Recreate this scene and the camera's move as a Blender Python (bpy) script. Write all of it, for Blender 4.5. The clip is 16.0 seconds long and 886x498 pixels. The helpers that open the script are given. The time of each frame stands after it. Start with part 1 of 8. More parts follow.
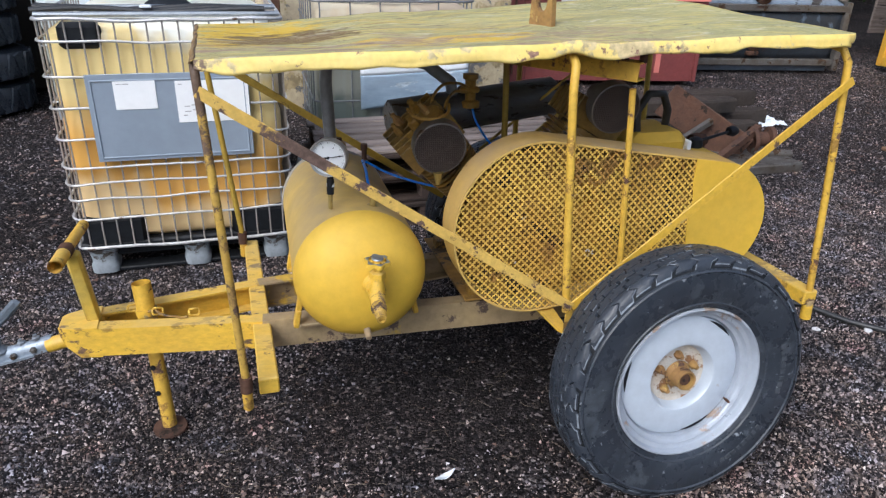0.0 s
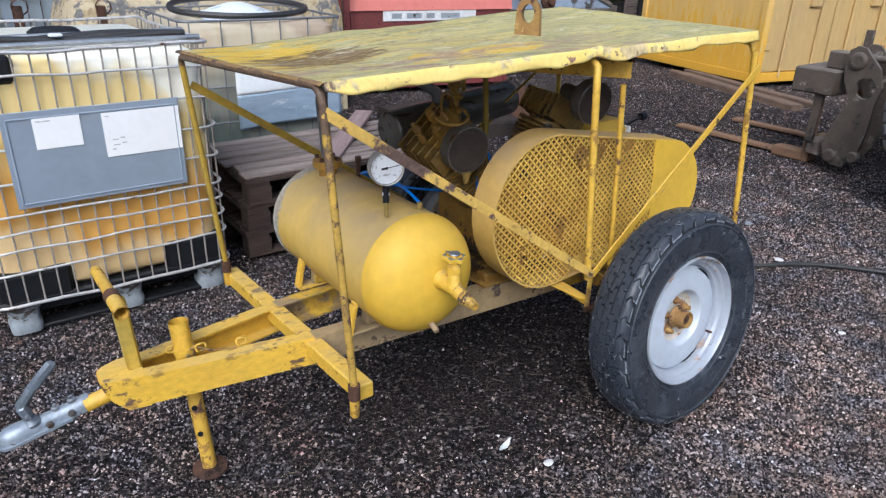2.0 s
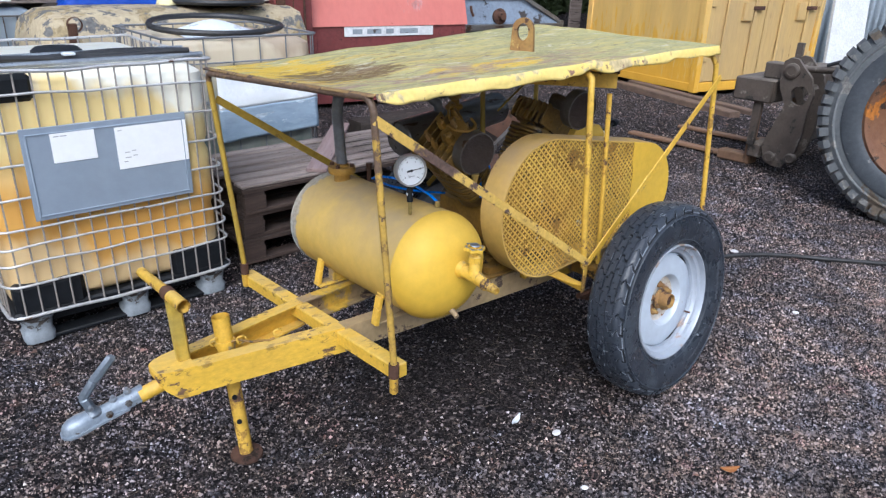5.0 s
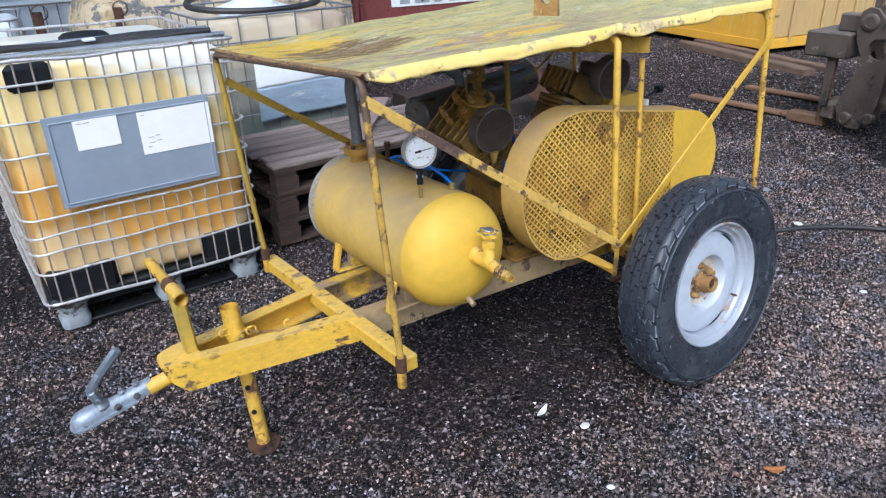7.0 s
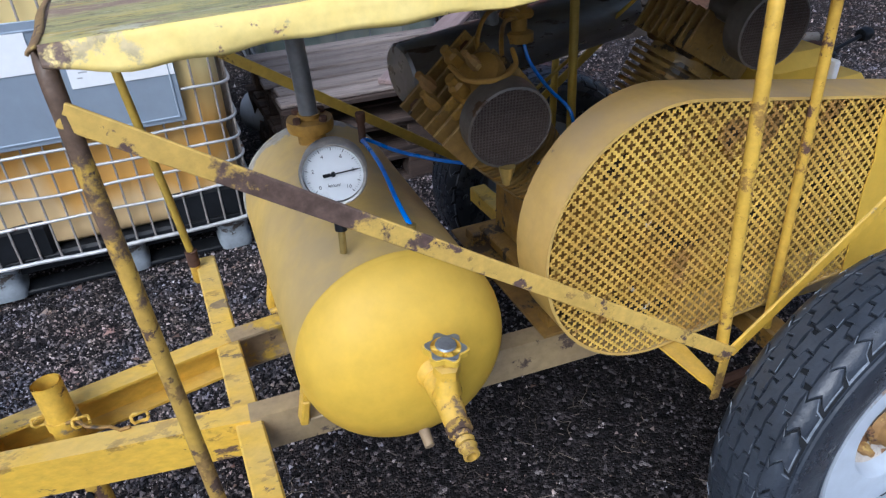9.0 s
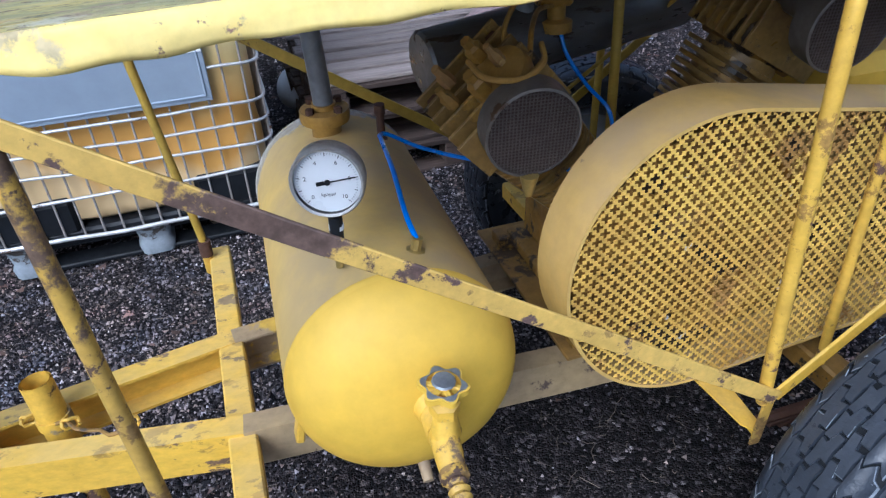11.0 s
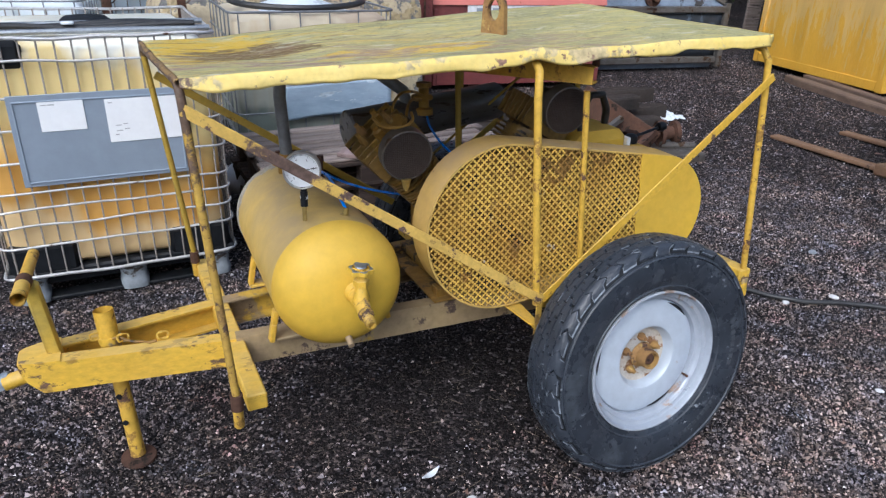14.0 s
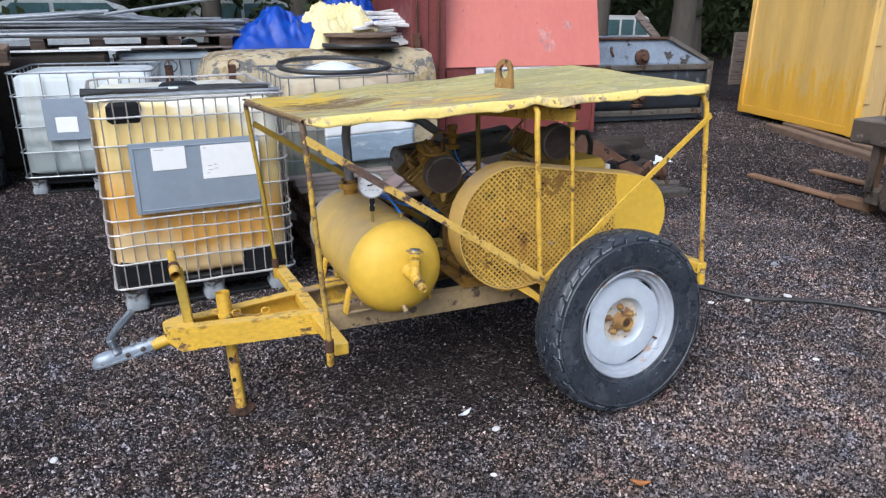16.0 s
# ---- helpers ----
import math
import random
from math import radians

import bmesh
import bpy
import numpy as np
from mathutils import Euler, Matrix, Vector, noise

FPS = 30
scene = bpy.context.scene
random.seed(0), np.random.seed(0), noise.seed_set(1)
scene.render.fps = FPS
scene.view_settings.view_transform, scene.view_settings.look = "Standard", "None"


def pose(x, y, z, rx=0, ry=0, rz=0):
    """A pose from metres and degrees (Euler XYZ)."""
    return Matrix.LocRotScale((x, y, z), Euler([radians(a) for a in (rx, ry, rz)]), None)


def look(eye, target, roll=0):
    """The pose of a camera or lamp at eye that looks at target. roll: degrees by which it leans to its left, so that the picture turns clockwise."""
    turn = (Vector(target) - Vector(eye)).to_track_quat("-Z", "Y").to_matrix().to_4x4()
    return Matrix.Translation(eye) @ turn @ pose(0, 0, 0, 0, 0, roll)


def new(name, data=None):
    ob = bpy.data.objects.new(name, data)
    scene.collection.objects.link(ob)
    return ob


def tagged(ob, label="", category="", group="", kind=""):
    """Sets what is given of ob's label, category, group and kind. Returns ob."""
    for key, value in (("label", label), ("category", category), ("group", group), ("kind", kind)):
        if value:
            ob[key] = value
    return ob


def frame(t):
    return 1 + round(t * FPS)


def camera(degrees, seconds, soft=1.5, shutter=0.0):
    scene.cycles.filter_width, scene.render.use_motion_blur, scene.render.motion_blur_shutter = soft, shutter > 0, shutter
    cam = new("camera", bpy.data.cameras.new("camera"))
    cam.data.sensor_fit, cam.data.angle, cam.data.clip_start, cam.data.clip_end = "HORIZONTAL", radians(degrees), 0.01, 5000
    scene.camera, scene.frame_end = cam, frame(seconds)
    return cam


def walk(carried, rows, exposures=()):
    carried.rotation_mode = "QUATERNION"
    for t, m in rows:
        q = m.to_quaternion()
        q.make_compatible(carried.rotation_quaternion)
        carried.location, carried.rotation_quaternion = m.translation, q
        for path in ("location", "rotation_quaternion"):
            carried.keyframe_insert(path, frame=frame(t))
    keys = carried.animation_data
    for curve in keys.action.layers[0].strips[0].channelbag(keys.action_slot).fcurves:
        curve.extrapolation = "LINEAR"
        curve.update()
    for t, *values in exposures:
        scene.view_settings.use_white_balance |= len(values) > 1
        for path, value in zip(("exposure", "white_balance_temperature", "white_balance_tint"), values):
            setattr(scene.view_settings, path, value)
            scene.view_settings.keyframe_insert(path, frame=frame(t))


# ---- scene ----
cam = camera(65.6, 16.0, soft=1.3)
PATH = [
    (0, (-1.193, -1.34, 1.534), (-0.639, 0.385, 0.687), 1.9),
    (0.5, (-1.432, -1.332, 1.551), (-0.729, 0.336, 0.701), 1.6),
    (1, (-1.592, -1.246, 1.526), (-0.782, 0.375, 0.681), 1.0),
    (1.5, (-1.744, -1.154, 1.532), (-0.794, 0.405, 0.714), 1.1),
    (2, (-1.972, -1.154, 1.544), (-0.861, 0.303, 0.741), 1.6),
    (2.5, (-2.128, -1.175, 1.56), (-1.052, 0.298, 0.74), 1.9),
    (3, (-2.188, -1.174, 1.56), (-1.143, 0.311, 0.722), 1.2),
    (3.5, (-2.284, -1.176, 1.561), (-1.084, 0.205, 0.753), 2.2),
    (4, (-2.314, -1.198, 1.578), (-1.069, 0.174, 0.822), 1.8),
    (6.5, (-2.246, -1.179, 1.567), (-1.034, 0.195, 0.765), 0.9),
    (7, (-2.083, -1.193, 1.567), (-1.015, 0.271, 0.721), -1.6),
    (7.5, (-1.846, -1.053, 1.517), (-0.805, 0.403, 0.625), 0.5),
    (8, (-1.611, -0.817, 1.512), (-0.613, 0.639, 0.571), 0.7),
    (8.5, (-1.351, -0.636, 1.466), (-0.469, 0.854, 0.466), 0.7),
    (9, (-1.165, -0.482, 1.441), (-0.522, 1.06, 0.341), -2.1),
    (11.5, (-1.04, -0.374, 1.424), (-0.542, 1.182, 0.271), -2.2),
    (12, (-1.013, -0.416, 1.445), (-0.428, 1.148, 0.344), -1.9),
    (12.5, (-0.996, -0.558, 1.479), (-0.311, 1.011, 0.445), -1.5),
    (13, (-1.154, -0.781, 1.508), (-0.308, 0.785, 0.594), -2.1),
    (13.5, (-1.301, -1.03, 1.539), (-0.428, 0.56, 0.697), -0.6),
    (14, (-1.398, -1.321, 1.548), (-0.588, 0.311, 0.723), 1.6),
    (14.5, (-1.516, -1.517, 1.575), (-0.682, 0.141, 0.829), 0.6),
    (15, (-1.693, -1.705, 1.583), (-0.8, -0.069, 0.857), 0.4),
    (15.5, (-1.785, -1.84, 1.612), (-0.929, -0.158, 0.952), 0.3),
    (16, (-1.818, -1.992, 1.621), (-1.004, -0.293, 0.948), 0.3),
]
walk(cam, [(t, look(eye, target, roll)) for t, eye, target, roll in PATH], [(0.0, 0.36, 5830, 8), (4.0, 0.44, 5630, 8), (7.0, 0.49, 5530, 8), (9.0, 0.32, 5340, 8), (11.5, 0.52, 5020, 8), (12.5, 0.43, 5000, 8), (13.0, 0.28, 5160, 8), (14.0, 0.27, 5660, 8), (16.0, 0.42, 5830, 8)])

# ---- light ----
world = bpy.data.worlds.new("world")
scene.world = world
world.use_nodes = True
wn, wl = world.node_tree.nodes, world.node_tree.links
wn.clear()
sky = wn.new("ShaderNodeTexSky")
sky.sky_type = "NISHITA"
sky.sun_disc = False
sky.sun_elevation = radians(44)
sky.sun_rotation = radians(226)
sky.air_density, sky.dust_density, sky.ozone_density = 1.0, 4.0, 1.0
grey = wn.new("ShaderNodeHueSaturation")
grey.inputs["Saturation"].default_value = 0.8
bg = wn.new("ShaderNodeBackground")
bg.inputs["Strength"].default_value = 0.15
wout = wn.new("ShaderNodeOutputWorld")
wl.new(sky.outputs["Color"], grey.inputs["Color"])
wl.new(grey.outputs["Color"], bg.inputs["Color"])
wl.new(bg.outputs["Background"], wout.inputs["Surface"])
sun = new("sun", bpy.data.lights.new("sun", "SUN"))
sun.data.energy, sun.data.angle, sun.data.color = 1.5, radians(40), (1.0, 0.98, 0.96)
sun.matrix_world = look((-2.9, -2.8, 3.9), (0, 0, 0))


# ---- materials ----
def mat(name, base, alt=None, scale=6.0, rough=0.6, metal=0.0, bump=0.15, bscale=60.0, wear=None, wear2=None, dust=None,
        rvar=0.15, stretch=(1, 1, 1), spec=0.5, mottle=0.6, vary=0.0, fine_by=0.45, band=None):
    """A weathered surface. wear: (colour, threshold, scale, roughness), chips or stains with sharp edges; band: (axis, centre, half length, colour), a stretch where the paint is gone; dust: (colour, amount) on what faces up."""
    m = bpy.data.materials.new(name)
    m.use_nodes = True
    n, l = m.node_tree.nodes, m.node_tree.links
    b = n["Principled BSDF"]
    b.inputs["Metallic"].default_value = metal
    b.inputs["Specular IOR Level"].default_value = spec
    tc = n.new("ShaderNodeTexCoord")
    mp = n.new("ShaderNodeMapping")
    mp.inputs["Scale"].default_value = stretch
    l.new(tc.outputs["Object"], mp.inputs["Vector"])

    def noise_at(s, detail=6.0, r=0.62, off=0.0):
        t = n.new("ShaderNodeTexNoise")
        t.inputs["Scale"].default_value, t.inputs["Detail"].default_value, t.inputs["Roughness"].default_value = s, detail, r
        if off:
            o = n.new("ShaderNodeMapping")
            o.inputs["Location"].default_value = (off, off * 1.7, off * 0.6)
            l.new(mp.outputs["Vector"], o.inputs["Vector"])
            l.new(o.outputs["Vector"], t.inputs["Vector"])
        else:
            l.new(mp.outputs["Vector"], t.inputs["Vector"])
        return t.outputs["Fac"]

    def ramp(f, lo, hi):
        r = n.new("ShaderNodeMapRange")
        r.inputs["From Min"].default_value, r.inputs["From Max"].default_value = lo, hi
        l.new(f, r.inputs["Value"])
        return r.outputs["Result"]

    def mix(f, a, c):
        x = n.new("ShaderNodeMix")
        x.data_type = "RGBA"
        for s, v in ((x.inputs[0], f), (x.inputs[6], a), (x.inputs[7], c)):
            if isinstance(v, (tuple, list)):
                s.default_value = (*v, 1)
            elif isinstance(v, float):
                s.default_value = v
            else:
                l.new(v, s)
        return x.outputs[2]

    alt = alt or tuple(c * 0.7 for c in base)
    big = noise_at(scale)
    col = mix(ramp(big, 0.5 - 0.35 * mottle, 0.5 + 0.35 * mottle), base, alt)
    fine = noise_at(scale * 9, 4)
    dark = n.new("ShaderNodeMix")
    dark.data_type, dark.blend_type = "RGBA", "MULTIPLY"
    dark.inputs[0].default_value = fine_by
    l.new(col, dark.inputs[6])
    fr = n.new("ShaderNodeMapRange")
    fr.inputs["From Min"].default_value, fr.inputs["From Max"].default_value = 0.3, 0.7
    fr.inputs["To Min"].default_value, fr.inputs["To Max"].default_value = 0.62, 1.25
    l.new(fine, fr.inputs["Value"])
    l.new(fr.outputs["Result"], dark.inputs[7])
    col = dark.outputs[2]
    if vary:
        oi = n.new("ShaderNodeObjectInfo")
        hs = n.new("ShaderNodeHueSaturation")
        mr = n.new("ShaderNodeMapRange")
        mr.inputs["To Min"].default_value, mr.inputs["To Max"].default_value = 1 - vary, 1 + vary
        l.new(oi.outputs["Random"], mr.inputs["Value"])
        l.new(mr.outputs["Result"], hs.inputs["Value"])
        l.new(col, hs.inputs["Color"])
        col = hs.outputs["Color"]
    rr = n.new("ShaderNodeMapRange")
    rr.inputs["From Min"].default_value, rr.inputs["From Max"].default_value = 0.3, 0.7
    rr.inputs["To Min"].default_value, rr.inputs["To Max"].default_value = max(0.04, rough - rvar), min(1, rough + rvar)
    l.new(noise_at(scale * 3, 4, off=3.0), rr.inputs["Value"])
    rgh = rr.outputs["Result"]
    height = noise_at(bscale, 5)
    for k, w in enumerate((wear2, wear)):
        if not w:
            continue
        wc, thr, ws, wr = w
        f = ramp(noise_at(ws, 9, 0.68, off=5.0 + 4 * k), thr, thr + 0.03)
        col = mix(f, col, mix(ramp(noise_at(ws * 6, 4, off=9.0), 0.35, 0.65), wc, tuple(c * 0.55 for c in wc)))
        x = n.new("ShaderNodeMix")
        l.new(f, x.inputs[0])
        l.new(rgh, x.inputs[2])
        x.inputs[3].default_value = wr
        rgh = x.outputs[0]
        s = n.new("ShaderNodeMath")
        s.operation = "SUBTRACT"
        l.new(height, s.inputs[0])
        l.new(f, s.inputs[1])
        height = s.outputs[0]
    if band:
        bs = n.new("ShaderNodeSeparateXYZ")
        l.new(tc.outputs["Object"], bs.inputs["Vector"])
        m1 = n.new("ShaderNodeMath")
        m1.operation = "SUBTRACT"
        l.new(bs.outputs[band[0]], m1.inputs[0])
        m1.inputs[1].default_value = band[1]
        m2 = n.new("ShaderNodeMath")
        m2.operation = "ABSOLUTE"
        l.new(m1.outputs[0], m2.inputs[0])
        m3 = n.new("ShaderNodeMath")
        m3.operation = "MULTIPLY_ADD"
        l.new(m2.outputs[0], m3.inputs[0])
        m3.inputs[1].default_value = -1.0 / band[2]
        m3.inputs[2].default_value = 0.27
        m4 = n.new("ShaderNodeMath")
        m4.operation = "ADD"
        l.new(m3.outputs[0], m4.inputs[0])
        l.new(noise_at(14, 9, 0.7, off=21.0), m4.inputs[1])
        f = ramp(m4.outputs[0], 0.56, 0.62)
        col = mix(f, col, mix(ramp(noise_at(60, 4, off=9.0), 0.35, 0.65), band[3], tuple(c * (band[4] if len(band) > 4 else 0.5) for c in band[3])))
    if dust:
        g = n.new("ShaderNodeNewGeometry")
        sp = n.new("ShaderNodeSeparateXYZ")
        l.new(g.outputs["Normal"], sp.inputs["Vector"])
        up = ramp(sp.outputs["Z"], -0.15, 0.9)
        mu = n.new("ShaderNodeMath")
        mu.operation = "MULTIPLY"
        l.new(up, mu.inputs[0])
        l.new(ramp(noise_at(scale * 1.7, 6, off=2.0), 0.25, 0.6), mu.inputs[1])
        m2 = n.new("ShaderNodeMath")
        m2.operation = "MULTIPLY"
        l.new(mu.outputs[0], m2.inputs[0])
        m2.inputs[1].default_value = dust[1]
        col = mix(m2.outputs[0], col, dust[0])
        x = n.new("ShaderNodeMix")
        l.new(m2.outputs[0], x.inputs[0])
        l.new(rgh, x.inputs[2])
        x.inputs[3].default_value = 0.9
        rgh = x.outputs[0]
    l.new(col, b.inputs["Base Color"])
    l.new(rgh, b.inputs["Roughness"])
    bp = n.new("ShaderNodeBump")
    bp.inputs["Strength"].default_value, bp.inputs["Distance"].default_value = bump, 0.004
    l.new(height, bp.inputs["Height"])
    l.new(bp.outputs["Normal"], b.inputs["Normal"])
    return m


fork_steel = mat("brown_worn_fork_steel", (0.26, 0.15, 0.085), (0.17, 0.10, 0.06), 4, 0.6, bump=0.2, wear=((0.08, 0.05, 0.04), 0.62, 6, 0.8))
dry_straw = mat("dry_straw", (0.26, 0.21, 0.16), (0.12, 0.09, 0.07), 3, 0.8, bump=0.0)
gauze_wire = mat("brown_gauze_wire", (0.085, 0.066, 0.060), (0.05, 0.04, 0.036), 20, 0.6, metal=0.2, bump=0.0, spec=0.3)
YEL = (0.735, 0.455, 0.042)
yellow = mat("yellow_paint", YEL, (0.63, 0.385, 0.04), 7, 0.5, wear=((0.16, 0.09, 0.06), 0.60, 9, 0.85), wear2=((0.42, 0.31, 0.16), 0.585, 6, 0.8), dust=((0.46, 0.36, 0.18), 0.35))
yellow_rail = mat("scraped_yellow_rail_paint", (0.74, 0.465, 0.045), (0.66, 0.40, 0.04), 6, 0.5, wear=((0.17, 0.095, 0.055), 0.60, 13, 0.85), wear2=((0.50, 0.30, 0.05), 0.57, 9, 0.8), dust=((0.50, 0.40, 0.20), 0.4), stretch=(0.7, 1.1, 1.3))
yellow_bar = mat("worn_yellow_bar", (0.70, 0.44, 0.055), (0.54, 0.325, 0.045), 5, 0.55, wear=((0.17, 0.09, 0.06), 0.60, 14, 0.85), wear2=((0.42, 0.24, 0.05), 0.57, 16, 0.8))
worn_frame = mat("worn_grey_brown_frame_paint", (0.38, 0.28, 0.14), (0.26, 0.19, 0.12), 5, 0.65, bump=0.15, wear=((0.13, 0.09, 0.07), 0.60, 9, 0.85), wear2=((0.64, 0.42, 0.06), 0.535, 3.2, 0.55))
rusty_hoop = mat("rusted_yellow_tube", (0.56, 0.355, 0.055), (0.38, 0.24, 0.05), 9, 0.55, wear=((0.12, 0.072, 0.05), 0.56, 20, 0.8), wear2=((0.30, 0.18, 0.055), 0.535, 16, 0.75), mottle=0.4, band=(2, 1.27, 1.25, (0.15, 0.095, 0.062), 0.6))
yellow_brace = mat("chipped_yellow_strap", (0.70, 0.465, 0.11), (0.56, 0.36, 0.08), 7, 0.55, wear=((0.15, 0.09, 0.075), 0.585, 15, 0.85), wear2=((0.44, 0.28, 0.08), 0.58, 14, 0.8), band=(0, -1.04, 0.42, (0.16, 0.102, 0.080)))
yellow_post_flat = mat("greenish_yellow_flat_bar", (0.66, 0.43, 0.045), (0.47, 0.36, 0.09), 5, 0.55, wear=((0.17, 0.10, 0.06), 0.62, 12, 0.85), wear2=((0.44, 0.40, 0.20), 0.56, 5, 0.8))
# olive paint, darkened further for the shade on far posts and undersides
shaded_post_yellow = mat("shaded_olive_yellow_post", (0.43, 0.285, 0.035), (0.29, 0.20, 0.035), 6, 0.55, wear=((0.10, 0.06, 0.035), 0.62, 10, 0.85))
yellow_dome = mat("bright_yellow_paint", (0.72, 0.455, 0.04), (0.66, 0.42, 0.05), 3, 0.58, bump=0.05, wear=((0.42, 0.28, 0.08), 0.735, 18, 0.8), dust=((0.50, 0.36, 0.11), 0.22), fine_by=0.22)
yellow_tank = mat("dusty_yellow_paint", (0.66, 0.44, 0.085), (0.58, 0.395, 0.10), 2.5, 0.6, bump=0.06, wear=((0.20, 0.16, 0.12), 0.70, 12, 0.8), dust=((0.37, 0.285, 0.165), 0.85), fine_by=0.25, band=(1, 0.37, 0.13, (0.40, 0.40, 0.39)))
yellow_guard = mat("dusty_guard_paint", (0.66, 0.425, 0.09), (0.56, 0.36, 0.09), 3, 0.6, bump=0.06, wear=((0.22, 0.15, 0.10), 0.70, 9, 0.85), dust=((0.46, 0.335, 0.185), 0.85), fine_by=0.3)
mesh_paint = mat("stained_mesh_paint", (0.78, 0.515, 0.10), (0.60, 0.36, 0.07), 5, 0.5, bump=0.08, wear=((0.46, 0.49, 0.50), 0.635, 16, 0.7), wear2=((0.46, 0.25, 0.06), 0.58, 6, 0.8), mottle=0.34, fine_by=0.6)
oily = mat("oily_ochre_iron", (0.40, 0.225, 0.036), (0.155, 0.085, 0.025), 8, 0.5, bump=0.35, bscale=40, spec=0.35, wear=((0.045, 0.032, 0.024), 0.555, 8, 0.5), dust=((0.25, 0.17, 0.085), 0.3))
oily_dark = mat("dark_oily_cast_iron", (0.31, 0.19, 0.05), (0.145, 0.092, 0.035), 9, 0.42, bump=0.35, bscale=40, spec=0.4, wear=((0.04, 0.03, 0.022), 0.575, 9, 0.45), wear2=((0.42, 0.25, 0.05), 0.58, 7, 0.6))
roof_lip = mat("pale_yellow_lip", (0.88, 0.70, 0.26), (0.82, 0.60, 0.14), 6, 0.55, wear=((0.34, 0.19, 0.14), 0.605, 16, 0.85), wear2=((0.70, 0.56, 0.30), 0.56, 6, 0.8), fine_by=0.25, band=(0, -1.28, 0.22, (0.20, 0.13, 0.09)))
rust_iron = mat("rusty_iron", (0.115, 0.058, 0.037), (0.06, 0.034, 0.026), 8, 0.85, bump=0.4, spec=0.25, wear=((0.035, 0.025, 0.02), 0.58, 12, 0.9))
dark_steel = mat("dark_grimy_steel", (0.15, 0.145, 0.14), (0.085, 0.07, 0.058), 6, 0.45, metal=0.3, bump=0.2, spec=0.35, wear=((0.085, 0.05, 0.028), 0.585, 9, 0.85))
blue_steel = mat("grey_blue_steel", (0.26, 0.28, 0.31), (0.15, 0.15, 0.16), 5, 0.45, metal=0.3, bump=0.12, wear=((0.10, 0.05, 0.03), 0.63, 6, 0.85))
rubber = mat("worn_tyre_rubber", (0.021, 0.026, 0.036), (0.042, 0.050, 0.066), 14, 0.33, bump=0.8, bscale=34, wear=((0.30, 0.33, 0.37), 0.65, 44, 0.6), dust=((0.055, 0.064, 0.078), 0.25))
scuffed_mark = mat("rubbed_sidewall_mark", (0.075, 0.085, 0.10), (0.035, 0.04, 0.05), 60, 0.5, bump=0.1, fine_by=0.6)
# pale enough to paint wet glints on tread edges besides scuffs
glint_scuff_edge = mat("pale_glint_and_scuff_edge", (0.33, 0.365, 0.41), (0.07, 0.08, 0.10), 55, 0.38, bump=0.1, fine_by=0.7)
# darker copy of the tread rubber, with groove shade put into the colour
groove_shade_rubber = mat("shaded_groove_rubber", (0.008, 0.009, 0.011), (0.014, 0.016, 0.019), 9, 0.7, bump=0.2, spec=0.2)
scuffed_rubber = mat("scuffed_sidewall_rubber", (0.020, 0.025, 0.034), (0.036, 0.043, 0.056), 6, 0.30, bump=0.25, wear=((0.30, 0.33, 0.37), 0.63, 34, 0.7), wear2=((0.062, 0.073, 0.090), 0.545, 9, 0.5))
rubber_old = mat("muddy_tyre_rubber", (0.17, 0.18, 0.185), (0.11, 0.118, 0.125), 4, 0.75, bump=0.35, wear=((0.30, 0.29, 0.27), 0.57, 6, 0.95), wear2=((0.17, 0.135, 0.10), 0.57, 3, 0.9))
rubber_bead = mat("dark_damp_sidewall_rubber", (0.085, 0.095, 0.11), (0.055, 0.062, 0.072), 5, 0.55, bump=0.2, wear=((0.25, 0.25, 0.25), 0.60, 7, 0.9))
black_rubber = mat("black_hose_rubber", (0.02, 0.02, 0.022), (0.035, 0.035, 0.036), 8, 0.5, bump=0.08)
rim_paint = mat("silver_rim_paint", (0.54, 0.60, 0.68), (0.46, 0.51, 0.58), 3, 0.42, metal=0.1, bump=0.04, wear=((0.30, 0.17, 0.09), 0.755, 14, 0.8), wear2=((0.48, 0.43, 0.40), 0.645, 5, 0.7), fine_by=0.2)
rim_steel = mat("grey_painted_rim", (0.43, 0.47, 0.54), (0.36, 0.39, 0.44), 4, 0.4, metal=0.2, bump=0.05, wear=((0.30, 0.19, 0.13), 0.70, 9, 0.8), wear2=((0.44, 0.34, 0.28), 0.585, 4, 0.7), fine_by=0.2)
hub_plate = mat("rust_stained_hub_plate", (0.56, 0.55, 0.52), (0.48, 0.40, 0.31), 16, 0.6, bump=0.1, wear=((0.28, 0.14, 0.06), 0.57, 18, 0.85))
tube_steel = mat("dark_bare_steel_tube", (0.17, 0.175, 0.19), (0.085, 0.080, 0.078), 5, 0.36, metal=0.45, bump=0.1, stretch=(0.5, 2, 2), wear=((0.07, 0.05, 0.04), 0.60, 6, 0.7))
hub_rust = mat("flaking_rust_hub", (0.36, 0.225, 0.06), (0.24, 0.12, 0.05), 9, 0.8, bump=0.4, wear=((0.10, 0.05, 0.035), 0.58, 14, 0.9), wear2=((0.50, 0.33, 0.10), 0.58, 11, 0.7))
galv = mat("galvanised_steel", (0.40, 0.43, 0.46), (0.28, 0.30, 0.33), 12, 0.42, metal=0.7, bump=0.12, wear=((0.18, 0.12, 0.08), 0.70, 12, 0.8))
wire = mat("galvanised_cage_wire", (0.64, 0.645, 0.66), (0.42, 0.40, 0.385), 6, 0.45, metal=0.4, bump=0.05, wear=((0.24, 0.13, 0.075), 0.63, 7, 0.85))
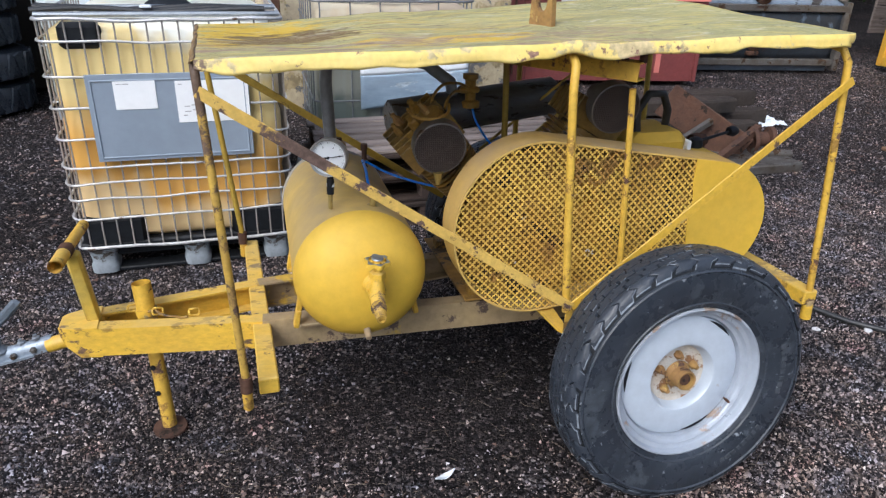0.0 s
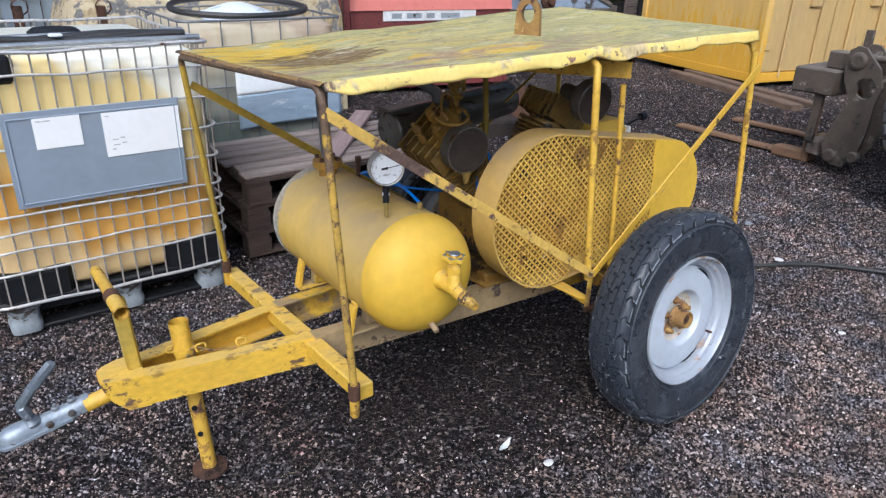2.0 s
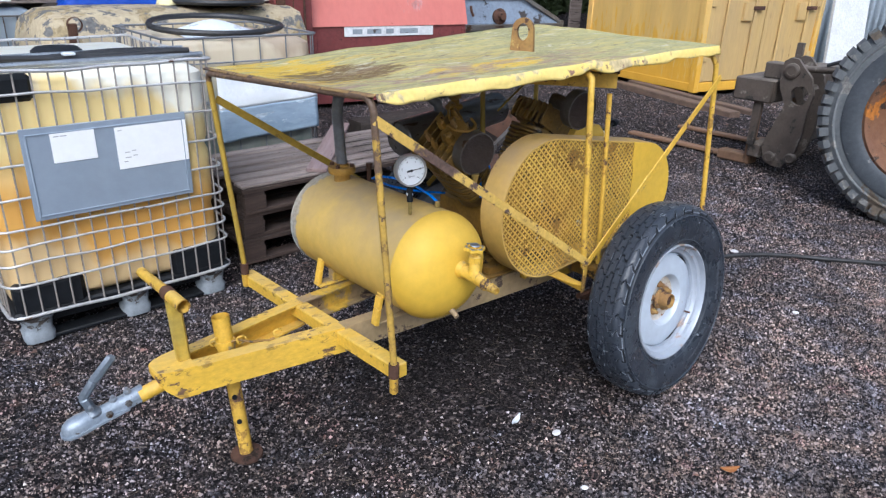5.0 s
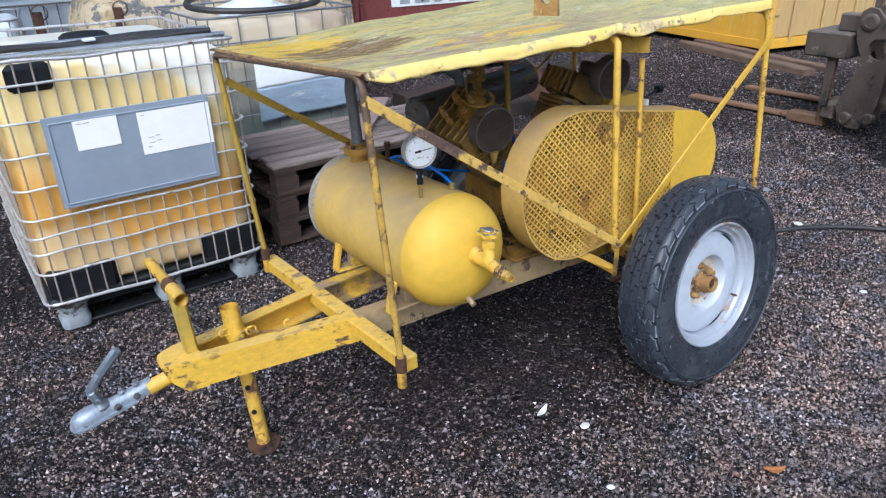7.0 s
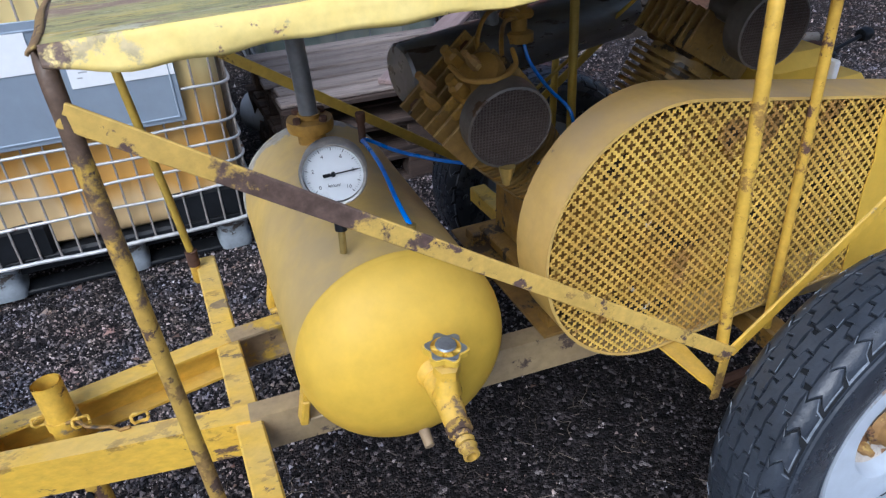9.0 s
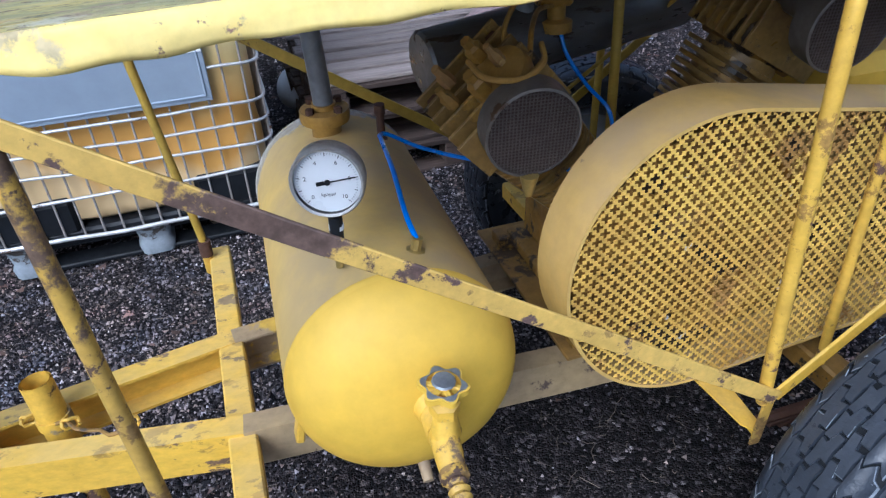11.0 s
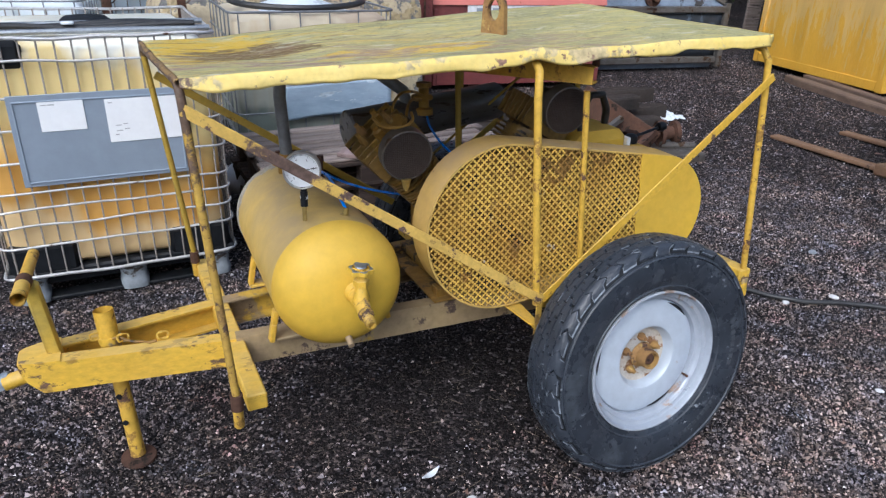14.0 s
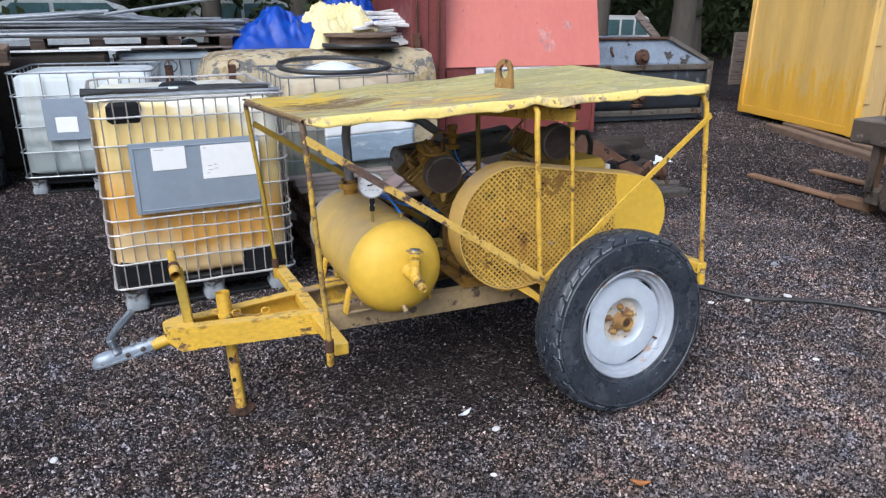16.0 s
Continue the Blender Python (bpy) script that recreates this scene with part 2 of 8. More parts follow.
wire_dull = mat("dull_brown_stained_wire", (0.40, 0.39, 0.38), (0.27, 0.215, 0.17), 5, 0.6, metal=0.2, bump=0.05, wear=((0.18, 0.095, 0.05), 0.57, 5, 0.85))
panel_steel = mat("grey_label_plate", (0.29, 0.345, 0.42), (0.26, 0.31, 0.38), 2, 0.42, metal=0.1, bump=0.03, wear=((0.30, 0.33, 0.38), 0.72, 7, 0.6), fine_by=0.15)
paper = mat("white_paper", (0.88, 0.89, 0.90), (0.84, 0.85, 0.87), 3, 0.75, bump=0.03, fine_by=0.08)
ink = mat("grey_ink", (0.10, 0.10, 0.11), None, 8, 0.8)
ink_pale = mat("faded_grey_ink", (0.50, 0.50, 0.52), None, 8, 0.8)
cast_grey = mat("zinc_coated_casting", (0.36, 0.41, 0.47), (0.24, 0.28, 0.33), 12, 0.42, metal=0.35, bump=0.2, wear=((0.15, 0.13, 0.11), 0.62, 14, 0.8))
cast_lever = mat("dark_zinc_lever", (0.20, 0.235, 0.28), (0.13, 0.15, 0.175), 14, 0.42, metal=0.35, bump=0.15, wear=((0.10, 0.09, 0.08), 0.64, 14, 0.8))
skip_dark = mat("dark_scraped_skip_paint", (0.040, 0.050, 0.066), (0.022, 0.024, 0.028), 3, 0.5, bump=0.2, spec=0.3, wear=((0.12, 0.05, 0.04), 0.62, 5, 0.85), wear2=((0.10, 0.13, 0.17), 0.60, 3, 0.7))
black_plastic = mat("black_plastic", (0.008, 0.009, 0.011), (0.014, 0.016, 0.020), 6, 0.5, bump=0.06, spec=0.22, dust=((0.06, 0.06, 0.06), 0.12))
grey_plastic = mat("grey_plastic_foot", (0.31, 0.345, 0.38), (0.22, 0.245, 0.27), 6, 0.55, bump=0.1, spec=0.3, wear=((0.10, 0.085, 0.075), 0.60, 7, 0.9))
white_plastic = mat("milky_white_plastic", (0.76, 0.80, 0.85), (0.66, 0.71, 0.76), 3, 0.35, bump=0.04, wear=((0.45, 0.42, 0.34), 0.68, 3, 0.6), fine_by=0.12)
film_sheet = mat("cloudy_blue_film", (0.36, 0.45, 0.55), (0.22, 0.29, 0.37), 2.4, 0.16, bump=0.25, bscale=9, stretch=(0.7, 0.7, 2.2), wear=((0.50, 0.58, 0.66), 0.60, 5, 0.3), mottle=0.5, fine_by=0.2)
white_sheet = mat("bright_white_film", (0.84, 0.86, 0.88), (0.76, 0.80, 0.84), 3, 0.3, bump=0.15, bscale=12, fine_by=0.1)
rust_tube = mat("brown_rusted_yellow_tube", (0.20, 0.12, 0.06), (0.30, 0.19, 0.06), 9, 0.7, bump=0.2, wear=((0.10, 0.065, 0.055), 0.55, 14, 0.85), wear2=((0.58, 0.40, 0.10), 0.60, 18, 0.6))
wood_old = mat("grey_pallet_wood", (0.28, 0.232, 0.208), (0.145, 0.115, 0.102), 4, 0.85, bump=0.6, bscale=26, spec=0.25, stretch=(0.5, 8, 8), wear=((0.055, 0.044, 0.040), 0.575, 5, 0.9), vary=0.3, mottle=0.4)
wood_pink = mat("pinkish_planed_board", (0.30, 0.215, 0.205), (0.22, 0.155, 0.145), 4, 0.7, bump=0.25, stretch=(0.25, 4, 4), wear=((0.15, 0.11, 0.10), 0.63, 6, 0.85))
wood_dark = mat("dark_pallet_wood", (0.090, 0.062, 0.050), (0.042, 0.031, 0.027), 5, 0.9, bump=0.6, bscale=26, spec=0.25, stretch=(0.6, 6, 6), wear=((0.17, 0.13, 0.11), 0.60, 5, 0.9), vary=0.3)
timber = mat("weathered_timber", (0.22, 0.145, 0.10), (0.12, 0.08, 0.06), 3, 0.85, bump=0.5, bscale=24, stretch=(4, 0.5, 4), vary=0.15)
sleeper = mat("tarred_sleeper", (0.030, 0.026, 0.024), (0.055, 0.043, 0.036), 5, 0.9, bump=0.4, spec=0.2, wear=((0.11, 0.09, 0.075), 0.62, 5, 0.9))
red_paint = mat("faded_red_paint", (0.58, 0.185, 0.15), (0.52, 0.15, 0.125), 2.2, 0.6, bump=0.1, stretch=(1, 1, 0.45), wear=((0.30, 0.07, 0.05), 0.655, 9, 0.85), wear2=((0.64, 0.30, 0.28), 0.60, 2.6, 0.7), fine_by=0.15)
maroon = mat("maroon_paint", (0.19, 0.04, 0.038), (0.13, 0.032, 0.03), 3, 0.6, bump=0.12, wear=((0.08, 0.03, 0.028), 0.64, 5, 0.85))
door_tan = mat("faded_tan_door_paint", (0.56, 0.38, 0.145), (0.47, 0.33, 0.15), 2.2, 0.6, bump=0.12, stretch=(1.6, 1.6, 0.22), wear=((0.24, 0.13, 0.06), 0.655, 5, 0.85), wear2=((0.60, 0.43, 0.20), 0.56, 2.5, 0.7), fine_by=0.25)
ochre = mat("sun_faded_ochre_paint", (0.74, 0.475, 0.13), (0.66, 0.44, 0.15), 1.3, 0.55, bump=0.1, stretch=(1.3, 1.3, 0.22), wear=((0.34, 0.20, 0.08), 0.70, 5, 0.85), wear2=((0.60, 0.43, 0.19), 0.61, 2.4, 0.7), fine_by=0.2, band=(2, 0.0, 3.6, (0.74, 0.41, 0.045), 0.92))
skip_blue = mat("worn_blue_grey_paint", (0.22, 0.28, 0.37), (0.15, 0.18, 0.23), 2.6, 0.55, bump=0.2, wear=((0.20, 0.08, 0.06), 0.66, 4, 0.85), wear2=((0.05, 0.045, 0.045), 0.58, 3, 0.8))
fibreglass = mat("stained_beige_fibreglass", (0.50, 0.42, 0.27), (0.36, 0.29, 0.19), 3, 0.7, bump=0.2, wear=((0.16, 0.155, 0.15), 0.54, 6, 0.85), wear2=((0.36, 0.28, 0.15), 0.54, 3, 0.8))
loader_steel = mat("dirty_loader_steel", (0.055, 0.042, 0.034), (0.10, 0.078, 0.062), 6, 0.5, bump=0.4, wear=((0.24, 0.21, 0.18), 0.60, 8, 0.85), wear2=((0.025, 0.022, 0.02), 0.58, 7, 0.5), dust=((0.25, 0.215, 0.18), 0.6))
orange_rim = mat("orange_rusty_rim", (0.15, 0.07, 0.04), (0.20, 0.10, 0.05), 5, 0.7, bump=0.4, wear=((0.06, 0.042, 0.034), 0.56, 7, 0.9), wear2=((0.55, 0.20, 0.03), 0.56, 5, 0.7))
tarp_blue = mat("blue_tarpaulin", (0.006, 0.066, 0.44), (0.003, 0.030, 0.24), 7, 0.45, bump=0.5, bscale=16, spec=0.35)
sack_cream = mat("cream_tarpaulin", (0.76, 0.68, 0.40), (0.62, 0.53, 0.24), 4, 0.6, bump=0.3, bscale=14, wear=((0.08, 0.08, 0.05), 0.70, 9, 0.8))
white_paint = mat("off_white_paint", (0.74, 0.75, 0.76), (0.62, 0.62, 0.62), 4, 0.5, bump=0.05, wear=((0.35, 0.33, 0.30), 0.66, 6, 0.8))
corrugated = mat("pale_blue_corrugated_sheet", (0.52, 0.60, 0.68), (0.46, 0.53, 0.60), 2, 0.45, bump=0.05)
car_glass = mat("teal_car_glass", (0.05, 0.10, 0.11), (0.09, 0.16, 0.17), 2, 0.08, bump=0.0)
car_paint = mat("pale_car_paint", (0.58, 0.62, 0.64), (0.50, 0.53, 0.55), 2, 0.3, bump=0.0)
bark = mat("grey_brown_bark", (0.085, 0.072, 0.06), (0.05, 0.045, 0.038), 5, 0.95, bump=0.8, bscale=18, stretch=(3, 3, 0.6))
leaf_green = mat("dark_green_foliage", (0.018, 0.028, 0.010), (0.034, 0.044, 0.018), 1.2, 0.8, bump=0.05, spec=0.15)
brass = mat("brass_fitting", (0.45, 0.33, 0.10), (0.30, 0.22, 0.08), 10, 0.45, metal=0.6, bump=0.05)
blue_hose = mat("bright_blue_air_hose", (0.006, 0.20, 0.80), (0.004, 0.16, 0.66), 6, 0.35, bump=0.02)
chrome = mat("dull_steel_bezel", (0.46, 0.45, 0.44), (0.34, 0.33, 0.32), 14, 0.5, metal=0.35, bump=0.05)
dial_white = mat("white_dial_face", (0.84, 0.86, 0.88), (0.80, 0.82, 0.84), 3, 0.3, bump=0.0, fine_by=0.08)
dark_mesh = mat("brown_filter_gauze", (0.050, 0.036, 0.031), (0.032, 0.024, 0.022), 20, 0.8, bump=0.3, bscale=200, spec=0.2)


# ---- building tools ----
W = {}


class Mesh:
    """Vertices and faces gathered before they become one mesh."""

    def __init__(self):
        self.v, self.f = [], []

    def add(self, vs, fs, m=None):
        k = len(self.v)
        self.v += [tuple(m @ Vector(p)) for p in vs] if m is not None else [tuple(p) for p in vs]
        self.f += [tuple(i + k for i in g) for g in fs]
        return self

    def box(self, x0, x1, y0, y1, z0, z1, c=0.003, m=None):
        """A box with its edges cut off by c."""
        c = min(c, 0.45 * min(x1 - x0, y1 - y0, z1 - z0))
        vs, idx = [], {}
        for sx in (0, 1):
            for sy in (0, 1):
                for sz in (0, 1):
                    p = ((x0, x1)[sx], (y0, y1)[sy], (z0, z1)[sz])
                    s = (1 - 2 * sx, 1 - 2 * sy, 1 - 2 * sz)
                    for ax in range(3):
                        q = [p[i] + (0 if i == ax else s[i] * c) for i in range(3)]
                        idx[sx, sy, sz, ax] = len(vs)
                        vs.append(q)
        fs = []
        for ax in range(3):
            o = [i for i in range(3) if i != ax]
            for s in (0, 1):
                ring = []
                for a, b in ((0, 0), (1, 0), (1, 1), (0, 1)):
                    k = [0, 0, 0]
                    k[ax], k[o[0]], k[o[1]] = s, a, b
                    ring.append(idx[(*k, ax)])
                flip = (s == 0) == (ax != 1)
                fs.append(tuple(reversed(ring)) if flip else tuple(ring))
        for ax in range(3):
            o = [i for i in range(3) if i != ax]
            for a in (0, 1):
                for b in (0, 1):
                    k0, k1 = [0, 0, 0], [0, 0, 0]
                    k0[ax], k1[ax] = 0, 1
                    k0[o[0]] = k1[o[0]] = a
                    k0[o[1]] = k1[o[1]] = b
                    fs.append((idx[(*k0, o[0])], idx[(*k1, o[0])], idx[(*k1, o[1])], idx[(*k0, o[1])]))
        for sx in (0, 1):
            for sy in (0, 1):
                for sz in (0, 1):
                    fs.append(tuple(idx[sx, sy, sz, a] for a in range(3)))
        return self.add(vs, fs, m)

    def bar(self, a, b, w, h, up=(0, 0, 1), c=0.002):
        """A flat or square bar from a to b, h thick along up and w wide."""
        a, b = Vector(a), Vector(b)
        d = (b - a)
        n = d.length
        d.normalize()
        s = d.cross(Vector(up)).normalized()
        u = s.cross(d)
        m = Matrix((d, s, u)).transposed().to_4x4()
        m.translation = a
        return self.box(0, n, -w / 2, w / 2, -h / 2, h / 2, c, m)

    def tube(self, pts, r, seg=10, cap=True, hollow=0.0):
        pts = [Vector(p) for p in pts]
        rs = r if isinstance(r, (list, tuple)) else [r] * len(pts)
        k = len(self.v)
        d0 = (pts[1] - pts[0]).normalized()
        u = d0.orthogonal().normalized()
        rings = []
        for i, p in enumerate(pts):
            d = (pts[min(i + 1, len(pts) - 1)] - pts[max(i - 1, 0)]).normalized()
            u = (u - d * u.dot(d)).normalized()
            w = d.cross(u)
            for j in range(seg):
                a = 2 * math.pi * j / seg
                self.v.append(tuple(p + (u * math.cos(a) + w * math.sin(a)) * rs[i]))
            rings.append(k + i * seg)
        for q, w_ in zip(rings, rings[1:]):
            for j in range(seg):
                self.f.append((q + j, q + (j + 1) % seg, w_ + (j + 1) % seg, w_ + j))
        if cap:
            self.f.append(tuple(reversed(range(rings[0], rings[0] + seg))))
            self.f.append(tuple(range(rings[-1], rings[-1] + seg)))
        return self

    def lathe(self, prof, m=None, seg=32, closed=False):
        """prof: (radius, along z)."""
        vs, fs = [], []
        n = len(prof)
        for r, z in prof:
            for j in range(seg):
                a = 2 * math.pi * j / seg
                vs.append((r * math.cos(a), r * math.sin(a), z))
        for i in range(n if closed else n - 1):
            q, w_ = i * seg, ((i + 1) % n) * seg
            for j in range(seg):
                fs.append((q + j, q + (j + 1) % seg, w_ + (j + 1) % seg, w_ + j))
        return self.add(vs, fs, m)

    def prism(self, poly, d, m=None):
        """A plate: the outline poly (x, y) with the thickness d along z."""
        n = len(poly)
        vs = [(x, y, 0) for x, y in poly] + [(x, y, d) for x, y in poly]
        fs = [tuple(reversed(range(n))), tuple(range(n, 2 * n))]
        fs += [(i, (i + 1) % n, (i + 1) % n + n, i + n) for i in range(n)]
        return self.add(vs, fs, m)

    def ring(self, outer, inner, d, m=None):
        """A plate with a hole; both outlines have as many points."""
        n = len(outer)
        vs = [(x, y, 0) for x, y in outer] + [(x, y, 0) for x, y in inner] + [(x, y, d) for x, y in outer] + [(x, y, d) for x, y in inner]
        fs = []
        for i in range(n):
            j = (i + 1) % n
            fs += [(i, n + i, n + j, j), (2 * n + i, 2 * n + j, 3 * n + j, 3 * n + i), (i, j, 2 * n + j, 2 * n + i), (n + j, n + i, 3 * n + i, 3 * n + j)]
        return self.add(vs, fs, m)

    def grid(self, nu, nv, fn):
        k = len(self.v)
        for i in range(nu + 1):
            for j in range(nv + 1):
                self.v.append(tuple(fn(i / nu, j / nv)))
        for i in range(nu):
            for j in range(nv):
                a = k + i * (nv + 1) + j
                self.f.append((a, a + nv + 1, a + nv + 2, a + 1))
        return self


def axis(p, d, spin=0.0):
    """The pose whose z axis points along d, at p."""
    return Matrix.Translation(p) @ Vector(d).to_track_quat("Z", "Y").to_matrix().to_4x4() @ Matrix.Rotation(spin, 4, "Z")


def thing(name, m, label, category, group="", kind=""):
    ob = new(name)
    ob.empty_display_size = 0.1
    ob.matrix_world = m if isinstance(m, Matrix) else Matrix.Translation(m)
    W[ob] = ob.matrix_world.copy()
    return tagged(ob, label, category, group, kind)


def data(name, g, material, smooth=40):
    me = bpy.data.meshes.new(name)
    me.from_pydata(g.v, [], g.f)
    me.materials.append(material)
    if smooth:
        me.shade_smooth()
        me.set_sharp_from_angle(angle=radians(smooth))
    me.update()
    return me


def part(name, g, material, parent, label="", smooth=40, local=False):
    """One mesh under a thing or a part; its vertices are given in the world, or in the thing's own space with local."""
    me = g if isinstance(g, bpy.types.Mesh) else data(name, g, material, smooth)
    if not local:
        me.transform(W[parent].inverted())
    ob = new(name, me)
    ob.parent = parent
    W[ob] = W[parent]
    return tagged(ob, label) if label else ob


def piece(name, me, parent, m):
    """A repeated piece on shared mesh data, placed in its thing's space."""
    ob = new(name, me)
    ob.parent = parent
    ob.matrix_basis = m
    W[ob] = W[parent]
    return ob


def solid(ob, t, off=-1.0):
    s = ob.modifiers.new("thickness", "SOLIDIFY")
    s.thickness, s.offset = t, off
    return ob


def single(name, g, material, label, category, kind="", group="", smooth=40):
    return tagged(new(name, data(name, g, material, smooth)), label, category, group, kind)


def curve(pts, n=6):
    """A smooth line through the given points."""
    p = [Vector(q) for q in pts]
    p = [p[0] * 2 - p[1]] + p + [p[-1] * 2 - p[-2]]
    out = []
    for a, b, c, d in zip(p, p[1:], p[2:], p[3:]):
        for k in range(n):
            t = k / n
            out.append(0.5 * (2 * b + (c - a) * t + (2 * a - 5 * b + 4 * c - d) * t * t + (3 * b - a - 3 * c + d) * t ** 3))
    return out + [p[-2]]


def bump01(v, c, w):
    return math.exp(-((v - c) / w) ** 2)


def wob(x, y=0.0, z=0.0, s=1.0):
    return noise.noise(Vector((x, y, z)) * s)


# ---- ground ----
def ground_z(x, y):
    z = -0.034 * math.exp(-max(0.0, math.hypot((x + 1.45) * 0.9, y - 2.45) - 0.75) ** 2 / 0.08) - 0.050 * math.exp(-((x + 1.6) ** 2 + (y - 0.7) ** 2) / 0.30) + 0.012 * math.exp(-((x + 0.55) ** 2 + (y - 0.1) ** 2) / 0.2)
    far = min(1.0, max(0.0, (math.hypot(x, y - 1) - 4) / 6))
    return z + 0.006 * wob(x, y, 0, 1.3) + 0.003 * wob(x, y, 3, 5.0) + far * 0.05 * wob(x, y, 7, 0.25)


def gravel_material():
    m = bpy.data.materials.new("wet_gravel_ground")
    m.use_nodes = True
    n, l = m.node_tree.nodes, m.node_tree.links
    b = n["Principled BSDF"]
    b.inputs["Specular IOR Level"].default_value = 0.12
    tc = n.new("ShaderNodeTexCoord")

    def vor(s, feature="F1"):
        t = n.new("ShaderNodeTexVoronoi")
        t.feature = feature
        t.inputs["Scale"].default_value = s
        l.new(tc.outputs["Object"], t.inputs["Vector"])
        return t

    def noi(s, d=6):
        t = n.new("ShaderNodeTexNoise")
        t.inputs["Scale"].default_value, t.inputs["Detail"].default_value = s, d
        l.new(tc.outputs["Object"], t.inputs["Vector"])
        return t.outputs["Fac"]

    def cramp(f, stops):
        r = n.new("ShaderNodeValToRGB")
        e = r.color_ramp.elements
        e[0].position, e[0].color = stops[0][0], (*stops[0][1], 1)
        e[1].position, e[1].color = stops[-1][0], (*stops[-1][1], 1)
        for p, c in stops[1:-1]:
            x = e.new(p)
            x.color = (*c, 1)
        l.new(f, r.inputs["Fac"])
        return r.outputs["Color"]

    v1, v2 = vor(95), vor(210)
    sep = n.new("ShaderNodeSeparateColor")
    l.new(v1.outputs["Color"], sep.inputs["Color"])
    c1 = cramp(sep.outputs["Red"], [(0.0, (0.006, 0.006, 0.007)), (0.5, (0.018, 0.017, 0.018)), (0.78, (0.060, 0.054, 0.057)), (0.94, (0.17, 0.15, 0.147)), (1.0, (0.36, 0.34, 0.33))])
    sep2 = n.new("ShaderNodeSeparateColor")
    l.new(v2.outputs["Color"], sep2.inputs["Color"])
    c2 = cramp(sep2.outputs["Green"], [(0.0, (0.006, 0.006, 0.007)), (0.6, (0.022, 0.020, 0.021)), (1.0, (0.12, 0.105, 0.10))])
    mx = n.new("ShaderNodeMix")
    mx.data_type = "RGBA"
    r0 = n.new("ShaderNodeMapRange")
    r0.inputs["From Min"].default_value, r0.inputs["From Max"].default_value = 0.40, 0.60
    l.new(noi(14), r0.inputs["Value"])
    l.new(r0.outputs["Result"], mx.inputs[0])
    l.new(c1, mx.inputs[6])
    l.new(c2, mx.inputs[7])
    tint = n.new("ShaderNodeMix")
    tint.data_type, tint.blend_type = "RGBA", "MULTIPLY"
    tint.inputs[0].default_value = 1.0
    l.new(mx.outputs[2], tint.inputs[6])
    l.new(cramp(noi(0.9, 8), [(0.30, (0.75, 0.73, 0.78)), (0.55, (1.15, 1.08, 1.10)), (0.72, (1.7, 1.5, 1.42))]), tint.inputs[7])
    l.new(tint.outputs[2], b.inputs["Base Color"])
    rr = n.new("ShaderNodeMapRange")
    rr.inputs["From Min"].default_value, rr.inputs["From Max"].default_value = 0.3, 0.7
    rr.inputs["To Min"].default_value, rr.inputs["To Max"].default_value = 0.6, 0.95
    l.new(noi(30), rr.inputs["Value"])
    l.new(rr.outputs["Result"], b.inputs["Roughness"])
    ad = n.new("ShaderNodeMath")
    ad.operation = "ADD"
    l.new(v1.outputs["Distance"], ad.inputs[0])
    l.new(v2.outputs["Distance"], ad.inputs[1])
    bp = n.new("ShaderNodeBump")
    bp.inputs["Strength"].default_value, bp.inputs["Distance"].default_value = 1.0, 0.022
    bp.invert = True
    l.new(ad.outputs[0], bp.inputs["Height"])
    l.new(bp.outputs["Normal"], b.inputs["Normal"])
    return m


gravel = gravel_material()


def steps():
    xs = [x * 0.1 for x in range(-50, 91)]
    grow, x = 0.12, 9.0
    out = []
    while x < 400:
        x += grow
        grow *= 1.18
        out.append(x)
    lo = [-5.0 - (o - 9.0) for o in out]
    return sorted(lo) + xs + out


gs = steps()
g = Mesh()
N = len(gs)
g.v = [(x, y + 0.0, ground_z(x, y)) for x in gs for y in gs]
g.f = [(i * N + j, (i + 1) * N + j, (i + 1) * N + j + 1, i * N + j + 1) for i in range(N - 1) for j in range(N - 1)]
single("ground", g, gravel, "dark wet gravel yard with small stones and leaf litter", "ground", kind="structure", smooth=180)


